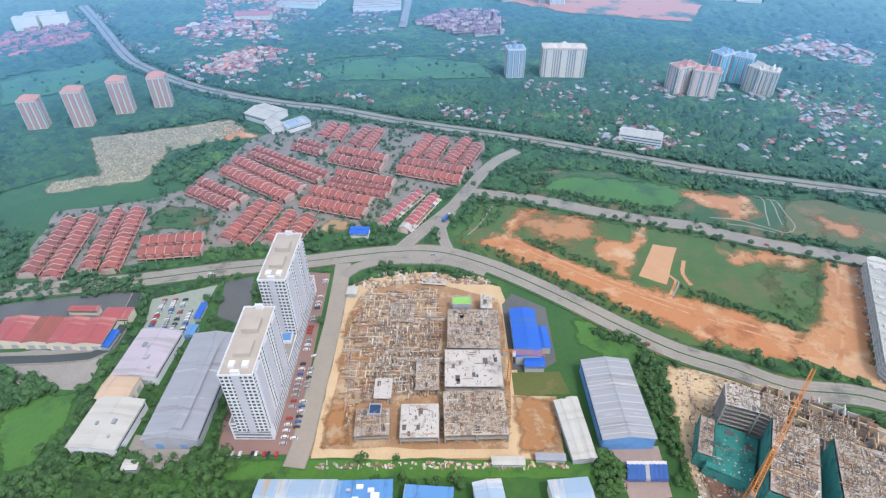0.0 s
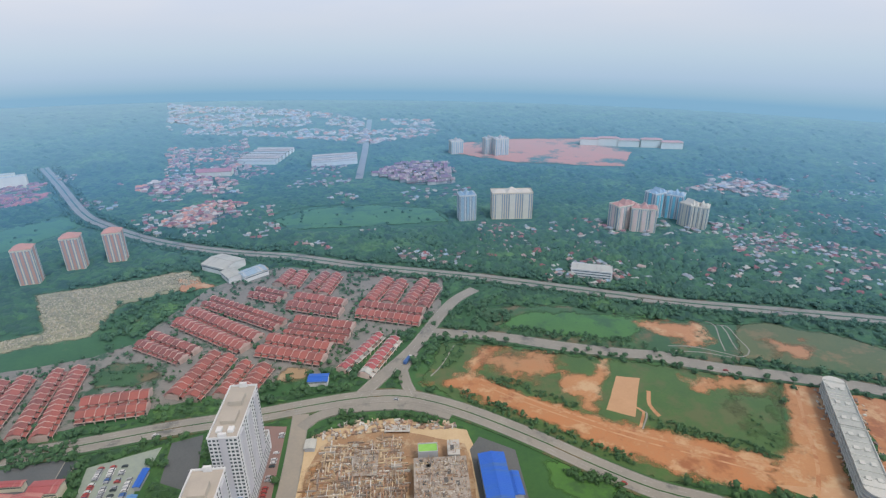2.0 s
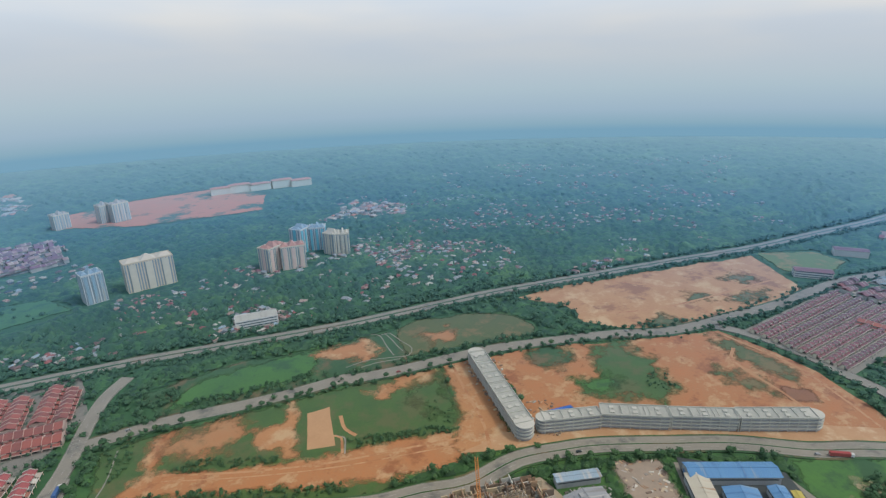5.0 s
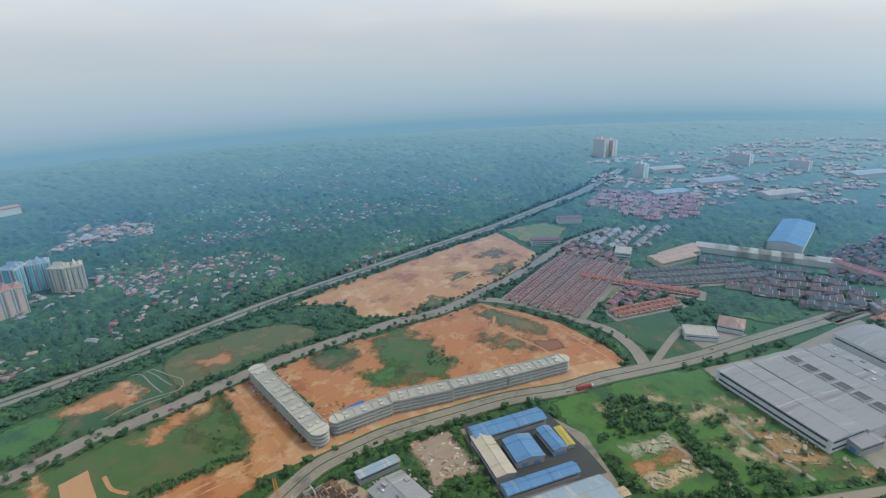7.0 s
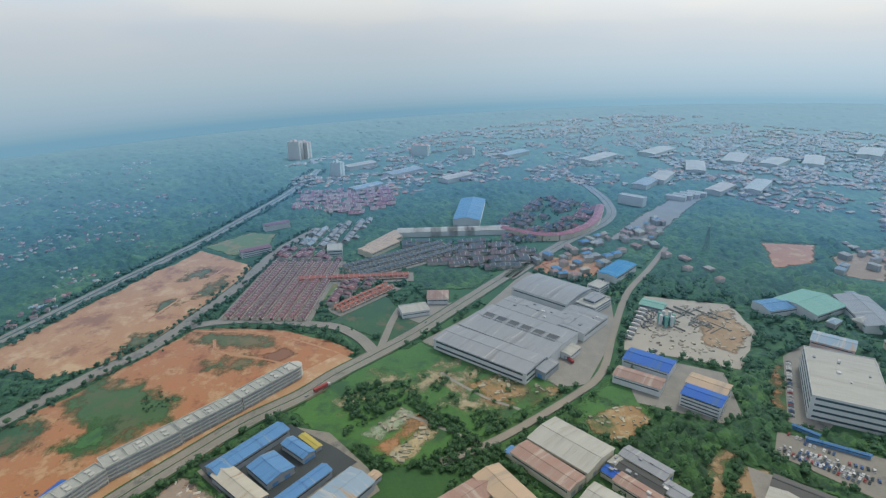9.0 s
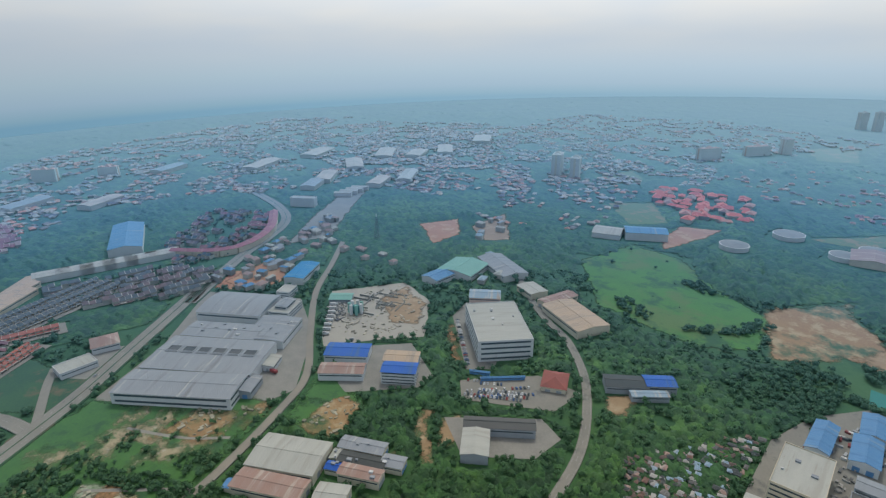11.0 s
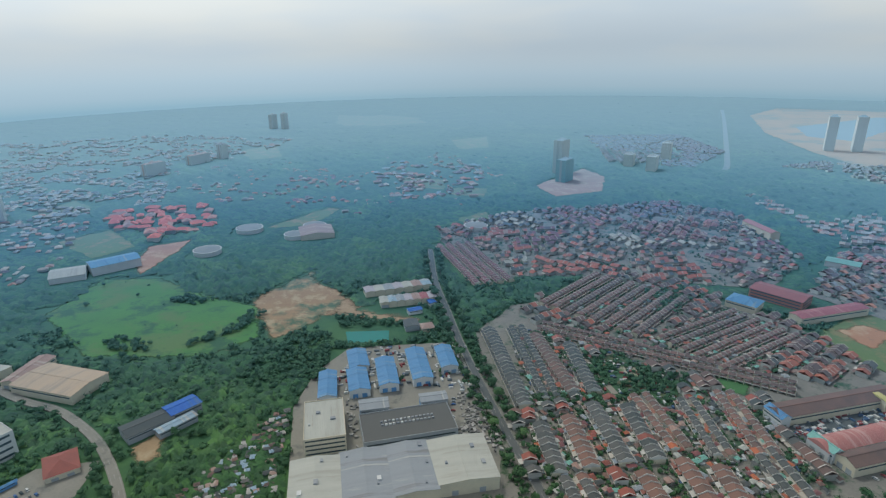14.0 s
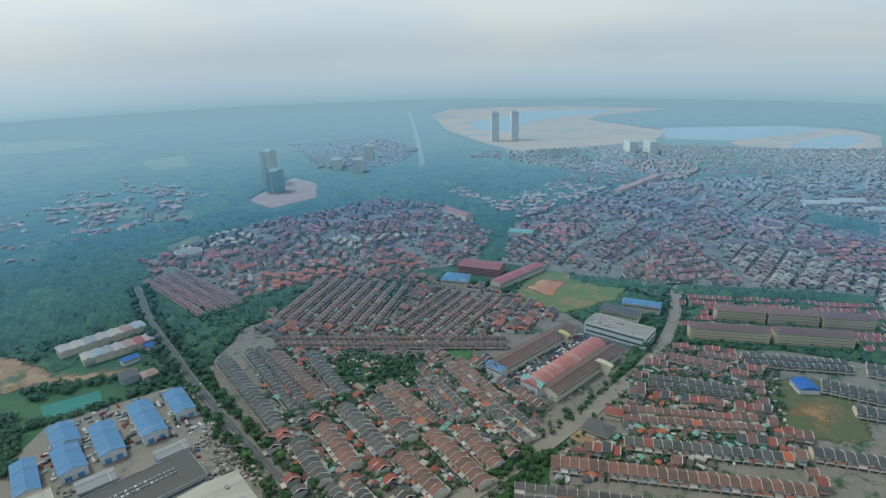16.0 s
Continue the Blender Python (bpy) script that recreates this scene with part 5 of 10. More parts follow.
patch("ground_soil", [(212.7, -635), (190.2, -686.4), (155.4, -735.1), (151.6, -702), (99, -642.5), (84, -606), (121.7, -590.1), (134.2, -561.3), (164.9, -533.8)], OCHRE, "excavated ochre clearing", rough_edge=0.15)
patch("ground_soil", [(99, -642), (84, -606), (60, -592), (14, -578), (16, -566), (62, -578), (112, -598)], SAND, "pale dirt track from the excavation to the workshops", rough_edge=0.2)
patch("ground_pond", [(89.4, -549.3), (42.9, -550.1), (41.9, -525), (83.8, -524.1)], POND, "green rectangular pond", rough_edge=0, cat="pond")
patch("ground_yard", [(323.9, -284), (285.1, -343.5), (243.6, -351.1), (241.2, -313.8), (301.4, -266.4)], ASPHALT_OLD, "motorcycle and car park by the factory", rough_edge=0)
patch("ground_yard", [(291.9, -239.7), (241.1, -298.4), (215.4, -290.9), (213.3, -259.4), (248.7, -220.9)], CONCRETE, "concrete yard of a workshop", rough_edge=0)
patch("ground_yard", [(227.8, -362.1), (211.2, -383.2), (201.7, -354.8), (212.9, -345.9)], SAND, "sandy lorry park")
patch("ground_yard", [(115.5, -412.6), (106.9, -467.5), (80.9, -513.6), (-25, -521.2), (-47.5, -420.1), (-59.6, -347.2), (-57.5, -308), (84.1, -249.9), (103.6, -343.7)], ASPHALT_OLD, "worn yards between the sheds", rough_edge=0)
patch("ground_field", [(595.8, -886.8), (546.6, -952.9), (459.1, -857.8), (497.2, -805)], FAR_FIELD, "school playing field")
patch("ground_soil", [(424.7, -781.9), (435.6, -855.7), (384.3, -887.7), (381.8, -833.2), (393.5, -732.2)], SOIL_PALE, "bare orange clearing by the school")
patch("ground_field", [(277.8, -950), (191, -1080), (167.5, -1071), (207.4, -958.4)], FAR_FIELD, "pale grass field")
patch("pavement", [(-98.2, -608.3), (-315, -667.9), (-395.5, -540.5), (-422.2, -439.1), (-420.8, -343.9), (-308.9, -279.1), (-250.8, -275.7), (-192.7, -250.3), (-101.9, -233.3), (-47.5, -257.7), (-50, -541.7)], STREET, "grey streets of the terraced district", rough_edge=0.02, cat="pavement")
patch("pavement", [(-377.3, -309.7), (-459.8, -325.7), (-542.4, -253.8), (-592.6, -182.4), (-397.7, -100.4), (-176.8, -199.6), (-242.4, -259.2)], STREET, "grey streets of the eastern terraces", rough_edge=0.02, cat="pavement")
patch("ground_field", [(-401.1, -515.5), (-506.1, -580), (-542.5, -527.8), (-540.2, -455.6), (-501.3, -438.3), (-422.4, -441.9), (-394.4, -479.3)], FAR_FIELD, "school sports field of worn grass")
patch("ground_soil", [(-433, -527.3), (-470.3, -538), (-488.2, -513.8), (-441.7, -488.4)], SOIL_PALE, "bare orange centre of the sports field")
patch("ground_field", [(-469.3, -238.4), (-507.4, -221.8), (-519.2, -189.8), (-460.2, -144.8), (-433.7, -157.7), (-419, -187.5)], GRASS_DRY, "neighbourhood green")
patch("ground_soil", [(-446.7, -198.4), (-468.6, -192), (-469.7, -177.2), (-446.3, -180.5)], OCHRE, "bare spot on the green", rough_edge=0.3)
patch("pavement", [(-275.4, -377.5), (-407.9, -422.9), (-420.8, -343.9), (-291.8, -311.9)], ASPHALT, "market car park", rough_edge=0, cat="pavement")
patch("ground_field", [(-134.7, -465.1), (-186, -491.4), (-228.4, -433.4), (-205, -399.6), (-138, -410.4)], GRASS, "leafy pocket park", clear=False)
patch("pavement_path", [(-174.6, -469.4), (-203.5, -460.7), (-196.6, -447.3), (-183.6, -448.8), (-176.7, -458.2)], mat("park_paving", (0.56, 0.52, 0.42), (0.42, 0.40, 0.30), scale=0.15, third=(0.09, 0.16, 0.03), third_scale=0.08, third_cut=0.55), "pale paved square in the pocket park", rough_edge=0.02, cat="pavement")
patch("ground_yard", [(-269.9, -279.2), (-298.2, -277.7), (-303.7, -252.7), (-290, -243.3), (-271.3, -262.2)], SAND, "pale yard at the street corner", rough_edge=0.02)
patch("ground_field", [(-259.5, -443.8), (-293.8, -434.4), (-273.2, -412.6), (-250.8, -423)], GRASS_BRIGHT, "small green")
patch("ground_mud_flat", [(-1548.3, -2709), (-1885.1, -3049.9), (-2475, -2683), (-2751.7, -2156.6), (-2174.6, -2106.5), (-1995.2, -2003.4), (-1907.7, -1484.5), (-1668, -1341), (-1273.3, -1371), (-1123.7, -1386.4), (-1150.6, -1639), (-1266, -2096.8)], TIDAL, "pale tidal flats and reclaimed sand", rough_edge=0.3)
patch("ground_mud_flat", [(-1805, -1153), (-2180.5, -1154.6), (-2471, -1140.8), (-2340.9, -931.9), (-1654.5, -642.6), (-1657.7, -721.1), (-1679.4, -878.2), (-1710.4, -1033.5)], TIDAL, "pale reclaimed sand along the shore", rough_edge=0.3)
patch("water", [(-1983.9, -1572.9), (-2425.3, -1289.5), (-2418.9, -1135.8), (-1843.1, -1157.5), (-1708.9, -1326.1)], WATER, "shallow grey estuary water", cat="water", rough_edge=0.3)
patch("water", [(-1890, -1005), (-2200, -1040), (-2310, -985), (-2150, -900), (-1850, -850), (-1760, -905)], WATER, "round pool within the reclaimed sand", cat="water", rough_edge=0.3)
patch("water", [(-1480, -2250), (-2050, -2560), (-2560, -2330), (-2300, -2200), (-1800, -2150), (-1430, -1850), (-1350, -1980)], WATER, "channel of grey water through the flats", cat="water", rough_edge=0.3)
patch("ground_soil", [(-249.1, -1252), (-407.5, -1445), (-431.9, -1339), (-380.8, -1190), (-270.2, -1146)], SOIL_PALE, "bare construction plot")

for o, m, t in (([(407.8, -2654), (224.7, -2937), (17.7, -2751), (121.2, -2511), (342.9, -2470)], FAR_FIELD, "far strip of cleared land"), ([(-92.8, -1958), (-224.6, -2084), (-203.7, -1825), (-106.1, -1797)], FAR_FIELD, "far pale green field"), ([(590.8, -1824), (505.8, -1942), (425.6, -1688), (505.5, -1645)], FAR_FIELD, "far green field"),
                ([(744, -1069), (734, -1176), (665.7, -1113), (679.3, -1016)], FAR_FIELD, "far olive field"), ([(437.7, -2946), (63.8, -2789), (-12.1, -2556), (216.5, -2454), (388.3, -2558)], FAR_FIELD, "far pale cleared land"), ([(-91.6, -2007), (-213.7, -2066), (-192, -1817), (-102.1, -1840)], FAR_FIELD, "far pale meadow"),
                ([(58.4, -1358), (-44.7, -1331), (-39.2, -1224), (48.6, -1260)], FAR_FIELD, "school field in woods"), ([(-48.7, -1243), (-137.5, -1229), (-120, -1151), (-48.9, -1182)], FAR_FIELD, "worn playing field in woods"), ([(-982.4, -1314), (-1187, -1229), (-1157, -1109), (-960.8, -1184)], FAR_FIELD, "pale grass by the shore"),
                ([(-59.5, -992.6), (-112.5, -1031), (-119, -952.7), (-65.8, -916.6)], FAR_FIELD, "small green by the suburb"), ([(627.7, 112.1), (658.8, 92.1), (658.5, 64.3), (630.5, 35.5), (605.9, 67.3), (605.6, 99.5)], FAR_FIELD, "green inside the new estate")):
    patch("ground_field", o, m, t)

# ---- roads ----
road("road_expressway", [(-684.6, 1133), (-591.9, 1008), (-473.9, 845.4), (-412.2, 784.6), (-337.4, 728), (-272.4, 693.3), (-207.1, 668.4)] + [(-134.1, 648.1), (-51.6, 613.5), (32.2, 585.6), (94.9, 564.3), (174.5, 531.5), (271.8, 491.3), (351.2, 466.6), (446.1, 437.8), (507.7, 414.7)] + [(590.7, 380.7), (695.4, 339.1), (831.6, 281.9), (959.9, 240.8), (1122, 191.3), (1332, 153.8)], 14, ASPHALT_OLD, "grey dual expressway with a grass median", median=2.5, verge=3)
road("road_arterial", [(-387.5, 305.8), (-331, 314.8), (-283.7, 321), (-231.8, 329.3), (-170.8, 341.9), (-110.6, 350.8), (-75.6, 357.9), (-39.6, 363.7), (-7.5, 363.6), (19.7, 353.8), (49.6, 336.1), (88.3, 306.9), (122.3, 277.9), (153.6, 254.4), (184.7, 239.9), (213, 224.1)] + [(254.6, 218.3), (287.4, 201.4), (311.4, 185.9), (347.3, 154), (384.9, 118.8), (416.3, 78.6), (442.8, 54.7), (473.6, 20), (511.1, -21.1), (565.1, -70.5), (624.9, -125.3), (691.5, -186.3)] + [(640.5, -147), (746.4, -244.8), (854.1, -358.6), (952.5, -397), (1080, -405.2), (1184, -403.8)], 15, ASPHALT_OLD, "curving grey dual carriageway with lane lines", median=1.0, verge=2.5)
road("road_link", [(-37.4, 364.5), (-19.8, 391.2), (7.1, 429.7), (35.7, 486.5), (54.8, 517.6), (77.3, 538.6)], 11, ASPHALT_OLD, "link road climbing to a bridge")
road("road_slip", [(4, 363.5), (-0.6, 380.6), (-3, 397), (7.1, 423.3)], 8, ASPHALT_OLD, "short slip road")
road("road_boundary", [(18.1, 456.9), (39.2, 451.8), (85.4, 441.7), (133.4, 422.5), (179.4, 407.1), (224.5, 395.8)] + [(226.7, 390.8), (265.2, 373.4), (311.9, 357.2), (353.7, 341.7), (389.3, 322.8), (426.2, 300.9), (470.8, 272.7), (507.1, 242.9), (545.4, 224.8), (594.7, 207.9), (661.6, 185), (776, 159.1), (878.8, 110.7)], 13, ASPHALT_OLD, "tree-lined grey boundary road", verge=3)
road("road_branch", [(554.4, 214.4), (562.4, 189.6), (561.8, 142.9), (546.2, 89.7), (535.7, 59.1), (509.1, 33.9), (479.1, 19.1)], 11, ASPHALT_OLD, "branch road round the estate")
road("road_side", [(-81.9, 171.7), (-80.1, 185.5), (-79.2, 225), (-77.8, 284.1), (-78.8, 326.6), (-79.7, 348.5)], 11, DUSTY_ROAD, "dusty side street beside the towers", lines=False)
road("road_ramp", [(-77.6, 333.3), (-69.3, 343.5), (-52.2, 350.6), (-20.9, 352.6), (6.1, 349.6), (32.2, 336.2)], 8, ASPHALT_OLD, "slip lane along the building site", lines=False)
road("road_lane", [(179.5, -239.7), (193, -280.1), (211.1, -314.4), (239.1, -352.9), (265.8, -381.1), (310.1, -414.2), (349.5, -430.5), (387.3, -451), (457.5, -497.4)], 6.5, ASPHALT_OLD, "winding lane through scrub")
road("road_avenue", [(-78, -276.5), (-73, -310.3), (-61.4, -362.1), (-45.3, -443.5), (-31.2, -525.1), (-21.8, -596.8), (-10.2, -685.3), (-3.9, -818)], 7, ASPHALT, "straight shaded avenue with parked cars")
road("road_market", [(-153.7, -258), (-202.7, -264.6), (-254.6, -274), (-334, -292.5), (-421.5, -318.4), (-502.2, -357.1), (-574.8, -408.6), (-653.2, -459)], 12, ASPHALT_OLD, "broad street past the market")
road("road_track", [(321, -28.8), (339.9, -73.1), (384.6, -143.9), (418.2, -183.3), (486.6, -221.2), (575.7, -273.9), (646.7, -334.5), (735.6, -405.9)], 6, DUSTY_ROAD, "pale dusty works road", lines=False)
road("road_factory", [(-227.6, 314.4), (-225.8, 296.2), (-224.1, 258.2), (-246.5, 250.8), (-289.6, 248.6), (-311.1, 247.7)], 7, ASPHALT_DARK, "black private road round the factories", lines=False)
road("road_suburb", [(-591.7, -614.1), (-747.7, -680.6), (-1009.6, -798.5), (-1300.1, -913.3)], 13, ASPHALT_OLD, "broad road through the far suburb", lines=False)
road("road_shore", [(-760, -1400), (-848.3, -1562.4), (-1325, -2516), (-1560, -3000)], 14, ASPHALT_OLD, "far straight highway to the shore", lines=False)
road("road_depot", [(475.5, 15.4), (542.8, 0.2), (571.9, -9)], 6, ASPHALT_OLD, "depot entrance", lines=False)
road("road_distant", [(-69.4, 985), (-67.9, 1238.7), (-70.6, 1570)], 12, ASPHALT_OLD, "far straight road", lines=False)



def track(name, pts, width, material, label, z=0.03):
    """A bare strip on the ground, with no kerb."""
    LAYER[0] += 1
    bm = bmesh.new()
    line = spline(pts, 5.0)
    top = max(ground_at(c.x, c.y) for c in line) + 0.0004 * (LAYER[0] % 20)
    sides = []
    for i, c in enumerate(line):
        d = (line[min(i + 1, len(line) - 1)] - line[max(i - 1, 0)]).normalized()
        w = [width * (0.5 + 0.2 * noise.noise((c.x * 0.07, c.y * 0.07, s + LAYER[0]))) for s in (0, 9)]
        sides.append([bm.verts.new((c.x - d.y * w[0], c.y + d.x * w[0], z + top)), bm.verts.new((c.x + d.y * w[1], c.y - d.x * w[1], z + top))])
    for a, b in zip(sides, sides[1:]):
        bm.faces.new((a[0], a[1], b[1], b[0]))
    tagged(linked(name, bm, material), label, "track", kind="structure")


TRODDEN = mat("trodden_earth", (0.58, 0.34, 0.17), (0.47, 0.22, 0.09), scale=0.05, fine=0.4, bump=0.5, third=(0.42, 0.17, 0.06), third_scale=0.06, third_cut=0.55)
for o, w, t in (([(60.5, 380), (102.3, 345.1), (156.1, 308.4), (212.1, 279.6), (241.5, 264.6)], 2.2, "pale wheel ruts on orange earth"), ([(58, 374), (100, 340), (154, 303), (208, 274), (236, 259)], 1.4, "pale wheel ruts on orange earth"), ([(312, 352), (291, 312), (268.8, 266.7), (250, 240)], 2.6, "pale haul track beside the new shops"), ([(172.7, 333.8), (176, 327.7), (166.8, 311.6)], 2.0, "short earth path"), ([(190, 352), (184, 335), (186, 322)], 3.0, "short bare path in grass"),
                ([(494.1, 314.6), (538, 284.5), (593.2, 259.5), (730, 217.1)], 3.2, "pale track across graded land"), ([(640, 225), (634, 262), (600, 330), (590, 352)], 3.0, "winding pale track across graded land"), ([(525, 180), (500, 168), (478, 118), (462, 92)], 3.0, "pale track across the building plot"), ([(546, 205), (532, 130), (505, 84), (482, 52)], 2.4, "pale rutted track round the plot")):
    track("pavement_track", o, w, TRODDEN, t)
for o in ([(234.1, 412.5), (254.6, 409.5), (277, 397.1), (290.5, 389.3), (301.9, 398.3), (303.1, 418.2), (304.4, 439.5), (296.4, 442.7)], [(232.3, 405.2), (260, 399.4), (274.3, 392.7), (284, 388.5)], [(288.8, 450.4), (293.8, 441.7), (285.9, 418.3), (280.4, 399.6)], [(299.9, 441.9), (298.6, 429.7), (294.3, 413.2), (292, 400.4)], [(174, 333), (178, 326), (168, 310)], [(44, 432), (30, 402), (20, 388)]):
    track("pavement_drain", o, 1.1, CONCRETE, "pale concrete drain in grass")
for o in ([(-105.7, -474.2), (-116.6, -413.4), (-123.7, -357.6), (-134, -285)], [(-151.2, -480.3), (-160.9, -423.4), (-164.1, -405.4)]):
    track("pavement_lane", o, 6, DUSTY_ROAD, "pale street between terraces")
for o in ([(436.3, -40.6), (397.9, -70.1), (374.8, -98.5)], [(382.9, -3.2), (353.6, -40.8), (338.3, -60)], [(-113.3, -496.7), (-114.6, -447.6), (-116.5, -400.6)]):
    track("pavement_path", o, 3, CONCRETE, "narrow pale lane")

# ---- apartment towers ----


def tower(name, q, h, floors, wall, label, bays=6, side=9, crown=1, accent=None, windows="each", category="apartment tower", base=0.0, bay=None):
    x, y, L, W, a = q
    root = tagged(empty(name, x, y, a), label, category, "apartment towers")
    X, Y = L / 2, W / 2
    bm = bmesh.new()
    box(bm, -X, X, -Y, Y, base, h)
    part("wall", bm, wall, root)
    for s in (-1, 1):
        for k in range(3 if math.hypot(x, y) < 1250 else 0):
            bm = bmesh.new()
            u = (-0.66 + 0.66 * k) * X
            box(bm, u - L * 0.07, u + L * 0.07, s * Y - 0.8, s * Y + 0.9, base, h - 1.5)
            part("bay", bm, bay or accent or wall, root)
        bm = bmesh.new()
        box(bm, s * X - 0.5, s * X + 0.5, -W * 0.12, W * 0.12, base, h + 0.5)
        part("stair_shaft", bm, bay or accent or GREY_WALL, root)
    fh = (h - base) / floors
    if windows == "none" or math.hypot(x, y) > 1250:
        pass
    elif windows == "each":
        bmw = bmesh.new()
        box(bmw, -0.75, 0.75, -0.09, 0.09, 0, 1.35)
        me = bpy.data.meshes.new("window")
        bmw.to_mesh(me)
        bmw.free()
        me.materials.append(GLASS)
        for f in range(floors):
            z = base + f * fh + 0.9
            for s in (-1, 1):
                for i in range(side):
                    u = -X + (i + 0.5) * L / side
                    if any(abs(u - (-0.66 + 0.66 * k) * X) < L * 0.075 for k in range(3)):
                        continue
                    w = new("window", me)
                    w.parent = root
                    w.matrix_basis = pose(u, s * Y, z)
                for i in range(bays):
                    u = -Y + (i + 0.5) * W / bays
                    if abs(u) < W * 0.13:
                        continue
                    w = new("window", me)
                    w.parent = root
                    w.matrix_basis = pose(s * X, u, z, 0, 0, 90)
    else:
        spots = [(-X + (i + 0.5) * L / side, s * Y, L / side * 0.26, 0.12) for i in range(side) for s in (-1, 1)]
        spots += [(s * X, -Y + (i + 0.5) * W / 4, 0.12, W / 4 * 0.26) for i in range(4) for s in (-1, 1)]
        for u, v, du, dv in spots:
            bm = bmesh.new()
            box(bm, u - du, u + du, v - dv, v + dv, base + fh * 0.3, h - fh * 0.3)
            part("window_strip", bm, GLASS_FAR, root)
    bm = bmesh.new()
    box(bm, -X + 0.4, X - 0.4, -Y + 0.4, Y - 0.4, h + 0.02, h + 0.15)
    part("roof_deck", bm, SANDSTONE if crown == 1 else accent or CONCRETE, root)
    for s in (-1, 1):
        bm = bmesh.new()
        box(bm, -X - 0.1, X + 0.1, s * Y - 0.25, s * Y + 0.25, h, h + 1.2)
        part("parapet", bm, wall, root)
        bm = bmesh.new()
        box(bm, s * X - 0.25, s * X + 0.25, -Y + 0.25, Y - 0.25, h, h + 1.2)
        part("parapet", bm, wall, root)
    if crown == 1:
        for u0, u1, hh in ((-0.5, -0.08, 2.6), (0.18, 0.55, 3.4)):
            bm = bmesh.new()
            box(bm, u0 * X, u1 * X, -Y * 0.5, Y * 0.5, h + 0.15, h + hh)
            part("lift_house", bm, SANDSTONE, root)
        for v in (-0.2, 0.2):
            bm = bmesh.new()
            box(bm, -0.72 * X - 2, -0.72 * X + 2, v * W - 1.6, v * W + 1.6, h + 0.15, h + 1.7)
            bmesh.ops.inset_region(bm, faces=[f for f in bm.faces if f.normal.z > 0.9 or f.calc_center_median().z > h + 1.6], thickness=0.7, depth=-0.8)
            part("water_tank", bm, WHITE_WALL, root)
        for s in (-1, 1):
            bm = bmesh.new()
            box(bm, s * X - 1.6 * (s > 0), s * X + 1.6 * (s < 0), -2.2, 2.2, h + 0.1, h + 3.2)
            part("gable_crest", bm, WHITE_WALL, root)
    elif crown == 3:
        bm = bmesh.new()
        hip(bm, -X - 0.6, X + 0.6, -Y - 0.6, Y + 0.6, h + 1.2, h + 6)
        part("roof", bm, ROOF_FADED, root)
    elif crown == 2:
        for k in range(-1, 2):
            bm = bmesh.new()
            hip(bm, k * X * 0.66 - L * 0.15, k * X * 0.66 + L * 0.15, -Y * 0.8, Y * 0.8, h + 0.2, h + 4 + 3 * (k == 0))
            part("roof_pavilion", bm, accent or wall, root)
    mark_clear(q)
    return root


SANDSTONE = mat("beige_roof_screed", (0.50, 0.44, 0.36), (0.40, 0.36, 0.31), scale=0.1)
tower("apartment_tower", (-104.4, 210.1, 49.6, 17.2, 90.4), 60, 17, WHITE_WALL, "white high-rise apartment slab with mauve bays and a beige roof", accent=MAUVE_WALL, base=14, side=14, bays=7)
tower("apartment_tower", (-103.5, 281.9, 48.1, 16.5, 89.2), 60, 17, WHITE_WALL, "white high-rise apartment slab with grey window bays above a parking podium", accent=MAUVE_WALL, base=14, side=14, bays=7)
hall("parking_podium", (-107.3, 253.6, 127.6, 22.9, 89.5), 14, CONCRETE, WHITE_WALL, "white louvred parking podium under the twin towers", kind="flat", floors=5, category="podium")
hall("pool_house", (-101.3, 255.5, 10.5, 6.9, 92.7), 16, ROOF_BLUE, WHITE_WALL, "blue roofed pool deck between two towers", kind="flat", category="pavilion")
for X, Y, h in ((-464.6, 603.7, 32.7), (-415.3, 609.4, 40.7), (-383.6, 645.8, 38.5), (-344.9, 664.2, 36.3)):
    tower("apartment_tower", (X, Y, 20, 16, 12), h, 14, CREAM_WALL, "far cream apartment tower with a brick-red top", crown=3, accent=CREAM_WALL, bay=ROOF_FADED, windows="rows", side=6, bays=5)
X, Y, h = (96, 762, 37)
tower("apartment_tower", (X, Y, 24, 20, 5), h, 18, WHITE_WALL, "pale tower with a light blue crown", crown=2, accent=ROOF_PALE_BLUE, windows="rows")
X, Y, h = (161, 764, 38)
tower("apartment_tower", (X, Y, 58, 22, -3), h, 16, YELLOW_WALL, "broad yellow-cream apartment block with stepped roof pavilions", crown=2, accent=CREAM_WALL, windows="rows", side=18)
for px, turn in (((304, 706, 33), 20), ((327, 692, 32), -20)):
    tower("apartment_tower", (px[0], px[1], 33, 20, turn), px[2], 15, CREAM_WALL, "salmon pink and cream apartment block with salmon roofs", crown=2, accent=ROOF_FADED, bay=PINK_WALL, windows="rows", side=12)
for px, turn, w in (((367, 744, 36), 25, 26), ((392, 737, 34), -35, 24)):
    tower("apartment_tower", (px[0], px[1], w, 20, turn), px[2], 17, WHITE_WALL, "turquoise and white apartment block", crown=2, accent=ROOF_PALE_BLUE, bay=BLUE_WALL, windows="rows", side=8)
for px, turn, w in (((396, 703, 31), 25, 18), ((409, 694, 30), -35, 18)):
    tower("apartment_tower", (px[0], px[1], w, 20, turn), px[2], 15, CREAM_WALL, "cream apartment block beside the turquoise one", crown=2, accent=CREAM_WALL, windows="rows", side=8)
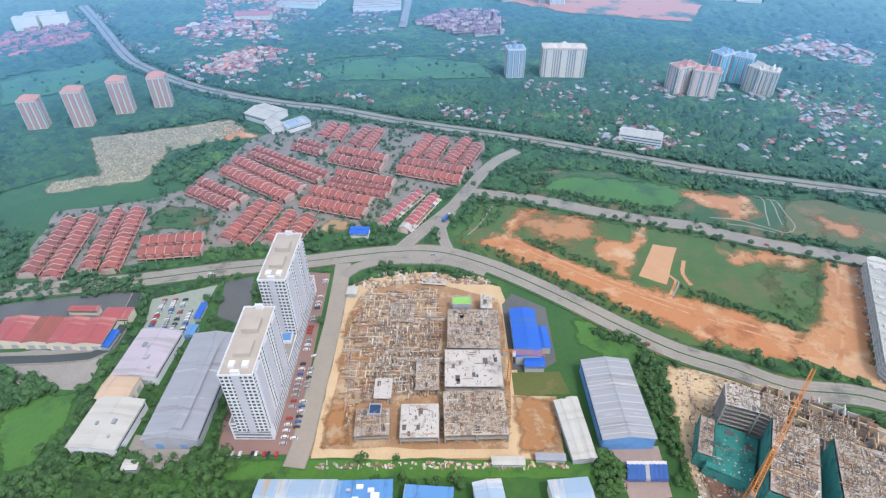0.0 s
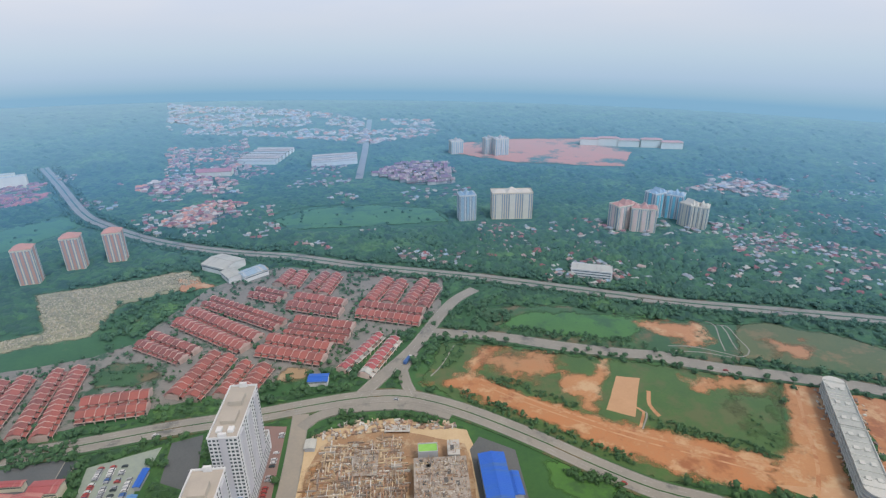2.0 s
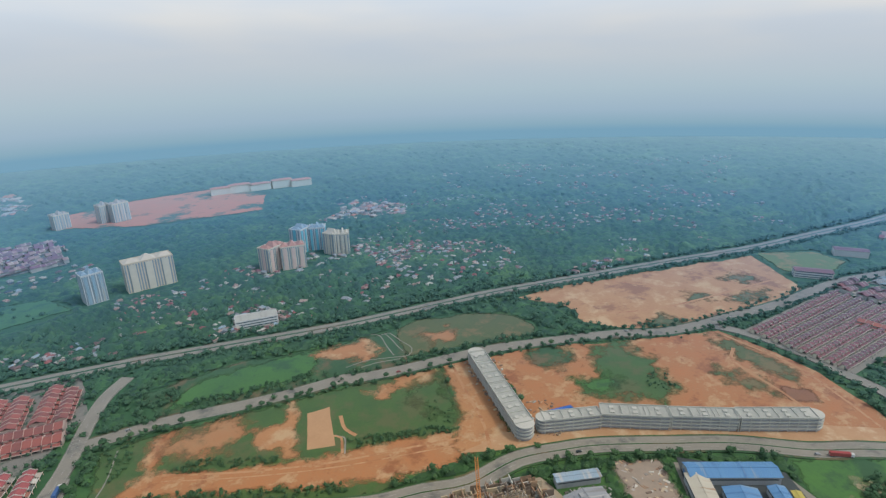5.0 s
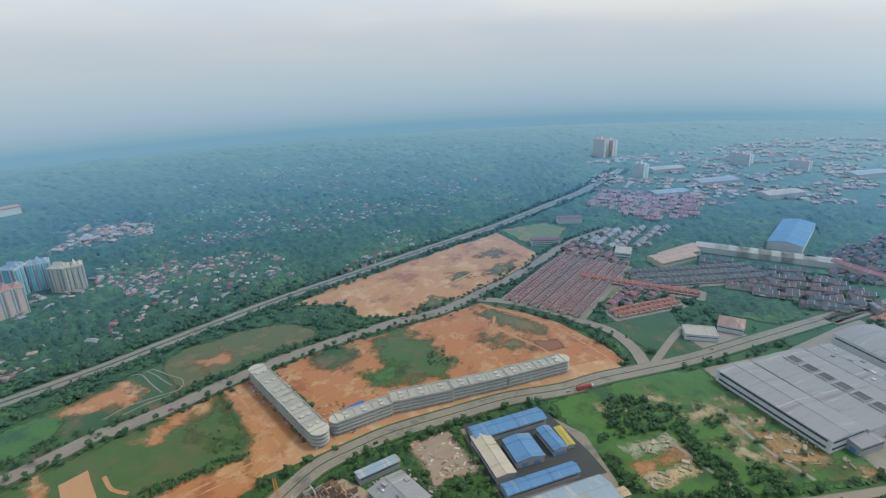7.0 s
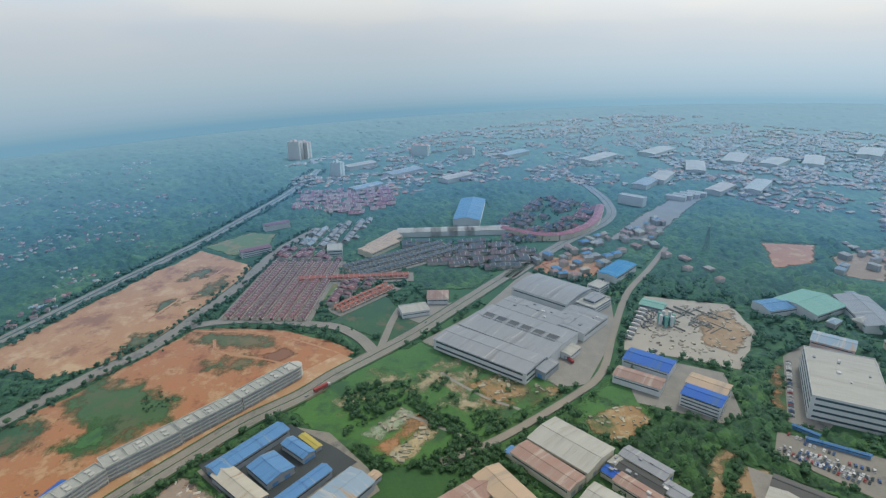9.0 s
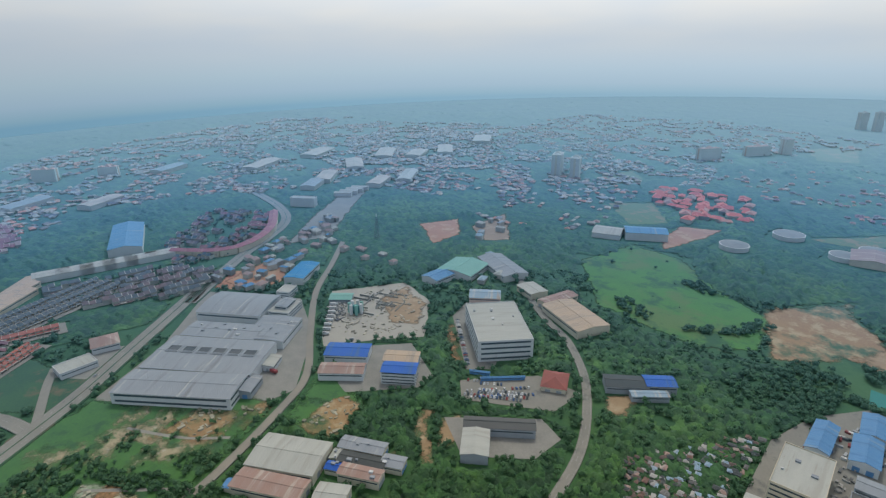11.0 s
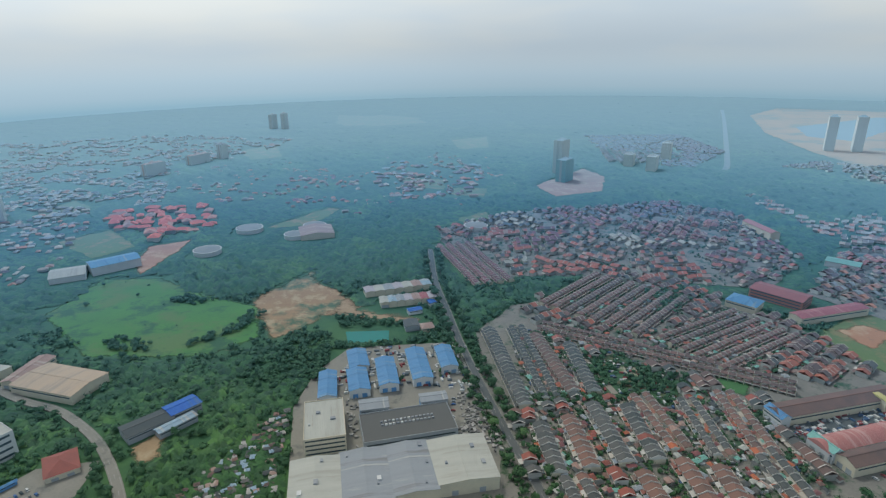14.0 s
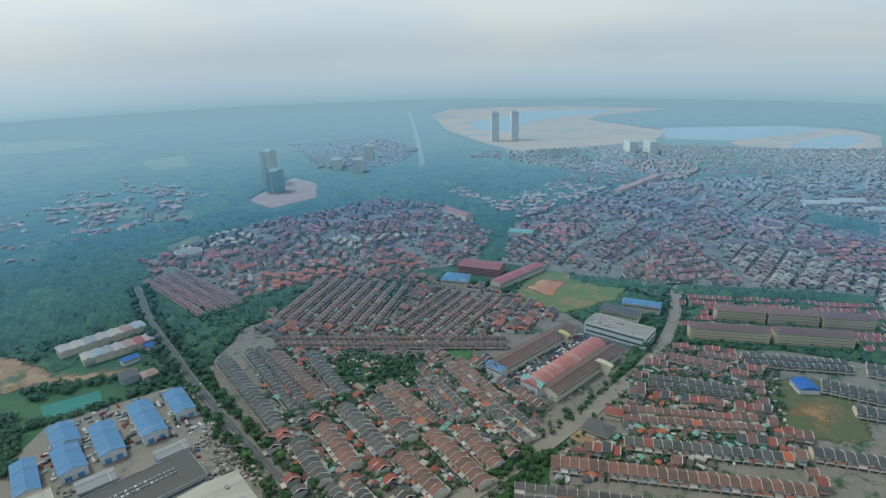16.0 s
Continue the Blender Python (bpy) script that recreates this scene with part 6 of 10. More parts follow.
for px, w in (((822.1, -1007, 47.2), 46), ((776, -1013, 44.3), 34)):
    tower("apartment_tower", (px[0], px[1], w, 20, -60), px[2], 14, WHITE_WALL, "far pale slab of flats", crown=2, accent=CREAM_WALL, windows="rows")
for px, w in (((-541.1, -1483, 29.7), 34), ((-576.1, -1415, 35.1), 42), ((-674.5, -1566, 45.4), 34)):
    tower("apartment_tower", (px[0], px[1], w, 24, 60), px[2], 14, CREAM_WALL, "distant cream apartment block", crown=2, accent=CREAM_WALL, windows="rows")
for px, w in (((-1218, -1679, 99.9), 60), ((-1290, -1659, 100.7), 70)):
    tower("apartment_tower", (px[0], px[1], w * 0.6, 26, 60), px[2], 24, FAR_HAZE_MIRROR, "very distant pale residential tower near the shore", crown=2, accent=FAR_HAZE_MIRROR, windows="rows")
for px, w, mt in (((-324.1, -1301, 50.1), 42, GREEN_NET), ((-339.2, -1407, 79.7), 40, SHOP_GRID)):
    tower("unfinished_tower", (px[0], px[1], w, 24, 50), px[2], 16, mt, "unfinished tower wrapped in teal safety netting", crown=2, accent=CONCRETE, windows="none", category="construction")
for px, w in (((-1388, -1206, 34.5), 60), ((-1417, -1155, 37.4), 60)):
    tower("apartment_tower", (px[0], px[1], w, 24, 60), px[2], 8, CREAM_WALL, "distant low block of cream flats", crown=2, accent=CREAM_WALL, windows="rows")

# ---- works and warehouses round the towers ----
hall("warehouse", (-151.2, 223.8, 79.7, 30.1, 89), 9, ROOF_GREY, GREY_WALL, "long slate-grey metal warehouse with a raised ridge vent", vents=0)
hall("ridge_monitor", (-148.6, 221.4, 65.2, 6.6, 88.9), 0.9, ROOF_GREY, GREY_WALL, "raised ridge vent on the long grey warehouse", rise=0.8, base=11.6, category="roof vent")
hall("warehouse", (-190.6, 249.1, 38.8, 27.1, 86.1), 8, ROOF_LILAC, WHITE_WALL, "warehouse with pale lilac metal roof", vents=4, rise=1.5)
hall("warehouse", (-196.9, 220.6, 16.8, 18.9, 85.9), 8, ROOF_TAN, CREAM_WALL, "small warehouse annex with tan roof", rise=1.0)
hall("warehouse", (-192, 195.8, 33.2, 27.3, 85.5), 8, ROOF_CREAM, WHITE_WALL, "off-white warehouse with low metal roof", rise=1.2, vents=3)
hall("lean_to", (-169.2, 172, 5.7, 7.5, 91.5), 4, ROOF_CREAM, GREY_WALL, "pale tin canopy beside the forecourt", category="shed")
hall("factory", (-235, 269.3, 18, 23.2, -0.1), 7, ROOF_CRIMSON, CREAM_WALL, "factory bay with faded crimson metal roof", category="factory")
hall("factory", (-253.1, 269.9, 16.7, 23.3, 0.4), 7, ROOF_CRIMSON, CREAM_WALL, "factory bay with crimson metal roof", category="factory")
hall("factory", (-270.5, 270.4, 16.6, 22.6, 1.4), 7, ROOF_RED, CREAM_WALL, "factory bay with dull red roof", category="factory")
hall("factory", (-290.8, 270.7, 22.4, 22.7, 2.4), 7, ROOF_CRIMSON, CREAM_WALL, "faded crimson factory bay", category="factory")
hall("factory", (-227.7, 286.4, 18, 10.5, 0.3), 7, ROOF_CRIMSON, CREAM_WALL, "bright red roofed factory wing", category="factory")
hall("factory", (-255.2, 293.3, 20.5, 4.4, -0.4), 5, ROOF_CRIMSON, CREAM_WALL, "narrow store with a red metal roof", category="factory")
hall("canopy", (-223.5, 264.5, 4.4, 15, -4.3), 4.5, ROOF_VIVID, GREY_WALL, "vivid blue canopy beside the red factory", category="shed")
hall("canopy", (-172.9, 292.4, 3.6, 15.1, -1.5), 3.5, ROOF_VIVID, GREY_WALL, "blue metal shelter in the car park", category="shed")
hall("canopy", (-172, 272.2, 5.4, 9.1, -2.5), 4.5, ROOF_BLUE, GREY_WALL, "blue metal canopy at the gatehouse", category="shed")
hall("workshop", (53.8, 266.2, 16.4, 43.2, 0.1), 8, ROOF_VIVID, GREY_WALL, "vivid blue metal-roofed workshop", rise=1.5)
hall("workshop_wing", (57, 242.4, 12.1, 8, -0.2), 6, ROOF_VIVID, GREY_WALL, "blue-roofed front wing of the workshop", rise=0.8, category="workshop")
hall("workshop_wing", (65.1, 263.3, 7.4, 18.8, 1.2), 6, ROOF_VIVID, GREY_WALL, "blue-roofed side wing of the workshop", rise=0.8, category="workshop")
hall("warehouse", (100.7, 211.3, 56.6, 29, 91.1), 10, ROOF_GREY, ROOF_BLUE, "grey metal warehouse with pale skylight strips and blue walls", skylights=11)
for a in ((71.2, 193.4, 7.8, 38.7, 6.4), (77.3, 194.8, 6, 39.8, 4.7)):
    hall("shed", a, 5, ROOF_CREAM, GREY_WALL, "long shed with pale tin roof", category="shed")
hall("site_office", (34.4, 174.3, 17.1, 4.1, -1.1), 3.2, ROOF_CREAM, GREY_WALL, "row of pale site cabins", category="site cabin")
hall("site_office", (57.7, 176.6, 15.4, 3.5, -1.7), 3.2, ROOF_GREY, GREY_WALL, "row of grey metal site cabins", category="site cabin")
hall("factory", (-75.7, 150.6, 18, 39.8, 89.8), 9, ROOF_PALE_BLUE, GREY_WALL, "factory hall with pale blue roof", category="factory", rise=2)
hall("factory", (-40.8, 150, 18.5, 27.7, 91.6), 9, ROOF_BLUE, GREY_WALL, "factory hall with weathered blue roof", category="factory", rise=2, vents=8)
hall("factory", (-8.5, 150, 13.1, 24.1, 86), 8, ROOF_BLUE, GREY_WALL, "blue metal shed beside the factory", category="factory")
hall("factory", (22.7, 151.4, 16.1, 14.2, 98.1), 8, ROOF_PALE_BLUE, GREY_WALL, "gabled shed with light blue metal roof", category="factory")
hall("factory", (64.3, 152, 17, 20.3, 94.9), 8, ROOF_PALE_BLUE, CREAM_WALL, "sky blue and tan factory roof", category="factory")

# ---- new shop blocks ----


ROOF_SCREED = mat("pale_roof_screed", (0.50, 0.51, 0.47), (0.36, 0.37, 0.34), scale=0.1, fine=0.7)


def shop_block(q, h, label, ends=()):
    x, y, L, W, a = q
    if W > L:
        L, W, a = W, L, a + 90
    root = tagged(empty("shop_block", x, y, a), label, "shop block", "new shop blocks")
    X, Y = L / 2, W / 2
    bm = bmesh.new()
    box(bm, -X + 1.2, X - 1.2, -Y + 1.2, Y - 1.2, 0, h)
    part("wall", bm, GREY_WALL, root)
    for k in range(4):
        bm = bmesh.new()
        z = h * (k + 1) / 4
        box(bm, -X, X, -Y, Y, z - 0.35, z + (0.5 if k < 3 else 0.05))
        part("floor_slab", bm, SHOP_GRID, root)
    n = int(L / 7)
    for i in range(n + 1):
        u = -X + 0.3 + i * (L - 0.6) / n
        for s in (-1, 1):
            bm = bmesh.new()
            box(bm, u - 0.25, u + 0.25, s * (Y - 0.4) - 0.25, s * (Y - 0.4) + 0.25, 0, h)
            part("column", bm, SHOP_GRID, root)
    for s in (-1, 1):
        bm = bmesh.new()
        box(bm, -X, X, s * Y - 0.2, s * Y + 0.2, h, h + 1.2)
        part("parapet", bm, SHOP_GRID, root)
        bm = bmesh.new()
        box(bm, s * X - 0.2, s * X + 0.2, -Y + 0.2, Y - 0.2, h, h + 1.2)
        part("parapet", bm, SHOP_GRID, root)
    for i in range(max(2, n // 2)):
        u = -X + (i + 0.5) * L / max(2, n // 2)
        for s in (-1, 1):
            bm = bmesh.new()
            box(bm, u - 1.7, u + 1.7, s * Y * 0.4 - 1.5, s * Y * 0.4 + 1.5, h, h + 1.1)
            part("roof_tank", bm, SHOP_GRID, root)
        bm = bmesh.new()
        box(bm, u - 0.2 + L / n, u + 0.2 + L / n, -Y + 0.3, Y - 0.3, h, h + 0.9)
        part("fire_wall", bm, SHOP_GRID, root)
    bm = bmesh.new()
    box(bm, -X + 0.4, X - 0.4, -Y + 0.4, Y - 0.4, h + 0.06, h + 0.12)
    part("roof_deck", bm, ROOF_SCREED, root)
    for i in range(n + 1):
        bm = bmesh.new()
        u = -X + 0.3 + i * (L - 0.6) / n
        box(bm, u - 0.15, u + 0.15, -Y + 0.3, Y - 0.3, h + 0.1, h + 0.7)
        part("upstand", bm, SHOP_GRID, root)
    for end in ends:
        for z in [h * (j + 1) / 4 for j in range(4)]:
            bm = bmesh.new()
            bmesh.ops.create_cone(bm, segments=22, radius1=Y, radius2=Y, depth=0.8, cap_ends=True, matrix=Matrix.Translation((end * X, 0, z)))
            part("curved_slab", bm, SHOP_GRID, root)
        bm = bmesh.new()
        bmesh.ops.create_cone(bm, segments=22, radius1=Y - 1.1, radius2=Y - 1.1, depth=h, cap_ends=True, matrix=Matrix.Translation((end * X, 0, h / 2)))
        part("curved_wall", bm, GREY_WALL, root)
    mark_clear(q)


shop_block((316.1, 309.1, 54, 15.5, 64.2), 12, "new four-storey shop row in bare pale concrete", ends=(1,))
shop_block((291.4, 257.9, 56, 15.5, 64.2), 12, "new four-storey shop row with a rounded end in bare concrete", ends=(-1,))
for q, e in (((313.2, 214.5, 44.9, 11.6, -34.7), (-1,)), ((351.7, 183.5, 52, 14.5, -47.9), ()), ((387.1, 146, 49.6, 12.7, -46.5), ()), ((425.4, 108.3, 56.6, 13.7, -43.9), (1,))):
    shop_block(q, 12, "new four-storey shop row with pale arcaded facade", ends=e)
hall("canopy", (320.8, 229.4, 19.8, 6.7, -23.3), 4, ROOF_VIVID, GREY_WALL, "blue tarpaulin shelter behind the shops", category="shed")

patch("ground_yard", [(339.2, 141.9), (377.9, 83.6), (345.5, 45.5), (328.6, 29.8), (279.4, 88.7), (293.2, 104.6)], ASPHALT_DARK, "dark concrete courts between the blue halls", rough_edge=0)
patch("ground_field", [(810.9, 270.1), (868.4, 216.8), (858.3, 174.9), (800.3, 173.1), (767.9, 216)], FAR_FIELD, "worn school field beyond the graded land")
hall("school", (772, 188, 42, 14, -62), 9, ROOF_PURPLE, WHITE_WALL, "white school block with a dull red roof", floors=3, category="school")
hall("school", (889, 178, 40, 14, -64), 9, ROOF_PURPLE, WHITE_WALL, "school wing with a dull red roof", floors=2, category="school")
hall("clinic", (763.7, 76.5, 21.1, 29, -86.9), 8, ROOF_CREAM, WHITE_WALL, "white flat-roofed clubhouse beside the estate", kind="flat", floors=2, category="building")
hall("shed", (351.6, 64.9, 5.4, 21.2, -48.9), 4, mat("yellow_sheet", (0.62, 0.52, 0.10), (0.5, 0.42, 0.1), ribs=0.6), GREY_WALL, "narrow shed with a yellow sheet roof", category="shed")
# ---- blue-roofed works by the arterial road ----
hall("factory", (346.2, 107.3, 59.7, 14.3, -43.2), 7, ROOF_BLUE, GREY_WALL, "long factory wing with blue metal roof", category="factory", rise=2)
hall("factory", (309.6, 106.6, 14, 45, -45.5), 6.6, mat("rust_streaked_cream_roof", (0.62, 0.60, 0.50), (0.52, 0.48, 0.40), rough=0.6, scale=0.05, ribs=0.6, third=(0.44, 0.25, 0.12), third_scale=0.05, third_cut=0.58, fourth=(0.36, 0.20, 0.10), fourth_scale=0.2, fourth_cut=0.62), GREY_WALL, "weathered off-white wing of the blue factory", category="factory", rise=1.2)
hall("lean_to", (300, 27, 34, 7, -43.7), 4.6, ROOF_TAN, GREY_WALL, "rusty tan lean-to beside the blue factory", category="shed", rise=0.6)
hall("factory", (324.5, 88.5, 21, 24.8, -47.6), 6.4, ROOF_BLUE, GREY_WALL, "inner blue metal hall of the works", category="factory", rise=2)
hall("factory", (343.2, 72.6, 10.3, 25.4, -45), 6, ROOF_BLUE, GREY_WALL, "narrow blue metal shed in the works", category="factory", rise=1.5)
hall("factory", (299.7, 68.9, 54.7, 10, -44.1), 6.6, ROOF_BLUE, GREY_WALL, "blue front wing of the factory", category="factory", rise=2)
hall("factory", (283.7, 49.4, 69, 22.7, -43.7), 7.2, ROOF_PALE_BLUE, GREY_WALL, "light blue factory hall with rusty end", category="factory", rise=2.5)
hall("shed", (267.7, 175.8, 30.9, 7.4, -32.8), 6, ROOF_PALE_BLUE, GREY_WALL, "pale shed roof in a cluttered yard", category="shed")
hall("shed", (251.2, 150.1, 27.5, 31.5, -25.2), 6, ROOF_GREY, GREY_WALL, "grey roof of a cluttered workshop", category="shed", vents=6)

# ---- large grey factory ----
hall("factory", (456.2, -87.1, 102, 35.4, -134.3), 11, ROOF_GREY, WHITE_WALL, "large grey-roofed factory front hall with white walls", category="factory", rise=1.6, floors=2)
hall("factory", (489.2, -122.8, 102.8, 57.4, -136), 11, ROOF_GREY, WHITE_WALL, "large grey-roofed factory hall with sunken light wells", category="factory", rise=1.4, pits=6)
hall("factory", (580, -184, 72, 53.6, -138), 11, ROOF_GREY, WHITE_WALL, "tall grey factory hall behind the main works", category="factory", rise=3.2, kind="arch")
hall("factory", (505.5, -190, 50, 42, -47.6), 9, ROOF_GREY, WHITE_WALL, "grey metal extension of the large factory", category="factory", rise=1.2, vents=5)
hall("factory", (427.8, -131.8, 24, 19, -46), 7.5, ROOF_GREY, GREY_WALL, "low grey metal loading hall", category="factory", rise=1.2)
hall("shed", (453.5, -163, 19.5, 17, -46), 6, ROOF_CREAM, WHITE_WALL, "small pale-roofed loading bay", category="shed", rise=0.8)
hall("factory", (531.1, -149.5, 75.8, 29.9, -136.6), 9.5, ROOF_GREY, WHITE_WALL, "pale linking hall of the factory", category="factory", rise=1.0, vents=8)
hall("factory_office", (545.5, -221.5, 34, 24, -51), 9, ROOF_CREAM, WHITE_WALL, "white three-storey factory office block", kind="flat", floors=3, category="office")
hall("factory_office", (548, -223, 22, 14, -51), 12, ROOF_GREY, WHITE_WALL, "raised top storey of the factory office", floors=3, category="office", rise=1)
hall("factory_office", (588, -243, 22, 16, -51), 9, ROOF_CREAM, WHITE_WALL, "white office annex beside the works road", kind="flat", floors=3, category="office")
hall("factory", (632, -284, 55, 25, -49), 9, mat("sky_blue_metal_roof", (0.02, 0.24, 0.62), (0.03, 0.28, 0.60), rough=0.5, scale=0.05, ribs=0.6, third=(0.10, 0.34, 0.60), third_scale=0.12, third_cut=0.58), WHITE_WALL, "bright blue metal-roofed hall", category="factory", rise=1.2)
hall("shed", (536.7, -286.3, 25.4, 17.6, -130.2), 5, ROOF_MINT, GREY_WALL, "green tin shed at the concrete plant", category="shed")
hall("warehouse", (421.3, -228.2, 40.5, 23.7, -133.4), 8, ROOF_VIVID, WHITE_WALL, "warehouse with a blue metal roof", rise=2)
hall("warehouse", (396.1, -207.4, 39.8, 17.5, -130.6), 8, ROOF_RUST, WHITE_WALL, "rusty pink tin-roofed warehouse", rise=2)
hall("office_block", (373.8, -256.6, 31.5, 18.3, -135.6), 12, ROOF_TAN, WHITE_WALL, "white four-storey office wing with a tan roof", floors=4, category="office", rise=1.0)
hall("office_block", (359.2, -244.2, 30.4, 18, -135.5), 12, ROOF_VIVID, WHITE_WALL, "white four-storey office with a blue roof", floors=4, category="office", rise=1.5)
hall("large_factory", (356.9, -361.7, 83, 52.1, 147), 21, ROOF_CREAM, WHITE_WALL, "big white box factory with dark window bands", kind="flat", floors=4, category="factory", vents=6)
hall("warehouse", (331.8, -452.7, 68.2, 39.2, 162.5), 9, ROOF_TAN, CREAM_WALL, "warehouse with a tan metal roof", rise=2)
hall("warehouse", (372.5, -473.7, 46.9, 16.8, -95.8), 8, ROOF_RUST, CREAM_WALL, "warehouse wing with brown metal roof")
hall("warehouse", (409.3, -471, 23, 30.6, -103.9), 8, ROOF_CREAM, CREAM_WALL, "small store with pale yellow roof", rise=1)
hall("warehouse", (512.7, -415.3, 42.5, 25.7, -82.2), 8, ROOF_BLUE, WHITE_WALL, "workshop with a blue metal roof")
hall("warehouse", (513.1, -453, 48.7, 51, -159.7), 8, ROOF_MINT, WHITE_WALL, "workshop with a mint green metal roof")
hall("warehouse", (485.4, -496.8, 76.4, 34.5, 162.6), 8, ROOF_GREY, WHITE_WALL, "long warehouse with grey metal roof")
hall("warehouse", (433.6, -417.2, 35.4, 24, -134.6), 7, ROOF_PALE_BLUE, PINK_WALL, "plant building with pale blue metal roof")
hall("canteen", (266.6, -344, 26, 21, -56), 5, ROOF_RED, CREAM_WALL, "small canteen with brick-red hipped roof", kind="hip", category="building")
hall("shed", (224.8, -386.9, 35.5, 18.8, -135.5), 7, ROOF_DARK, GREY_WALL, "long dark grey metal shed", category="shed")
hall("shed", (205.8, -408.5, 25.1, 16.9, -132.9), 8, ROOF_VIVID, GREY_WALL, "shed with a vivid blue metal roof", category="shed")
hall("shed", (202.3, -387.8, 30.8, 8.5, -131.2), 6, ROOF_PALE_BLUE, GREY_WALL, "pale blue lean-to beside the shed", category="shed")
hall("workshop", (251.5, -261.2, 54, 13.1, -133.9), 8, ROOF_DARK, GREY_WALL, "long workshop with a black metal roof", rise=1.5)
hall("workshop", (247.4, -232.7, 19.6, 29, -135.7), 8, ROOF_CREAM, GREY_WALL, "pale metal workshop wing beside yard", rise=1.5)

# ---- sheds by the avenue ----
hall("factory_block", (82.3, -374.9, 30.7, 49.4, -169.5), 15, ROOF_CREAM, CREAM_WALL, "white factory block with flat roof", kind="flat", floors=4, category="factory", vents=3)
for q, r, lab in (((77.4, -307.2, 34.3, 54, -170.6), ROOF_CREAM, "whitish corrugated factory roof"), ((44.7, -315.3, 32.8, 53.4, -170), ROOF_GREY, "pale grey corrugated factory roof"), ((14.1, -322.8, 29.9, 51.3, -169.3), ROOF_GREY, "dusty grey corrugated factory roof"), ((-21.5, -330.1, 42.4, 46.9, -170.8), ROOF_CREAM, "beige corrugated factory roof")):
    hall("factory", q, 11, r, CREAM_WALL, lab, category="factory", rise=1.6, vents=3)
hall("tank_house", (-4.5, -314, 10.5, 16, 6), 9.5, ROOF_VIVID, GREY_WALL, "small blue-roofed tank house between factory roofs", category="shed", rise=0.6)
hall("factory", (18, -376.3, 72.2, 36.8, -167.8), 9, ROOF_DARK, GREY_WALL, "dark flat factory roof with two rows of vents", kind="flat", category="factory", vents=28)
hall("shed", (46.6, -403.4, 23.7, 14.7, -170.2), 8, ROOF_GREY, GREY_WALL, "shed with a pale grey metal roof", category="shed")
hall("shed", (-2.7, -411.7, 22.4, 12.1, -169.8), 8, ROOF_GREY, GREY_WALL, "shed with a pale grey metal roof", category="shed")
for q in ((89.9, -435.4, 15.2, 41.4, -171.8), (68.3, -479, 18, 32.4, -167.8), (63.9, -441.8, 17.8, 36.4, -168.6), (39.3, -454.9, 17.2, 47, -170.5), (10.3, -467.7, 17.7, 55.6, -170.4), (-15.9, -479.4, 15.6, 39.9, -171.2)):
    tagged(hall("shed", q, 8, ROOF_BLUE, WHITE_WALL, "blue metal-roofed workshop with a white gable", category="shed", rise=2.2), group="blue sheds")
hall("workshop", (16, -594, 16, 9, 20), 5, ROOF_VIVID, WHITE_WALL, "small workshop with a bright blue roof", category="workshop")
hall("workshop", (-3, -617, 16, 8, -66), 5, ROOF_VIVID, WHITE_WALL, "blue-roofed car port beside the avenue", category="workshop")
hall("workshop", (19, -556, 15, 17, 12), 6, ROOF_DARK, GREY_WALL, "grey-roofed workshop near the pond", category="workshop")
hall("house", (2, -549, 13, 12, 12), 6, ROOF_RUST, CREAM_WALL, "house with a terracotta roof near the avenue", category="house", kind="hip")
rs = [ROOF_CREAM, ROOF_RUST, ROOF_PALE_BLUE, ROOF_CREAM, ROOF_GREY, ROOF_CRIMSON, ROOF_LILAC]
for k, (q0, q1) in enumerate((([(78.8, -648.1)], [(-2.4, -671.8)]), ([(57.3, -616.4)], [(-9, -630.2)]))):
    (x0, y0), (x1, y1) = q0[0], q1[0]
    for i in range(7):
        u = (i + 0.5) / 7
        Lx = math.hypot(x1 - x0, y1 - y0) / 7
        hall("shop_unit", (x0 + (x1 - x0) * u, y0 + (y1 - y0) * u, Lx - 0.4, 18, math.degrees(math.atan2(y1 - y0, x1 - x0))), 7, random.choice(rs), CREAM_WALL, "light industrial unit with a patched tin roof", rise=random.uniform(0.8, 1.4), category="workshop")

# ---- market, schools and flats ----
ROOF_PURLIN = mat("weathered_flat_roof", (0.40, 0.375, 0.345), (0.32, 0.30, 0.28), rough=0.7, scale=0.06, third=(0.27, 0.25, 0.235), third_scale=0.08, third_cut=0.56)
hall("market_porch", (-289, -337, 22, 9, 103), 9, mat("turquoise_sheet", (0.28, 0.58, 0.52), (0.24, 0.5, 0.46), ribs=0.6), WHITE_WALL, "turquoise gabled porch of the market shops", category="shops", rise=3)
hall("market_porch", (-277, -376, 18, 9, 102), 9, ROOF_BLUE, WHITE_WALL, "blue gabled entrance of the shop row", category="shops", rise=3)
hall("link_roof", (-362, -326, 5, 20, 13), 10.5, mat("cream_sheet", (0.70, 0.66, 0.48), (0.6, 0.56, 0.42)), CREAM_WALL, "cream arched crossing over the shop row", kind="arch", rise=1.5, category="shops")
hall("link_roof", (-372, -393, 5, 19, 12), 10.5, mat("lemon_sheet", (0.62, 0.58, 0.20), (0.55, 0.5, 0.2)), CREAM_WALL, "lemon yellow crossing over the shop row", kind="arch", rise=1.5, category="shops")
MARKET_RED = mat("faded_red_barrel_roof", (0.56, 0.20, 0.17), (0.46, 0.17, 0.15), rough=0.6, scale=0.05, ribs=0.6, third=(0.62, 0.36, 0.32), third_scale=0.15, third_cut=0.55)
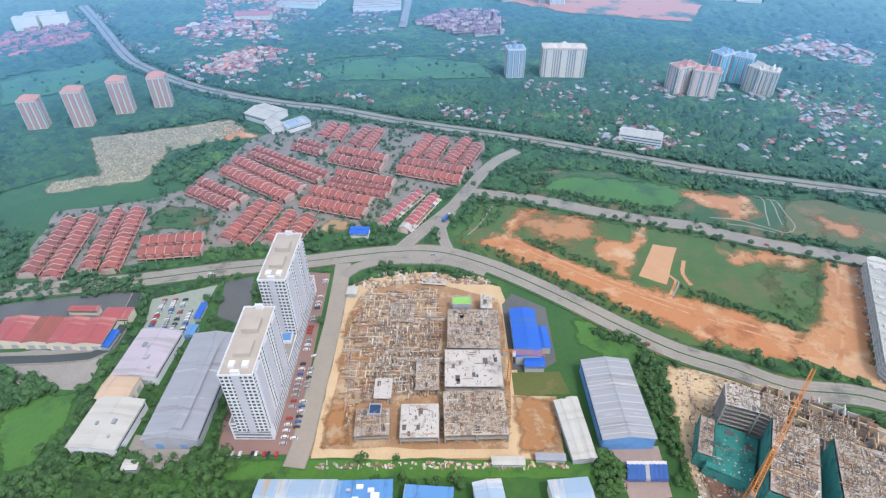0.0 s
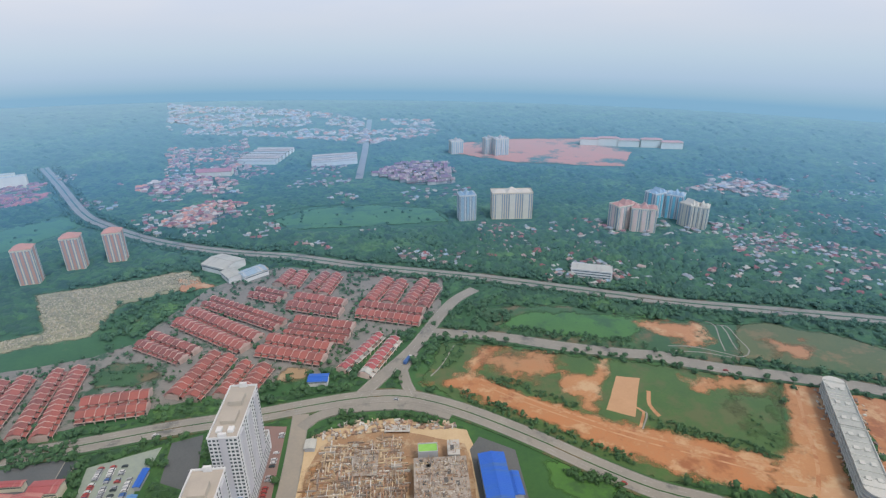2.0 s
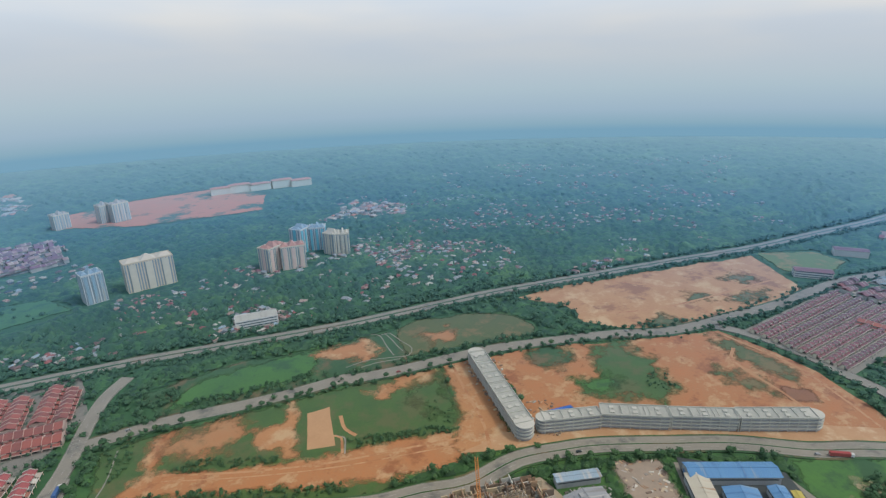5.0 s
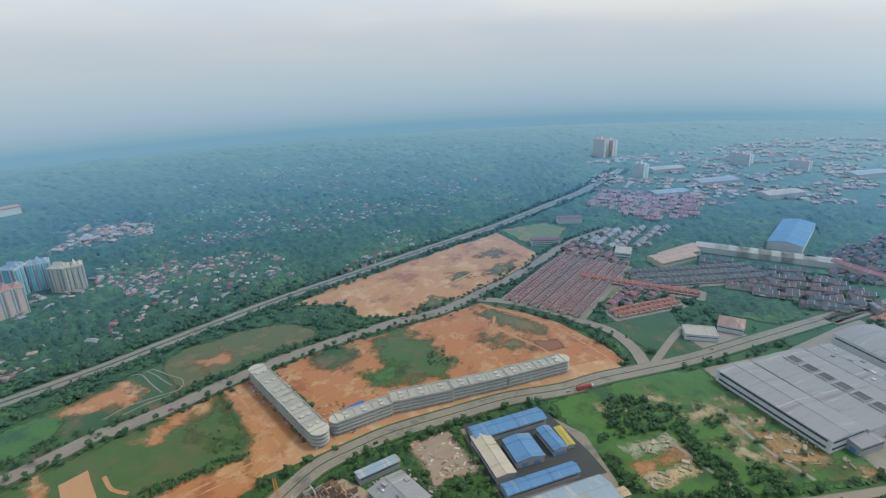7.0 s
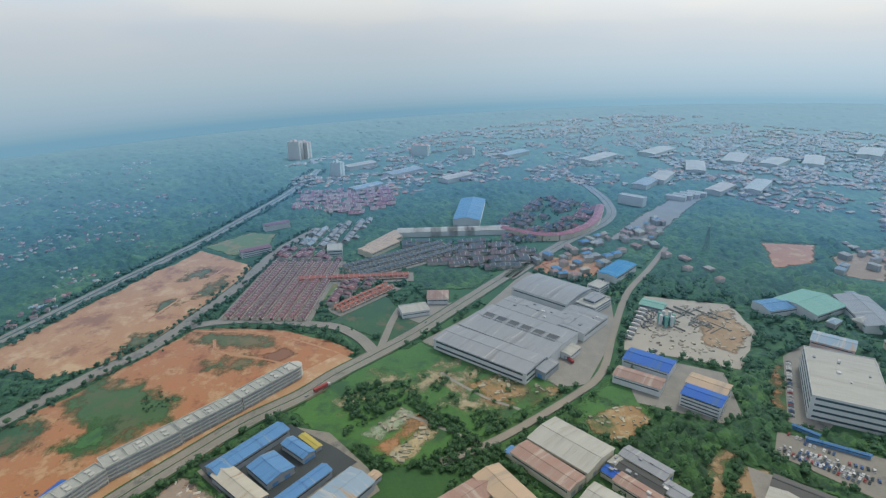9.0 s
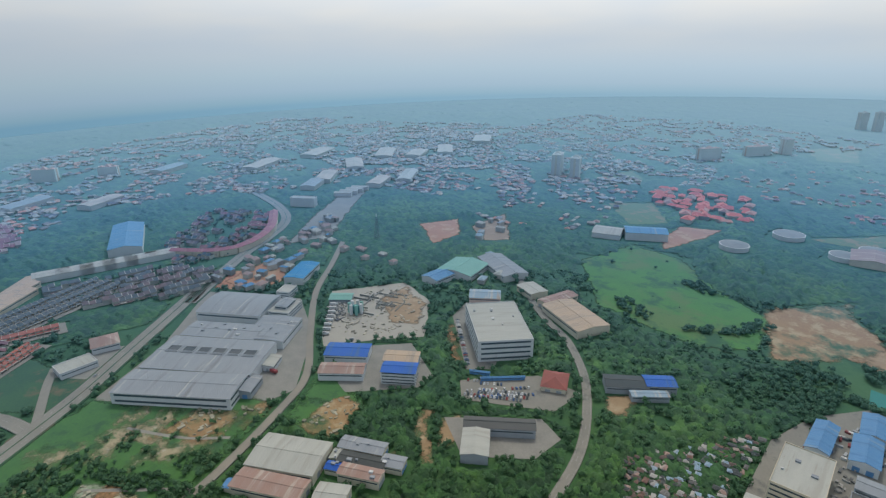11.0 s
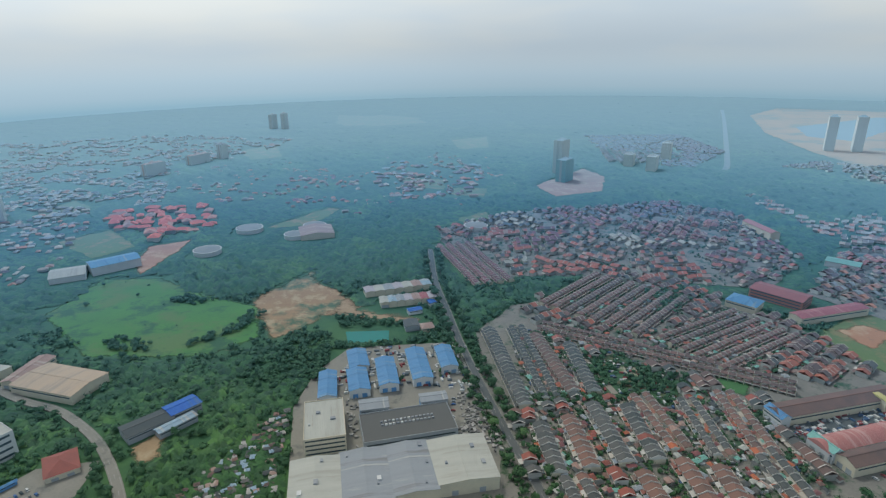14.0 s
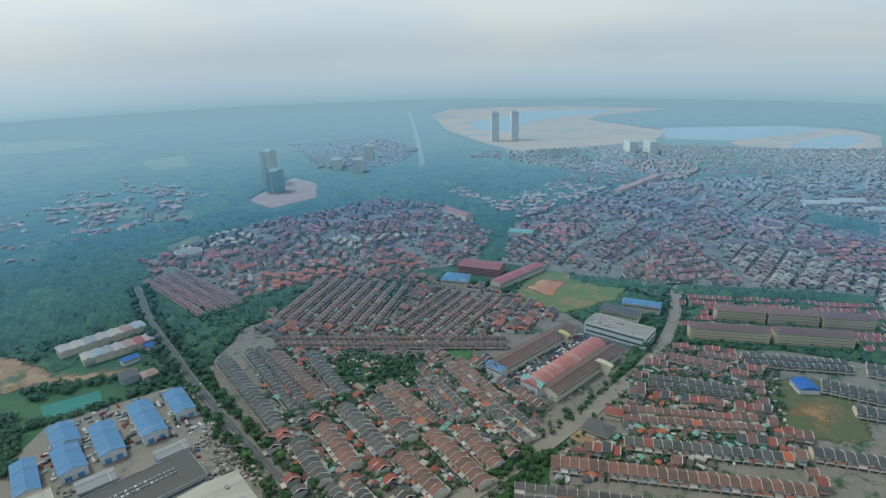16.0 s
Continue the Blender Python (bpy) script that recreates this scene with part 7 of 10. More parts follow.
hall("market_hall", (-337.6, -349, 111.8, 18, -166.5), 8, MARKET_RED, WHITE_WALL, "long red barrel-roofed market hall", kind="arch", rise=4, category="market")
hall("shop_row", (-342.6, -330.2, 106, 15.2, -167), 9, ROOF_BROWN, CREAM_WALL, "brown-tiled shop row beside the market", category="shops", rise=3)
hall("shop_row", (-332, -389.3, 119, 18.5, -168), 9, ROOF_BROWN, CREAM_WALL, "brown-tiled shop row across the car park", category="shops", rise=3)
hall("supermarket", (-431, -369, 66, 28, 110.9), 12, ROOF_PURLIN, WHITE_WALL, "cream supermarket with a flat roof", kind="flat", floors=2, category="supermarket", vents=8)
hall("supermarket", (-467, -400, 42, 21, 119.3), 9, ROOF_DARK, CREAM_WALL, "store with a slate-grey metal roof", category="supermarket", rise=1.5)
hall("supermarket", (-502.4, -400.8, 42, 16, 126), 9, ROOF_BLUE, CREAM_WALL, "store with a blue metal roof", category="supermarket")
hall("school", (-420.1, -608, 58.5, 31.3, 128.3), 11, ROOF_RED, ROOF_ORANGE, "terracotta school block with galleries", floors=3, category="school")
hall("school", (-445.7, -558.7, 93.5, 16.6, -166.4), 9, ROOF_CRIMSON, CREAM_WALL, "school wing with a red roof", category="school")
hall("hall_building", (-367.5, -590.7, 33.1, 27, 131.9), 9, ROOF_BLUE, CREAM_WALL, "school hall with a blue roof", category="school", kind="hip")
hall("community_hall", (-291.3, -261.4, 21.5, 15.9, 111.7), 6, ROOF_DARK, CREAM_WALL, "low community hall with a grey hipped roof", kind="hip", category="hall")
hall("clinic", (-318.4, -270.3, 12.8, 10.1, 124), 6, ROOF_RED, CREAM_WALL, "white corner building with red roof", kind="hip", category="building")
for X, Y, L in ((-519.6, -304.4, 76), (-579.3, -251.9, 72), (-571, -325, 50), (-609, -289, 50), (-647, -252, 50)):
    hall("flats", (X, Y, L, 15, 137.5), 13, ROOF_BROWN, YELLOW_WALL, "cream walk-up flats with brown hipped roofs", floors=4, category="flats", kind="hip", rise=3)
hall("pavilion", (-488.1, -210, 17.5, 17, 53.8), 5, ROOF_VIVID, WHITE_WALL, "vivid blue roofed court", category="pavilion", kind="arch", rise=2.5)
hall("white_school", (213.2, 560.9, 44.7, 17.9, -19.8), 9, ROOF_CREAM, WHITE_WALL, "white school with long galleries", kind="flat", floors=3, category="school")
hall("villa", (-71.2, 388, 15.5, 9.9, -2.4), 5, ROOF_VIVID, WHITE_WALL, "white house with a bright blue roof", category="house")
hall("depot", (558.5, -23.9, 30.7, 20.4, -79), 6, ROOF_CREAM, WHITE_WALL, "flat white petrol station canopy", kind="flat", category="canopy")
hall("temple", (587.8, -52.8, 23.7, 23.5, -95.5), 7, ROOF_RUST, WHITE_WALL, "white walled compound with red roofs", kind="hip", category="building")

# ---- terraces ----
LR = "terrace of red-tiled two-storey houses with dull red party walls"
for q in ((-322.2, 369, 74.1, 13.9, 94), (-305.3, 369.6, 83.9, 14.4, 97.2), (-283.2, 379.2, 82.2, 11.8, 98.1), (-266.4, 379.7, 86.7, 13.1, 99.5), (-220.3, 361.7, 49.3, 13.7, 6.3), (-224.4, 377.6, 48.8, 15.9, 6.6),
          (-214.8, 442.9, 57.1, 12.7, -31.5), (-209, 456.4, 59.7, 11.6, -32.7), (-179.9, 468.4, 94.1, 14.7, -36), (-172.8, 486.2, 97, 15.2, -36.9), (-158.8, 507.2, 100.7, 19.5, -34), (-173.7, 405.2, 60.2, 14.3, 74), (-159.3, 400.5, 57.9, 13.1, 75.1)):
    terrace((*q[:3], q[3] * 1.2, q[4]), ROOF_RED, LR, wall=RED_WALL)
for q in ((-140.1, 395.4, 44.6, 11.8, 76.3), (-123.7, 389.8, 41.4, 16.9, 74), (-99.5, 426.8, 62.9, 16.4, -19.1), (-94.8, 444.5, 61.5, 15.6, -21.2), (-80.7, 459.8, 61.5, 17.6, -18.5), (-76.1, 477.7, 58.9, 15.8, -19.1), (-88.9, 508.3, 58.3, 16, -21.6), (-85.5, 526.5, 56, 16.1, -23.5),
          (-141.9, 543.6, 36.3, 20.2, -26.5), (-14.7, 484.2, 65.7, 15.7, -20), (-11.7, 500.6, 66.3, 14.2, -19.2), (-25.2, 541, 52.5, 13.8, 67.9), (-8.2, 535.3, 49, 14, 71.8), (14.1, 531.9, 56.4, 14.2, 67.5), (27, 522.5, 47.7, 11.5, 69.9),
          (-130.2, 582.4, 31.8, 13.5, 72.5), (-115.4, 576.6, 35.1, 12.1, 78.9), (-92.8, 567.4, 41.2, 13.7, 69.5), (-78.4, 560.5, 45.2, 12.2, 76.3)):
    terrace((*q[:3], q[3] * 1.2, q[4]), ROOF_RED, LR, wall=RED_WALL)
for q in ((-37.8, 424.9, 59.2, 13, 58.9), (-21.2, 416.7, 59, 14, 64.3)):
    terrace(q, ROOF_CRIMSON, "row of pinkish white shophouses with red metal roofs", wall=PINK_WALL, group="shophouse rows")
LB, LD = "terrace of brown-tiled two-storey houses", "terrace of dark grey-tiled two-storey houses"
for k, q in enumerate(((-71.3, -471.4, 140.6, 20.8, 96.5), (-98.6, -477.7, 134.4, 21.8, 94.2), (-116.9, -472.5, 107.8, 17.7, 97.6), (-141, -460.9, 86.2, 17.2, 90.9), (-87.4, -347.5, 56.6, 17.5, 92.2), (-111.7, -353.8, 59.8, 17.8, 92.5), (-137.1, -364.6, 73.4, 19.7, 93.5), (-101.2, -290.9, 50.5, 26, 98.5), (-149.2, -292.7, 50.4, 16.9, 96.2), (-162.7, -363.5, 66.7, 18.7, 90.1))):
    terrace(q, (ROOF_DARK, ROOF_DARK, ROOF_BROWN)[k % 3], LD)
for k, q in enumerate(((-180.8, -294.2, 69.4, 18.2, 92.4), (-182.1, -376.6, 72.5, 23, 94.7), (-214.4, -368.1, 72.3, 22.1, 87.1), (-249.3, -372.2, 83.4, 23.7, 85.4), (-201.4, -295, 51.9, 18.2, 87.7), (-243.5, -310, 56.7, 24.9, 89.2), (-159.9, -236.2, 35, 18.7, 99.3), (-446.9, -286, 49.9, 18.7, 121.2), (-407.4, -260.1, 78, 23.5, 131.2), (-363, -232.7, 104.8, 26.8, 139.9), (-299, -195.4, 171.4, 17.9, 137.7), (-233.3, -208.4, 103.8, 22.4, 137.9), (-310.5, -143.3, 88.5, 19.4, 138.8))):
    terrace(q, (ROOF_BROWN, ROOF_BROWN, ROOF_DARK)[k % 3], LB)
for k, q in enumerate(((-340.3, -202.2, 115.6, 15.8, 137.8), (-521.2, -236.5, 90.9, 24.6, 137.9), (-512.6, -183.3, 45.2, 22.8, 119.5), (-492.9, -158.2, 26.8, 19.3, 128), (-417.7, -142.4, 46.5, 18.8, 131.8), (-570.7, -183.7, 27.1, 25.1, 118.3))):
    terrace(q, (ROOF_DARK,)[k % 1], LD)
estate((-308.5, -513.1, 127.4, 83.7, -150.9), 6, ROOF_BROWN, LB, ground=False)
estate((-220.1, -483.5, 238.6, 28.1, 146.6), 2, ROOF_BROWN, LB, ground=False)
estate((-220, -609.4, 130.6, 132.4, -135.3), 8, ROOF_BROWN, LB, ground=False)
estate((-62.8, -754.4, 166.9, 61, 105.9), 4, ROOF_PURPLE, "terrace of maroon-tiled houses", ground=False)
estate((642.8, 123.8, 169, 94, -9.4), 8, ROOF_PURPLE, "terrace of maroon-tiled houses")
estate((601.4, 31.5, 82, 19.9, -46.5), 2, ROOF_ORANGE, "terrace of orange-tiled houses")
estate((661.9, 45.3, 136.4, 19.5, -91.9), 1, ROOF_ORANGE, "terrace of orange-tiled houses")
estate((720.1, -17.1, 157.3, 56, -60.3), 3, ROOF_DARK, LD)

# ---- districts too large to count ----
WOODED = [[(-977.6, -1392.3), (-1035.1, -1201.8), (-1007.3, -1039.3), (-766.5, -942.1), (-671.7, -915.9), (-683.6, -1111.4), (-561.6, -1163.1), (-536.6, -1302.9), (-399.7, -1244.9), (-455.7, -1408.2), (-674.6, -1391.0), (-843.8, -1433.1)],
          [(-1111.6, -533.8), (-1121.3, -417.9), (-1016.0, -373.4), (-1008.0, -488.8)],
          [(-516.9, -545.1), (-585.1, -448.7), (-779.4, -273.7), (-733.6, -254.4), (-558.9, -410.3), (-494.3, -509.7)],
          [(739.7, -377.9), (927.5, -560.6), (850.9, -597.5), (818.3, -815.1), (693.3, -702.5), (718.0, -529.5), (620.2, -457.0), (646.0, -411.2)]]  # woods and tree belts within the town
NO_BUILD += WOODED
NO_BUILD += [[(-134.7, -465.1), (-186, -491.4), (-228.4, -433.4), (-205, -399.6), (-138, -410.4)], [(-259.5, -443.8), (-293.8, -434.4), (-273.2, -412.6), (-250.8, -423)], [(-474.2, -246.7), (-517.5, -224.6), (-528.1, -189.5), (-458.1, -138.3), (-426.8, -154.4), (-413.7, -186.7)], [(-419, -536.3), (-483.8, -574.9), (-533, -573.2), (-546.6, -467.2), (-464, -436.3), (-415.6, -454.4)], [(-271.9, -377), (-412.6, -428.2), (-423.3, -342.7), (-289.1, -308.8)]]
KAMP = [ROOF_RUST, ROOF_GREY, ROOF_BROWN, ROOF_PALE_BLUE, ROOF_BROWN, ROOF_CREAM, ROOF_DARK, ROOF_RED, ROOF_RUST, ROOF_GREY]
terrace_field("town_houses", [(854.7, 119), (912.4, 27.8), (803.8, 51), (756.5, 137.2)], -12.3, [ROOF_GREY, ROOF_PALE_BLUE, ROOF_GREY], "new terraces with blue-grey roofs", seed=45, greenery=0.1)
scatter_houses("village_houses", [(-153.4, 689.3), (-51.8, 722.5), (74.3, 751.2), (178.8, 714.6), (280.6, 674.7), (424.1, 666.1), (567.6, 642.7), (436.9, 464.7), (313.5, 514.9), (144, 553.1), (60.9, 600), (-47.5, 645.1)], 1500, KAMP, "scattered village houses with mixed tin and tiled roofs", seed=2, tall=(2.6, 4.4), size=(3.5, 8), cluster=0.1)
scatter_houses("village_houses", [(318.8, 700.1), (367.4, 577.2), (508.7, 419.7), (717.9, 349.7), (899, 284.5), (1078, 249.1), (1194, 379.7), (936.1, 657.3), (691.9, 857.8), (571.9, 989.8)], 3000, KAMP, "village houses among trees beyond the highway", seed=3, tall=(2.4, 4.2), size=(3.5, 8), cluster=0.1)
scatter_houses("village_houses", [(-627.7, 1067), (-292.7, 1095), (103.4, 1079), (120.7, 865.7), (-139.1, 794.4), (-356.6, 777.9), (-499.2, 888.8)], 1200, KAMP, "far suburb of red and white roofs", seed=4, tall=(2.4, 4.2), low=True, size=(4, 9), cluster=0.1)
scatter_houses("town_roofs", [(1188, 273.9), (1442, -27.3), (1827, -594.2), (1842, -1193), (1539, -1479), (988.4, -978.1), (1051, -582.2), (1078, -416.4), (1153, -258.5), (1051, -16.7)], 5200, [ROOF_PALE, ROOF_PALE, ROOF_FADED, ROOF_GREY, ROOF_CREAM, ROOF_BROWN, ROOF_PALE], "far industrial town of pale and rusty roofs", low=True, size=(5, 15), tall=(3, 5), seed=5, cluster=-0.12)
terrace_field("town_houses", [(850.7, -174.3), (1008, -292.1), (919.7, -368.8), (828.5, -325.3), (759.3, -240.2), (745.1, -169.7)], -58, [ROOF_BROWN, ROOF_DARK, ROOF_RED], "crowded terraces far off", seed=6, bend=16, ridges=False, blocks=5, turns=(0, 90))
terrace_field("town_houses", [(792.3, -9.7), (771, -158.5), (705.5, -208.5), (662.2, -151.7), (695.8, -52.1)], -89, [ROOF_BROWN, ROOF_DARK], "dark-roofed terraces far off", seed=7)
terrace_field("town_houses", [(-17.6, -924.2), (-182.8, -1029), (-483, -1079), (-565.3, -980.8), (-533.1, -737.4), (-426.2, -639.5), (-300.8, -674.8), (-147.1, -701.6), (-50.2, -685.3)], -80.7, [ROOF_BROWN, ROOF_PURPLE, ROOF_ORANGE, ROOF_BROWN, ROOF_RED, ROOF_RUST, ROOF_DARK, ROOF_ORANGE, ROOF_CREAM], "dense brown and orange roofed suburb", seed=8, bend=16, ridges=False, gap=0.2, blocks=22, turns=(0, 90, 30, -40))
terrace_field("town_houses", [(-462.1, -622.1), (-615.6, -770.8), (-994.8, -875.7), (-1380, -739.4), (-1620, -614.7), (-741.5, -245), (-679.9, -333.5), (-548.5, -421), (-516.6, -524.5)], 179.4, [ROOF_BROWN, ROOF_PURPLE, ROOF_BROWN, ROOF_RED, ROOF_RUST, ROOF_RUST, ROOF_FADED, ROOF_ORANGE, ROOF_CREAM, ROOF_GREY], "dense brown-roofed suburb reaching far away", seed=9, bend=16, ridges=False, gap=0.2, blocks=26, turns=(0, 90, 20, -25, 60))
scatter_houses("town_houses", [(-574.4, -2043), (-912.9, -2033), (-888.9, -1702), (-696.1, -1435), (-511.2, -1536)], 160, [ROOF_BROWN, ROOF_GREY, ROOF_RED], "distant suburb", seed=10)
scatter_houses("town_roofs", [(1582, -880.2), (1634, -1243), (1293, -1640), (709.9, -1600), (539.2, -1150), (759.2, -945.2), (676.4, -715.4), (998.1, -623.3)], 4600, [ROOF_PALE, ROOF_PALE, ROOF_FADED, ROOF_GREY, ROOF_CREAM, ROOF_BROWN, ROOF_PALE], "pale factory roofs far off", size=(5, 15), tall=(3, 5), low=True, seed=11, cluster=-0.12)
scatter_houses("squatter_huts", [(172.2, -308.6), (150.2, -354.9), (129.2, -407), (115.5, -412.6), (111.6, -340.4), (101.5, -287.8), (130.6, -269.3), (155.7, -277)], 240, [SCRAP, ROOF_RUST, ROOF_DARK, ROOF_BROWN, SCRAP, ROOF_BROWN, ROOF_DARK, ROOF_PALE_BLUE], "cluster of patched tin huts", low=True, size=(2.4, 5.0), tall=(2.2, 3.2), seed=12)
scatter_houses("school_roofs", [(619, -1057), (436.4, -1101), (367.5, -955.8), (431.1, -869), (535.8, -933.5)], 70, [ROOF_CAMPUS, ROOF_CAMPUS, ROOF_FADED, ROOF_CAMPUS], "campus of orange-roofed buildings", size=(12, 26), tall=(6, 10), seed=13)

scatter_houses("town_roofs", [(1355, 268.3), (1874, -225.3), (2172, -929.8), (2042, -1205), (1835, -888.1), (1694, -376), (1458, -27.7)], 1400, [ROOF_PALE, ROOF_PALE, ROOF_FADED, ROOF_GREY, ROOF_CREAM, ROOF_BROWN, ROOF_PALE], "hazy far edge of the industrial town", seed=41, size=(7, 18), tall=(3, 5), low=True, cluster=-0.12)
scatter_houses("town_roofs", [(1420, -1450), (1503, -1989), (986.5, -2227), (468.5, -2082), (515.1, -1676), (701.2, -1581), (1267, -1606)], 1100, [ROOF_PALE, ROOF_PALE, ROOF_FADED, ROOF_GREY, ROOF_CREAM, ROOF_BROWN, ROOF_PALE], "hazy far streets of pale roofs", seed=42, size=(7, 18), tall=(3, 5), low=True, cluster=-0.12)
scatter_houses("town_roofs", [(885.4, -951.8), (723, -1016), (591.2, -985.3), (515.4, -713.5), (613.2, -643.9), (734.1, -625.7), (802.6, -740.6)], 300, [ROOF_PALE, ROOF_PALE, ROOF_FADED, ROOF_GREY, ROOF_CREAM, ROOF_BROWN, ROOF_PALE], "houses and workshops among trees", seed=43, size=(6, 14), tall=(3, 5), low=True, cluster=-0.12)
scatter_houses("village_houses", [(680.4, 1015), (1059, 962.8), (1527, 602.2), (980.8, 366.6), (708.1, 522.4), (533.6, 713.6)], 1700, KAMP, "village roofs scattered through dark woods", seed=44, tall=(2.4, 4.4), size=(4, 9), cluster=0.1)
scatter_houses("village_houses", [(145.9, 712.1), (216.6, 739.9), (342, 742.4), (498.9, 666.9), (601.4, 534.2), (539.7, 448.5), (382.8, 510.4), (271.4, 508.7), (198.7, 531.2), (143.8, 601.4)], 500, [ROOF_RED, ROOF_GREY, ROOF_CREAM, ROOF_RUST], "village of tin and tiled roofs near the highway", seed=45, tall=(2.6, 4.6), size=(4, 9), cluster=-0.1)
scatter_houses("village_houses", [(-402.1, 829.4), (-306.5, 853), (-172.6, 795.6), (-155.6, 701.3), (-261.2, 704.8), (-353.8, 750.3)], 200, [ROOF_RED, ROOF_CREAM, ROOF_GREY], "small houses in the woods by the expressway", seed=46, tall=(3.5, 5.5), size=(4, 8), cluster=-0.1)
scatter_houses("village_houses", [(668.4, -1506), (377.7, -1619), (-10, -1306), (3.5, -1040), (197.9, -1116), (446.3, -1125)], 420, [ROOF_PALE, ROOF_RED, ROOF_FADED], "pale houses scattered through hazy woods", seed=47, tall=(3, 5), size=(5, 12), cluster=0.12)
scatter_houses("village_houses", [(192.8, -1801), (-180.7, -1652), (-220.7, -1282), (-60.6, -1046), (43.4, -1229)], 260, [ROOF_PALE, ROOF_RED, ROOF_FADED], "pale and red roofs in a wooded suburb", seed=48, tall=(3, 5), size=(5, 12), cluster=0.12)
patch("pavement", [(-17.6, -924.2), (-182.8, -1029), (-483, -1079), (-565.3, -980.8), (-533.1, -737.4), (-426.2, -639.5), (-300.8, -674.8), (-147.1, -701.6), (-50.2, -685.3)], STREET, "streets and gardens of a dense suburb", clear=False, rough_edge=0.01, cat="pavement")
patch("pavement", [(-462.1, -622.1), (-615.6, -770.8), (-994.8, -875.7), (-1380, -739.4), (-1620, -614.7), (-741.5, -245), (-679.9, -333.5), (-548.5, -421), (-516.6, -524.5)], STREET, "streets and gardens of a far suburb", clear=False, rough_edge=0.01, cat="pavement")

terrace_field("district_houses", [(-62.6, -549.1), (-123.1, -549.2), (-163.4, -515.9), (-302.9, -398.7), (-282.4, -307.6), (-199.5, -260), (-132, -219.8), (-77, -262.4), (-71.2, -318.2)], 92.2, [ROOF_DARK, ROOF_BROWN, ROOF_DARK, ROOF_BROWN, ROOF_RED], "crowded brown and grey-tiled terraces", seed=31)
terrace_field("district_houses", [(-381.8, -307.7), (-455.2, -322), (-519.9, -253.9), (-492, -195.2), (-369.1, -130.8), (-190.1, -211.4), (-240.5, -256.9), (-307.9, -249.7)], 132.4, [ROOF_BROWN, ROOF_BROWN, ROOF_DARK, ROOF_RED], "crowded brown-tiled terraces by the green", seed=32)
terrace_field("district_houses", [(-102.6, -597.9), (-229.4, -709.2), (-322.1, -664.5), (-395.5, -540.5), (-416.6, -441.7), (-346.6, -430), (-119.7, -536.3)], -145.3, [ROOF_BROWN, ROOF_DARK, ROOF_BROWN, ROOF_ORANGE], "crowded brown-tiled terraces beside the school", seed=33)
terrace_field("district_houses", [(-584.7, -412.7), (-679.9, -333.5), (-757.1, -251.6), (-613.3, -191.1), (-552.7, -259.8), (-503, -294), (-499.3, -344.9)], 137.9, [ROOF_BROWN, ROOF_RED], "brown-tiled terraces beside the flats", seed=34)
terrace_field("town_houses", [(578, 205.5), (786.1, 153.1), (754.9, 84.5), (653.3, 12.7), (565.5, 69.5)], -11.7, [ROOF_PURPLE, ROOF_PURPLE, ROOF_RED], "maroon-tiled terraces filling the estate", seed=36)
terrace_field("town_houses", [(1105, 192.3), (1119, -7.2), (991.8, -15.1), (930.1, 44.1), (982.4, 164.5)], -86.5, [ROOF_RUST, ROOF_RED], "far rusty-roofed terraces", seed=37)
terrace_field("town_houses", [(-574.4, -2043), (-912.9, -2033), (-893.3, -1670), (-688.2, -1419), (-490.9, -1526)], 175.7, [ROOF_BROWN, ROOF_GREY, ROOF_RED], "distant hazy suburb", seed=38, bend=16, ridges=False, blocks=6, turns=(0, 90))
terrace_field("town_houses", [(-711.5, -1328), (-1048, -1474), (-1535, -1267), (-1761, -960), (-2002, -775.5), (-1620, -614.7), (-1411, -757.2), (-1017, -896), (-626.8, -785.4), (-635.6, -1030)], 177.4, [ROOF_FADED, ROOF_RUST, ROOF_CREAM, ROOF_PALE, ROOF_RED], "distant hazy suburb towards the shore", seed=39, bend=16, ridges=False, gap=0.3, blocks=18, turns=(0, 90, 35, -30))
scatter_houses("campus_roofs", [(646.8, -1247), (405.1, -1422), (133.3, -1310), (117.2, -1014), (423.3, -1135)], 130, [ROOF_PALE, ROOF_FADED, ROOF_RED], "far scattered houses in woods", size=(6, 16), tall=(3.5, 5.5), low=True, seed=23, cluster=0.05)
scatter_houses("campus_roofs", [(149.4, -1443), (-113.1, -1625), (-168.2, -1369), (-100, -1121), (92.8, -1158)], 150, [ROOF_PALE, ROOF_FADED, ROOF_PALE_BLUE, ROOF_RED], "far buildings in woodland", size=(7, 22), tall=(3.5, 5.5), low=True, seed=24, cluster=0.05)
scatter_houses("campus_roofs", [(137.7, -1234), (82.6, -1598), (-166.6, -1579), (-126, -1194), (32, -1119)], 150, [ROOF_PALE, ROOF_FADED, ROOF_PALE_BLUE, ROOF_RED], "school buildings among woods", size=(7, 22), tall=(3.5, 5.5), low=True, seed=25, cluster=0.05)
scatter_houses("town_roofs", [(763.5, -388.9), (700.5, -484.1), (619.2, -464), (671.3, -689.5), (485.1, -520), (447.6, -432.8), (527.3, -409.7), (598.8, -348.1)], 16, [ROOF_CREAM, ROOF_GREY, ROOF_RUST, ROOF_PALE_BLUE], "sheds and yards scattered in woods", size=(7, 16), tall=(7, 9), seed=26)
scatter_houses("town_roofs", [(678.3, -178), (732.7, -257.1), (842.7, -435.5), (757.6, -430.2), (662.1, -295.2), (616.4, -219.3)], 60, [ROOF_GREY, ROOF_RUST, ROOF_CREAM, ROOF_BLUE], "workshops beside the depot yard", size=(6, 15), tall=(6, 9), seed=27)

# ---- scattered small pieces ----


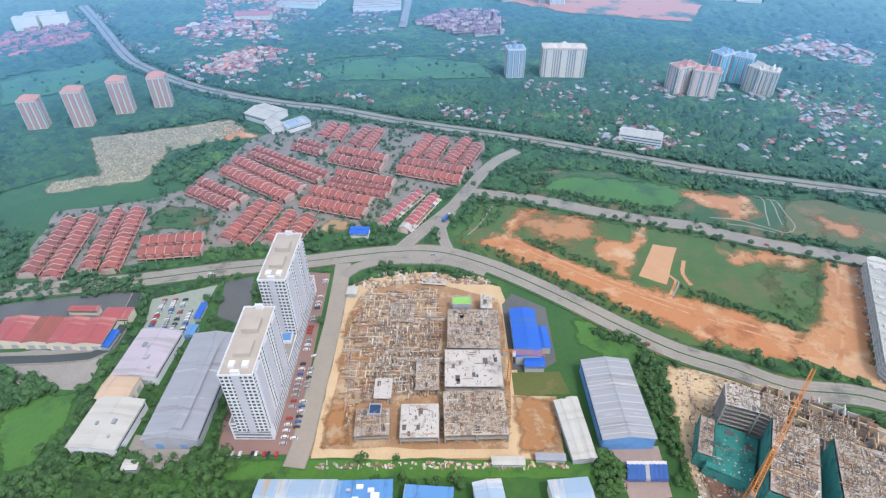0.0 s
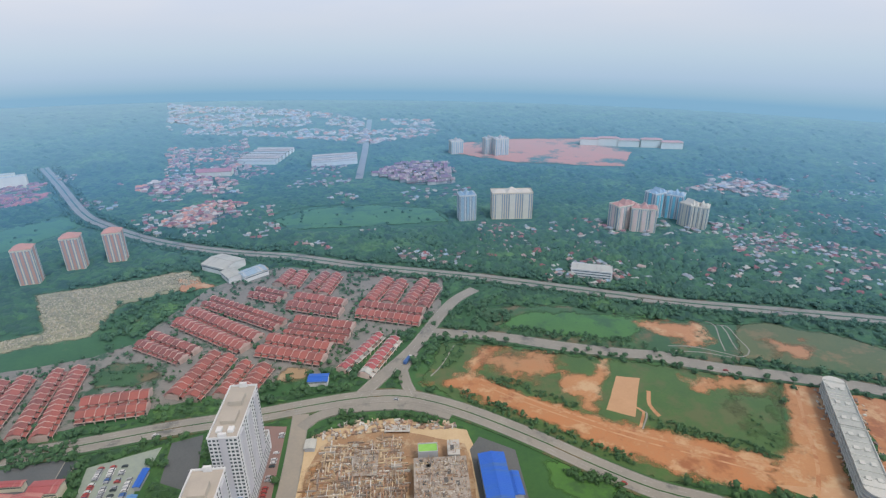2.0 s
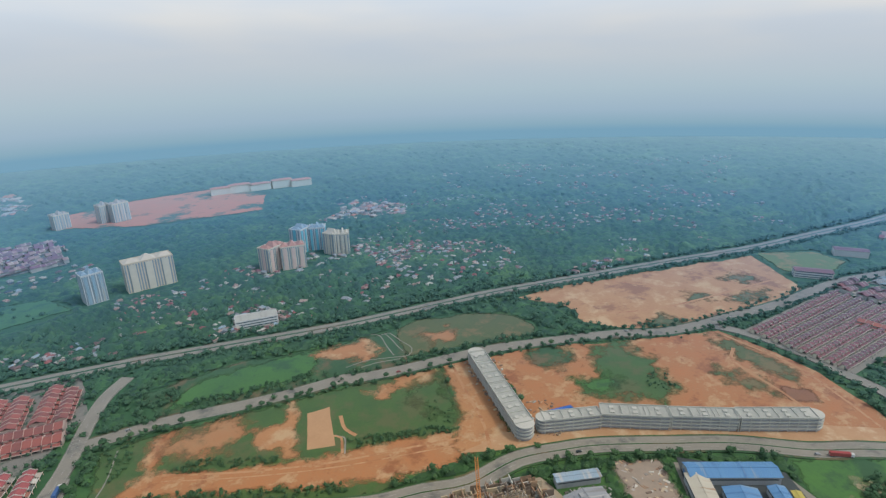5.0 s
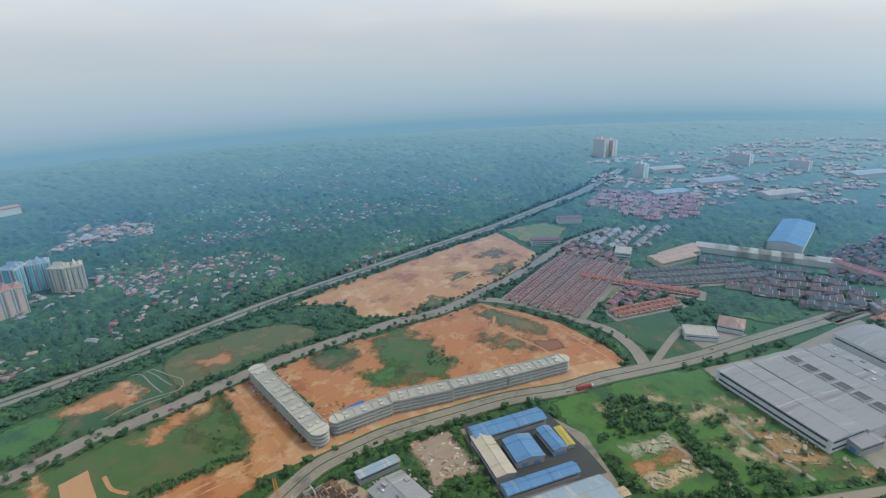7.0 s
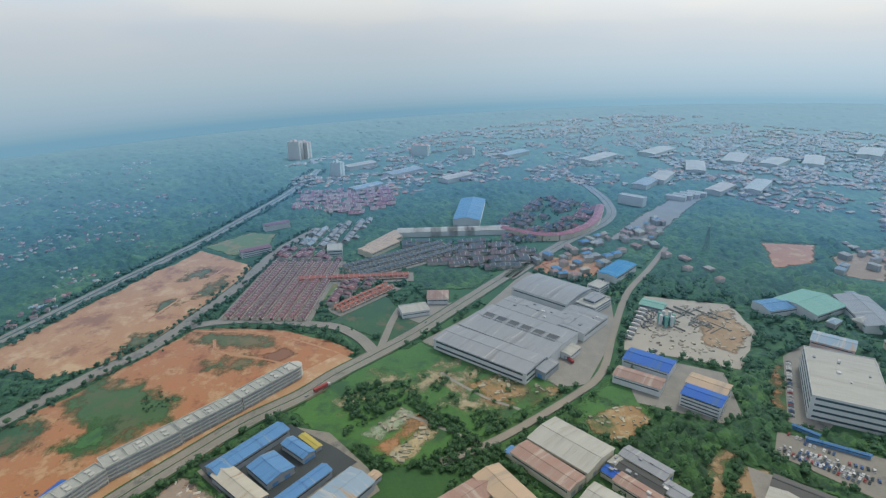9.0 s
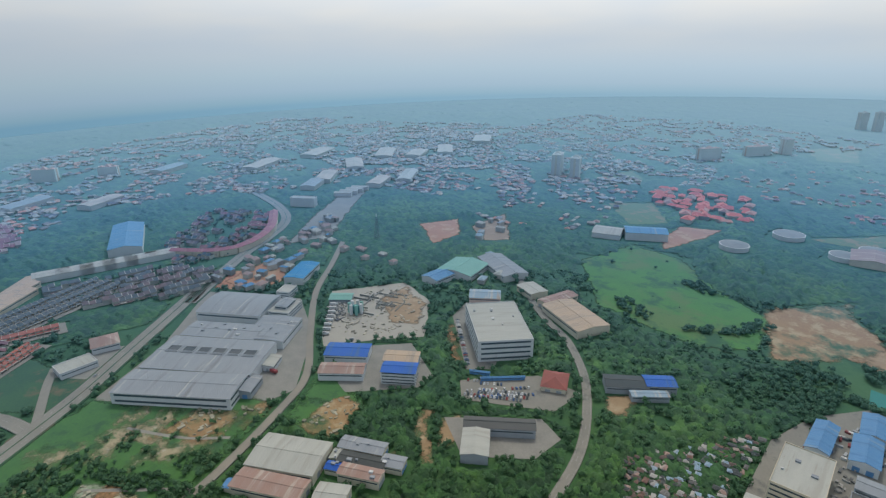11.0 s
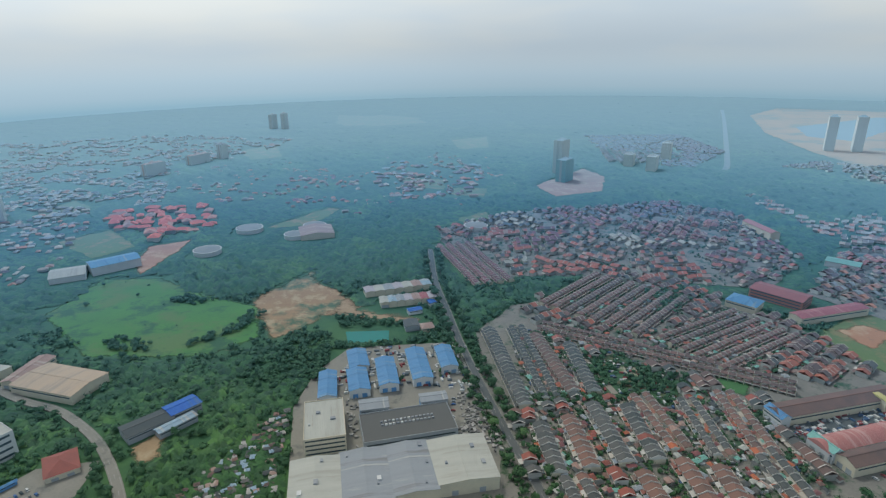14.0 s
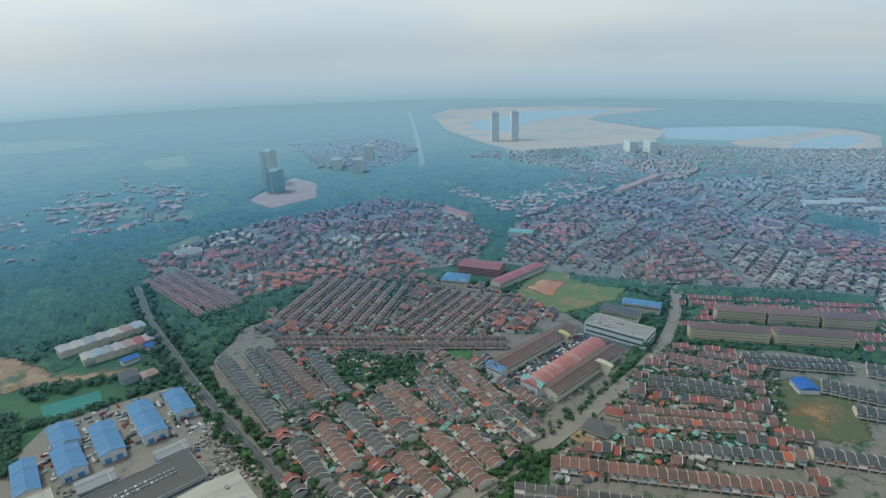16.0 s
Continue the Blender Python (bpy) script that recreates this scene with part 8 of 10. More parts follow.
def heap(name, outline, n, material, label, size=(0.6, 2.5), tall=(0.3, 1.2), seed=0, base=0.0, category="debris", parent=None, slim=0.5, square=0.25, turn=0.0):
    """Many small boxy pieces lying about: boards, stones, rubble, graves. slim: width over length; square: laid along the walls."""
    floor = ground_at(*np.mean(outline, 0)) if base == 0 else 0.0
    rng = np.random.default_rng(seed)
    pts = spot(outline, n, rng)
    m = len(pts)
    L, W, h = rng.uniform(*size, m), rng.uniform(*size, m) * slim, rng.uniform(*tall, m)
    a = turn + rng.choice([0.0, math.pi / 2], m) + rng.normal(0, square, m)
    c, s = np.cos(a), np.sin(a)
    V = np.zeros((m, 8, 3))
    for i, (u, v, z) in enumerate(((-1, -1, 0), (1, -1, 0), (1, 1, 0), (-1, 1, 0), (-1, -1, 1), (1, -1, 1), (1, 1, 1), (-1, 1, 1))):
        V[:, i, 0] = pts[:, 0] + u * L / 2 * c - v * W / 2 * s
        V[:, i, 1] = pts[:, 1] + u * L / 2 * s + v * W / 2 * c
        V[:, i, 2] = base + z * h + floor
    quad = np.array([(4, 5, 6, 7), (0, 1, 5, 4), (1, 2, 6, 5), (2, 3, 7, 6), (3, 0, 4, 7)])
    F = (np.arange(m)[:, None, None] * 8 + quad[None]).reshape(-1, 4)
    return tagged(raw(name, V.reshape(-1, 3), F, material, label, parent=parent), category="" if parent else category)


def raw_frame(q, h, floors, deck, label, net=None, holes=4, clutter=0, seed=0, columns=True, posts=True):
    """An unfinished concrete frame: slabs on columns, starter bars on top, dark slabs for open shafts, loose boards."""
    x, y, L, W, a = q
    root = tagged(empty("unfinished_building", x, y, a), label, "construction", "unfinished buildings")
    X, Y = L / 2, W / 2
    rr = random.Random(seed)
    for k in range(floors):
        z = h * (k + 1) / floors
        bm = bmesh.new()
        box(bm, -X, X, -Y, Y, z - 0.4, z)
        part("slab", bm, deck if k == floors - 1 else CONCRETE, root)
    nx, ny = max(1, int(L / 15)), max(1, int(W / 15))
    for i in range(nx + 1):
        for j in range(ny + 1):
            if 0 < i < nx and 0 < j < ny:
                continue
            bm = bmesh.new()
            u, v = -X + 0.4 + i * (L - 0.8) / nx, -Y + 0.4 + j * (W - 0.8) / ny
            box(bm, u - 0.35, u + 0.35, v - 0.35, v + 0.35, 0, h - 0.4)
            part("column", bm, CONCRETE, root)
    # dark slabs laid on the deck in place of shaded open shafts
    for k in range(holes):
        bm = bmesh.new()
        u, v, s = rr.uniform(-X * 0.8, X * 0.8), rr.uniform(-Y * 0.8, Y * 0.8), rr.uniform(1.0, 2.6)
        box(bm, u - s, u + s, v - s * 0.6, v + s * 0.6, h - 0.1, h + 0.25)
        part("shaft_cover", bm, ROOF_DARK, root)
    if net:
        for s in (-1, 1):
            bm = bmesh.new()
            box(bm, -X - 0.5, X + 0.5, s * (Y + 0.5) - 0.06, s * (Y + 0.5) + 0.06, 0.5, h * 0.96)
            part("netting", bm, net, root)
            bm = bmesh.new()
            box(bm, s * (X + 0.5) - 0.06, s * (X + 0.5) + 0.06, -Y - 0.4, Y + 0.4, 0.5, h * 0.96)
            part("netting", bm, net, root)
    if clutter:
        inner = [(-X + 1, -Y + 1), (X - 1, -Y + 1), (X - 1, Y - 1), (-X + 1, Y - 1)]
        heap("debris", inner, clutter * 2, DEBRIS, "", (0.25, 1.5), (0.08, 0.5), seed + 1, h, parent=root)
        heap("formwork", inner, clutter // 3, DEBRIS, "", (2.0, min(6.5, L * 0.4)), (0.2, 0.9), seed + 3, h, parent=root, slim=0.06, square=0.02)
        heap("prop", inner, clutter // 2, TIMBER, "", (0.2, 0.5), (0.8, 2.6), seed + 4, h, parent=root)
        heap("rebar", inner, clutter // 3, STEEL, "", (0.12, 0.3), (0.8, 1.8), seed + 2, h, parent=root)
    mark_clear(q)
    return root


PALE_DECK = mat("fresh_concrete_deck", (0.56, 0.54, 0.50), (0.44, 0.42, 0.38), scale=0.08, fine=0.6, third=(0.34, 0.30, 0.25), third_scale=0.12, third_cut=0.58)
GREY_DECK = mat("grey_concrete_deck", (0.46, 0.41, 0.35), (0.30, 0.25, 0.205), scale=0.1, fine=0.5, third=(0.2, 0.14, 0.10), third_scale=0.12, third_cut=0.55)
raw_frame((17.8, 234.8, 29.5, 35.4, 89.7), 9, 2, PALE_DECK, "unfinished concrete building with a pale new deck", clutter=30, holes=9, seed=1)
raw_frame((19.3, 268.9, 35.9, 34.5, 88.6), 9, 2, GREY_DECK, "unfinished concrete wing with rough grey deck", clutter=240, holes=14, seed=2)
raw_frame((29.6, 295.1, 13.8, 8.2, 87.5), 9, 2, PALE_DECK, "small pale unfinished deck", clutter=8, holes=1, seed=12)
raw_frame((-14.3, 197.6, 22.7, 22, 90.6), 7, 2, PALE_DECK, "low unfinished concrete deck in churned ground", clutter=30, holes=5, seed=3)
raw_frame((-41.5, 197.4, 18.3, 19.5, 92.6), 6, 2, GREY_DECK, "unfinished grey concrete deck with timber", clutter=110, holes=4, seed=4)
raw_frame((17.5, 202.3, 30.4, 36.1, 91.5), 8, 2, mat("formwork_deck", (0.42, 0.35, 0.26), (0.5, 0.46, 0.4), scale=0.1, fine=0.5, third=(0.2, 0.16, 0.12), third_scale=0.1, third_cut=0.53), "unfinished wing under brown timber formwork", clutter=420, holes=12, seed=5)
raw_frame((-37.2, 221.3, 15, 10.7, 89.9), 6, 1, PALE_DECK, "small angled pale concrete deck", clutter=6, holes=1, seed=6)
raw_frame((-10.6, 232.3, 24.7, 14.2, 90.1), 6, 1, GREY_DECK, "narrow grey concrete deck", clutter=80, holes=3, seed=7)
raw_frame((-29.4, 292.7, 22.9, 16.5, 87.4), 3, 1, GREY_DECK, "low grey foundation deck with starter bars", clutter=90, holes=4, seed=8)
raw_frame((-7.9, 325, 6.3, 18.1, 85.2), 2, 1, PALE_DECK, "thin concrete strip by the haul track", clutter=20, holes=0, seed=9)
OCHRE_MUD = mat("ochre_mud", (0.50, 0.32, 0.12), (0.42, 0.25, 0.09), scale=0.1, fine=0.8, bump=0.8)
SITE_A = [(-56.6, 192.8), (-66.9, 267.9), (-57.2, 313.7), (-4.9, 318.5), (-2.4, 220.5), (-33.5, 220.6), (-33.1, 215.5), (-53.4, 214.4)]
for o, m, t in (([(-69.2, 218), (-56.9, 219), (-54, 188), (-67, 187)], SITE_MUD, "bare orange mud at the site corner"), ([(-19, 289), (-7, 289), (-6, 258), (-17.5, 258)], SOIL, "red earth bank between foundations"), ([(-62, 274), (-46, 277), (-40, 243), (-53, 237)], OCHRE_MUD, "ochre churned lane through the site"), ([(-21, 320), (-9, 320), (-11, 292), (-19, 292)], HAUL, "sandy lane into the site"), ([(-69, 296), (-60, 299), (-56, 243), (-65, 243)], SITE_MUD, "orange mud along the haul track")):
    patch("ground_site", o, m, t, rough_edge=0.12)
heap("site_debris", SITE_A, 3400, DEBRIS, "strewn boards, formwork and rubble on churned earth", (0.3, 1.8), (0.2, 1.1), 21)
heap("foundation_beams", SITE_A, 620, DEBRIS, "brown foundation beams and low walls in a tight grid", (3, 12), (0.6, 2.2), 27, slim=0.07, square=0.02)
heap("foundation_beams", [(-52, 222), (-47.9, 290), (-4, 290), (-4, 222)], 420, DEBRIS, "close-set shuttering and beams between pile heads", (3, 10), (1.0, 3.0), 28, slim=0.08, square=0.02)
heap("site_timber", SITE_A, 500, TIMBER, "stacks of yellow formwork timber on the site", (1.5, 6.0), (0.3, 1.4), 22)
heap("site_columns", [(-43.9, 220.6), (-47.9, 281.2), (-2.6, 283.8), (-2.4, 220.5)], 520, DEBRIS, "rows of short concrete columns and pile heads", (0.6, 1.4), (1.5, 4.5), 23)
heap("site_debris", [(-71.1, 323.3), (-38, 339.9), (31.9, 331.4), (35.6, 322.8), (-11.4, 326.3), (-62, 318.7)], 220, DEBRIS, "building material stacked along the haul track", (0.8, 4.5), (0.3, 1.6), 24)
heap("site_debris", [(-70.3, 175), (65.7, 175.4), (68, 171.3), (-69.5, 171)], 160, DEBRIS, "scraps along the site fence", (0.6, 3.0), (0.2, 1.0), 25)
heap("site_debris", [(-2.4, 224.8), (39.4, 225.5), (37.6, 188.9), (-2.3, 187.1)], 300, TIMBER, "timber props and boards beside the formwork", (0.8, 3.5), (0.3, 2.0), 26)
patch("ground_soil", [(-67.4, 185.5), (-69.2, 206.3), (-58, 210.3), (-55.9, 187.3)], SITE_MUD, "bare orange earth in the site corner", clear=False)
patch("ground_soil", [(42.9, 218.3), (64.3, 216.9), (62.3, 183.4), (43.2, 181.7)], SITE_MUD, "bare orange plot behind the site", clear=False)
patch("ground_soil", [(-61.2, 247.8), (-61.9, 289.7), (-52.7, 289.7), (-46.1, 243), (-51.3, 224.9)], SITE_MUD, "orange mud between foundations", clear=False)
patch("ground_soil", [(-16.5, 283.9), (-16.1, 313.5), (-6.9, 313.4), (-6.4, 267.7)], SITE_MUD, "orange mud lane in the site", clear=False)
hall("site_canopy", (12.3, 295, 8.2, 13.2, 89.3), 9.6, mat("lime_tarpaulin", (0.22, 0.50, 0.08), (0.3, 0.6, 0.12)), GREY_WALL, "lime green tarpaulin on the unfinished deck", kind="flat", category="tarpaulin")
hall("site_canopy", (-40.5, 205, 7.1, 7, 88.4), 7, mat("navy_tarpaulin", (0.03, 0.06, 0.16)), GREY_WALL, "navy blue covered rebar store", kind="flat", category="shed")
hall("site_canopy", (-68.1, 313.3, 8.2, 6.7, 87.5), 3.5, ROOF_CREAM, GREY_WALL, "pale roofed guard hut by the gate", kind="gable", category="hut")

# ---- second building site ----
raw_frame((164.1, 198.2, 15.6, 17.6, 69.6), 26, 8, PALE_DECK, "unfinished block with a pale top deck", net=None, clutter=60, holes=3, seed=31)
raw_frame((178.8, 191.9, 16.2, 13.3, 57.8), 26, 8, GREY_DECK, "unfinished block with cluttered top deck", clutter=160, holes=3, seed=32)
raw_frame((174.1, 159.4, 21.6, 44.3, -26.5), 26, 8, GREY_DECK, "unfinished tower wing wrapped in teal netting", net=GREEN_NET, clutter=420, holes=8, seed=33)
raw_frame((205.9, 150.9, 26.1, 35.4, -21.7), 26, 8, GREY_DECK, "unfinished tower wing with scaffolding and netting", net=GREEN_NET, clutter=320, holes=8, seed=34)
raw_frame((142.8, 183.8, 7.3, 24.7, -24.2), 12, 4, GREY_DECK, "lower unfinished wing beside the netted yard", net=GREEN_NET, clutter=60, holes=2, seed=35)
raw_frame((155, 176.1, 22.8, 31.1, -29), 8, 2, GREEN_NET, "teal-covered podium between unfinished blocks", net=GREEN_NET, clutter=24, holes=2, seed=36)
raw_frame((215.7, 188.9, 23.1, 16.2, -29.4), 8, 2, GREY_DECK, "low unfinished podium strewn with formwork", clutter=500, holes=4, seed=37)
patch("ground_site", [(141.5, 242), (154.7, 241), (171.6, 230), (158.4, 213), (145, 194), (138.5, 176), (134, 157), (131, 168), (134, 197), (137, 213)], HAUL, "pale sandy haul lane along the second site", rough_edge=0.05)
SITE_B = [(145.2, 240), (174.5, 232.2), (204, 219.9), (244.5, 195.8), (233.6, 148.9), (127.4, 149.2), (136.6, 188.6)]
heap("site_debris", SITE_B, 1800, DEBRIS, "formwork, props and rubble round the netted blocks", (0.4, 2.0), (0.2, 1.6), 38)
heap("scaffold_stacks", [(185, 222), (204, 219.9), (244.5, 195.8), (238, 168), (196, 178)], 520, DEBRIS, "crowded props, beams and half-built walls on the podium", (2.5, 9), (1.0, 9.5), 39, slim=0.07, square=0.04, turn=-0.5)
patch("ground_soil", [(139.5, 174.5), (153.8, 164.6), (147.5, 149.1), (133.1, 149.1)], mat("dark_red_earth", (0.19, 0.09, 0.06), (0.25, 0.13, 0.08), bump=0.6), "dark red excavated earth", clear=False)


def crane(x0, y0, x1, y1, h, label, mast_at=0.35):
    """A tower crane: lattice mast and a jib between two places at height h."""
    L = math.hypot(x1 - x0, y1 - y0)
    a = math.degrees(math.atan2(y1 - y0, x1 - x0))
    root = tagged(empty("tower_crane", x0 + (x1 - x0) * mast_at, y0 + (y1 - y0) * mast_at, a), label, "crane")

    def truss(bm, length, w, along, start):
        n = max(2, int(length / w))
        for s in (-1, 1):
            for r in (-1, 1):
                if along == "z":
                    box(bm, s * w / 2 - 0.14, s * w / 2 + 0.14, r * w / 2 - 0.14, r * w / 2 + 0.14, start, start + length)
                else:
                    box(bm, start, start + length, s * w / 2 - 0.16, s * w / 2 + 0.16, h + r * w / 2 - 0.16, h + r * w / 2 + 0.16)
        for i in range(n):
            p = start + i * length / n
            for s in (-1, 1):
                if along == "z":
                    box(bm, s * w / 2 - 0.1, s * w / 2 + 0.1, -w / 2, w / 2, p, p + 0.2)
                    box(bm, -w / 2, w / 2, s * w / 2 - 0.1, s * w / 2 + 0.1, p, p + 0.2)
                else:
                    box(bm, p, p + 0.25, s * w / 2 - 0.1, s * w / 2 + 0.1, h - w / 2, h + w / 2)
                    box(bm, p, p + 0.25, -w / 2, w / 2, h + s * w / 2 - 0.1, h + s * w / 2 + 0.1)

    bm = bmesh.new()
    truss(bm, h - 1.0, 1.9, "z", 0)
    part("mast", bm, ORANGE_PAINT, root)
    bm = bmesh.new()
    truss(bm, L, 1.6, "x", -L * mast_at)
    part("jib", bm, ORANGE_PAINT, root)
    bm = bmesh.new()
    box(bm, -L * mast_at, -L * mast_at + 3, -1.2, 1.2, h - 2.2, h + 0.4)
    part("counterweight", bm, CONCRETE, root)
    bm = bmesh.new()
    box(bm, 0.8, 2.6, -1.4, 1.2, h - 2.6, h - 0.4)
    part("cab", bm, WHITE_WALL, root)


CA, CB = [(127, 124.1), (188, 191.8)]
crane(*CA, *CB, 56, "orange tower crane over the netted blocks")
CA, CB = [(34.4, 228.8), (59.1, 227)]
crane(*CA, *CB, 30, "yellow-orange tower crane beside the blue hall", 0.2)

# ---- sheds south of the works road ----
hall("factory", (320, -122, 34, 50.2, -52.1), 9, ROOF_CREAM, CREAM_WALL, "large shed with white and grey metal roof", category="factory", rise=2.2, skylights=6)
for k, q in enumerate(((297, -168, 13, 34, -55), (285, -160, 11, 34, -55), (274, -152, 11, 30, -55), (302, -150, 10, 9, -55), (270, -176, 12, 16, -55), (292, -143, 8, 14, -55))):
    hall("shed", q, (7, 6, 7.5, 5, 6, 5)[k], (ROOF_GREY, ROOF_DARK, ROOF_RUST, ROOF_CREAM, ROOF_GREY, ROOF_VIVID)[k], CREAM_WALL, ("dusty grey shed of a packed works", "dark patched shed of a packed works", "rusty brown shed of a packed works", "small pale shed in a packed works", "grey lean-to in a packed works", "small blue-roofed store in a packed works")[k], category="shed", rise=1.2, vents=2)
hall("factory", (302.4, -99.8, 17.9, 49.9, -53.9), 8, ROOF_RUST, CREAM_WALL, "lower brownish wing of the white shed", category="factory", rise=1)
hall("factory", (267.6, -125.8, 19.7, 21.1, -48.4), 8, ROOF_CREAM, CREAM_WALL, "cream-roofed shed in a packed yard", category="factory", rise=1.5)
hall("factory", (276.5, -36.1, 46.9, 18.3, -59), 9, ROOF_RUST, CREAM_WALL, "rusty red and grey shed roof", category="factory", rise=2)
hall("factory", (282, -66.7, 21.1, 40.2, -62.5), 10, ROOF_TAN, CREAM_WALL, "tan-roofed hall with stained metal sheets", category="factory", rise=2)
hall("hut", (323.6, -80.4, 8.5, 7.2, -50.5), 3.5, ROOF_BLUE, CREAM_WALL, "small hut with a blue roof", category="hut")

# ---- far industry and landmarks ----
hall("factory", (918.2, -140.3, 128, 43.1, -13.9), 11, ROOF_BLUE, WHITE_WALL, "far factory with a wide blue roof", category="factory")
WA, WB = [(825.3, -21.3), (816.7, -176.2)]
for i in range(6):
    u = (i + 0.5) / 6
    hall("shop_row", (WA[0] + (WB[0] - WA[0]) * u, WA[1] + (WB[1] - WA[1]) * u, 40, 22, math.degrees(math.atan2(WB[1] - WA[1], WB[0] - WA[0]))), 8, ROOF_CREAM, WHITE_WALL, "far white light-industrial terrace", category="workshop", rise=1.5)
for k in range(3):
    A, B = [(748, 38.4), (807.2, -14.7)] if k == 0 else [(737.8, 30.3), (784.5, -9.8)] if k == 1 else [(765.1, 26.9), (826.2, -15.3)]
    hall("store", ((A[0] + B[0]) / 2, (A[1] + B[1]) / 2, math.hypot(B[0] - A[0], B[1] - A[1]), 16, math.degrees(math.atan2(B[1] - A[1], B[0] - A[0]))), 7, ROOF_TAN, CREAM_WALL, "far tan-roofed row of stores", category="workshop", rise=1.5)
for q in ((-690, 1012, 46, 14, 20), (-660, 1000, 40, 14, 24), (-700, 985, 36, 14, 18)):
    hall("flats", q, 20, ROOF_CREAM, CREAM_WALL, "far pale slab of flats among red roofs", kind="flat", floors=6, category="flats")
hall("depot", (-208.8, 625.4, 32.5, 36.4, 58.8), 8, ROOF_CREAM, WHITE_WALL, "white-roofed depot beside the expressway", category="depot")
hall("depot", (-169.3, 598.1, 29.4, 18.3, 41.3), 7, ROOF_PALE_BLUE, WHITE_WALL, "pale blue depot roof by the expressway", category="depot")
hall("depot", (-191.6, 594.1, 15.9, 23.5, 35.6), 7, ROOF_CREAM, WHITE_WALL, "small white depot with metal roof", category="depot")
for k in range(6):
    u = k / 5
    hall("warehouse", (-273.9 + 17 * u, 1113 + 100 * u + 6, 76, 13, -7), 8, (ROOF_CREAM, ROOF_TAN, ROOF_PALE)[k % 3], WHITE_WALL, "far warehouse in a row of cream metal roofs", rise=1.6)
for k in range(4):
    u = k / 3
    hall("warehouse", (-122 - 4 * u, 1094 + 54 * u, 88, 11, 10), 8, (ROOF_CREAM, ROOF_PALE)[k % 2], WHITE_WALL, "far white warehouse beyond the woods", rise=1.6)
patch("ground_soil", [(106.6, 1168), (147.3, 1252.5), (269, 1278.1), (444.4, 1259.5), (488.5, 1123.8), (428.5, 1012.7), (233.6, 1066.9)], mat("far_laterite", (0.62, 0.22, 0.07), (0.50, 0.24, 0.10), scale=0.03, fine=0.2, third=(0.06, 0.12, 0.03), third_scale=0.012, third_cut=0.56, haze_share=0.85), "far stretch of bare orange land", rough_edge=0.2)
for X, Y, L, h in ((123.2, 1161.3, 26, 26), (190, 1148, 22, 32), (212, 1136, 30, 34)):
    tower("apartment_tower", (X, Y, L, 18, 15), h, 12, YELLOW_WALL, "far tan apartment block beside bare land", crown=2, accent=ROOF_TAN, windows="rows", side=6)
for k, (X, Y) in enumerate(((423.5, 1200.5), (460, 1190), (500, 1178), (545, 1165), (582.4, 1147.2))):
    hall("flats", (X, Y, 44, 16, -14), 14 + 3 * (k % 2), ROOF_FADED, CREAM_WALL, "far row of pale walk-up flats", floors=4, category="flats", kind="hip", rise=3)
hall("school", (-335, 1044, 62, 24, 4), 9, ROOF_ORANGE, CREAM_WALL, "far school with a bright orange roof", floors=2, category="school", rise=4)
patch("ground_field", [(-182.8, 783.7), (-143.6, 825.4), (-40.7, 837.8), (53.8, 807.8), (66.4, 751.4), (-53, 744.3), (-147.4, 743.1)], GRASS_BRIGHT, "green clearing in the woods", clear=False)
patch("ground_field", [(-595, 736.9), (-554.6, 784.9), (-491.9, 838), (-442.2, 805.2), (-488.9, 712.5), (-543.9, 661.4)], GRASS_BRIGHT, "green valley beyond the towers", clear=False)
for k in range(4):
    hall("depot_shed", (955 + 7 * k, -528 - 17 * k, 34, 12, 48), 8, ROOF_CREAM, WHITE_WALL, "long cream depot shed beside the paved yard", category="shed")
hall("offices", (939, -437, 46, 16, 42), 16, ROOF_CREAM, WHITE_WALL, "far white office block at the depot", kind="flat", floors=4, category="office")
hall("offices", (442.1, -762.3, 61.5, 34.1, -140.2), 12, ROOF_BLUE, WHITE_WALL, "white school offices with blue roofs", floors=3, category="school")
hall("offices", (485.7, -728.1, 42, 40.2, -153.6), 8, ROOF_CREAM, WHITE_WALL, "white low hall beside the school", category="school")
hall("villa_row", (184.2, -905.6, 53.6, 53.9, -164.5), 8, ROOF_RUST, CREAM_WALL, "row of houses with red-brown roofs", category="houses")


ARC = spline([(815.9, -176.3), (773.9, -227.3), (780.4, -272.7), (828.6, -325.4), (912.8, -368.3)], 22)
for p0, p1 in zip(ARC, ARC[1:]):
    d = p1 - p0
    hall("shop_row", ((p0.x + p1.x) / 2, (p0.y + p1.y) / 2, d.length + 1, 13, math.degrees(math.atan2(d.y, d.x))), 9, ROOF_CRIMSON, CREAM_WALL, "curved far row of crimson-roofed shops", category="shops", rise=2.5)
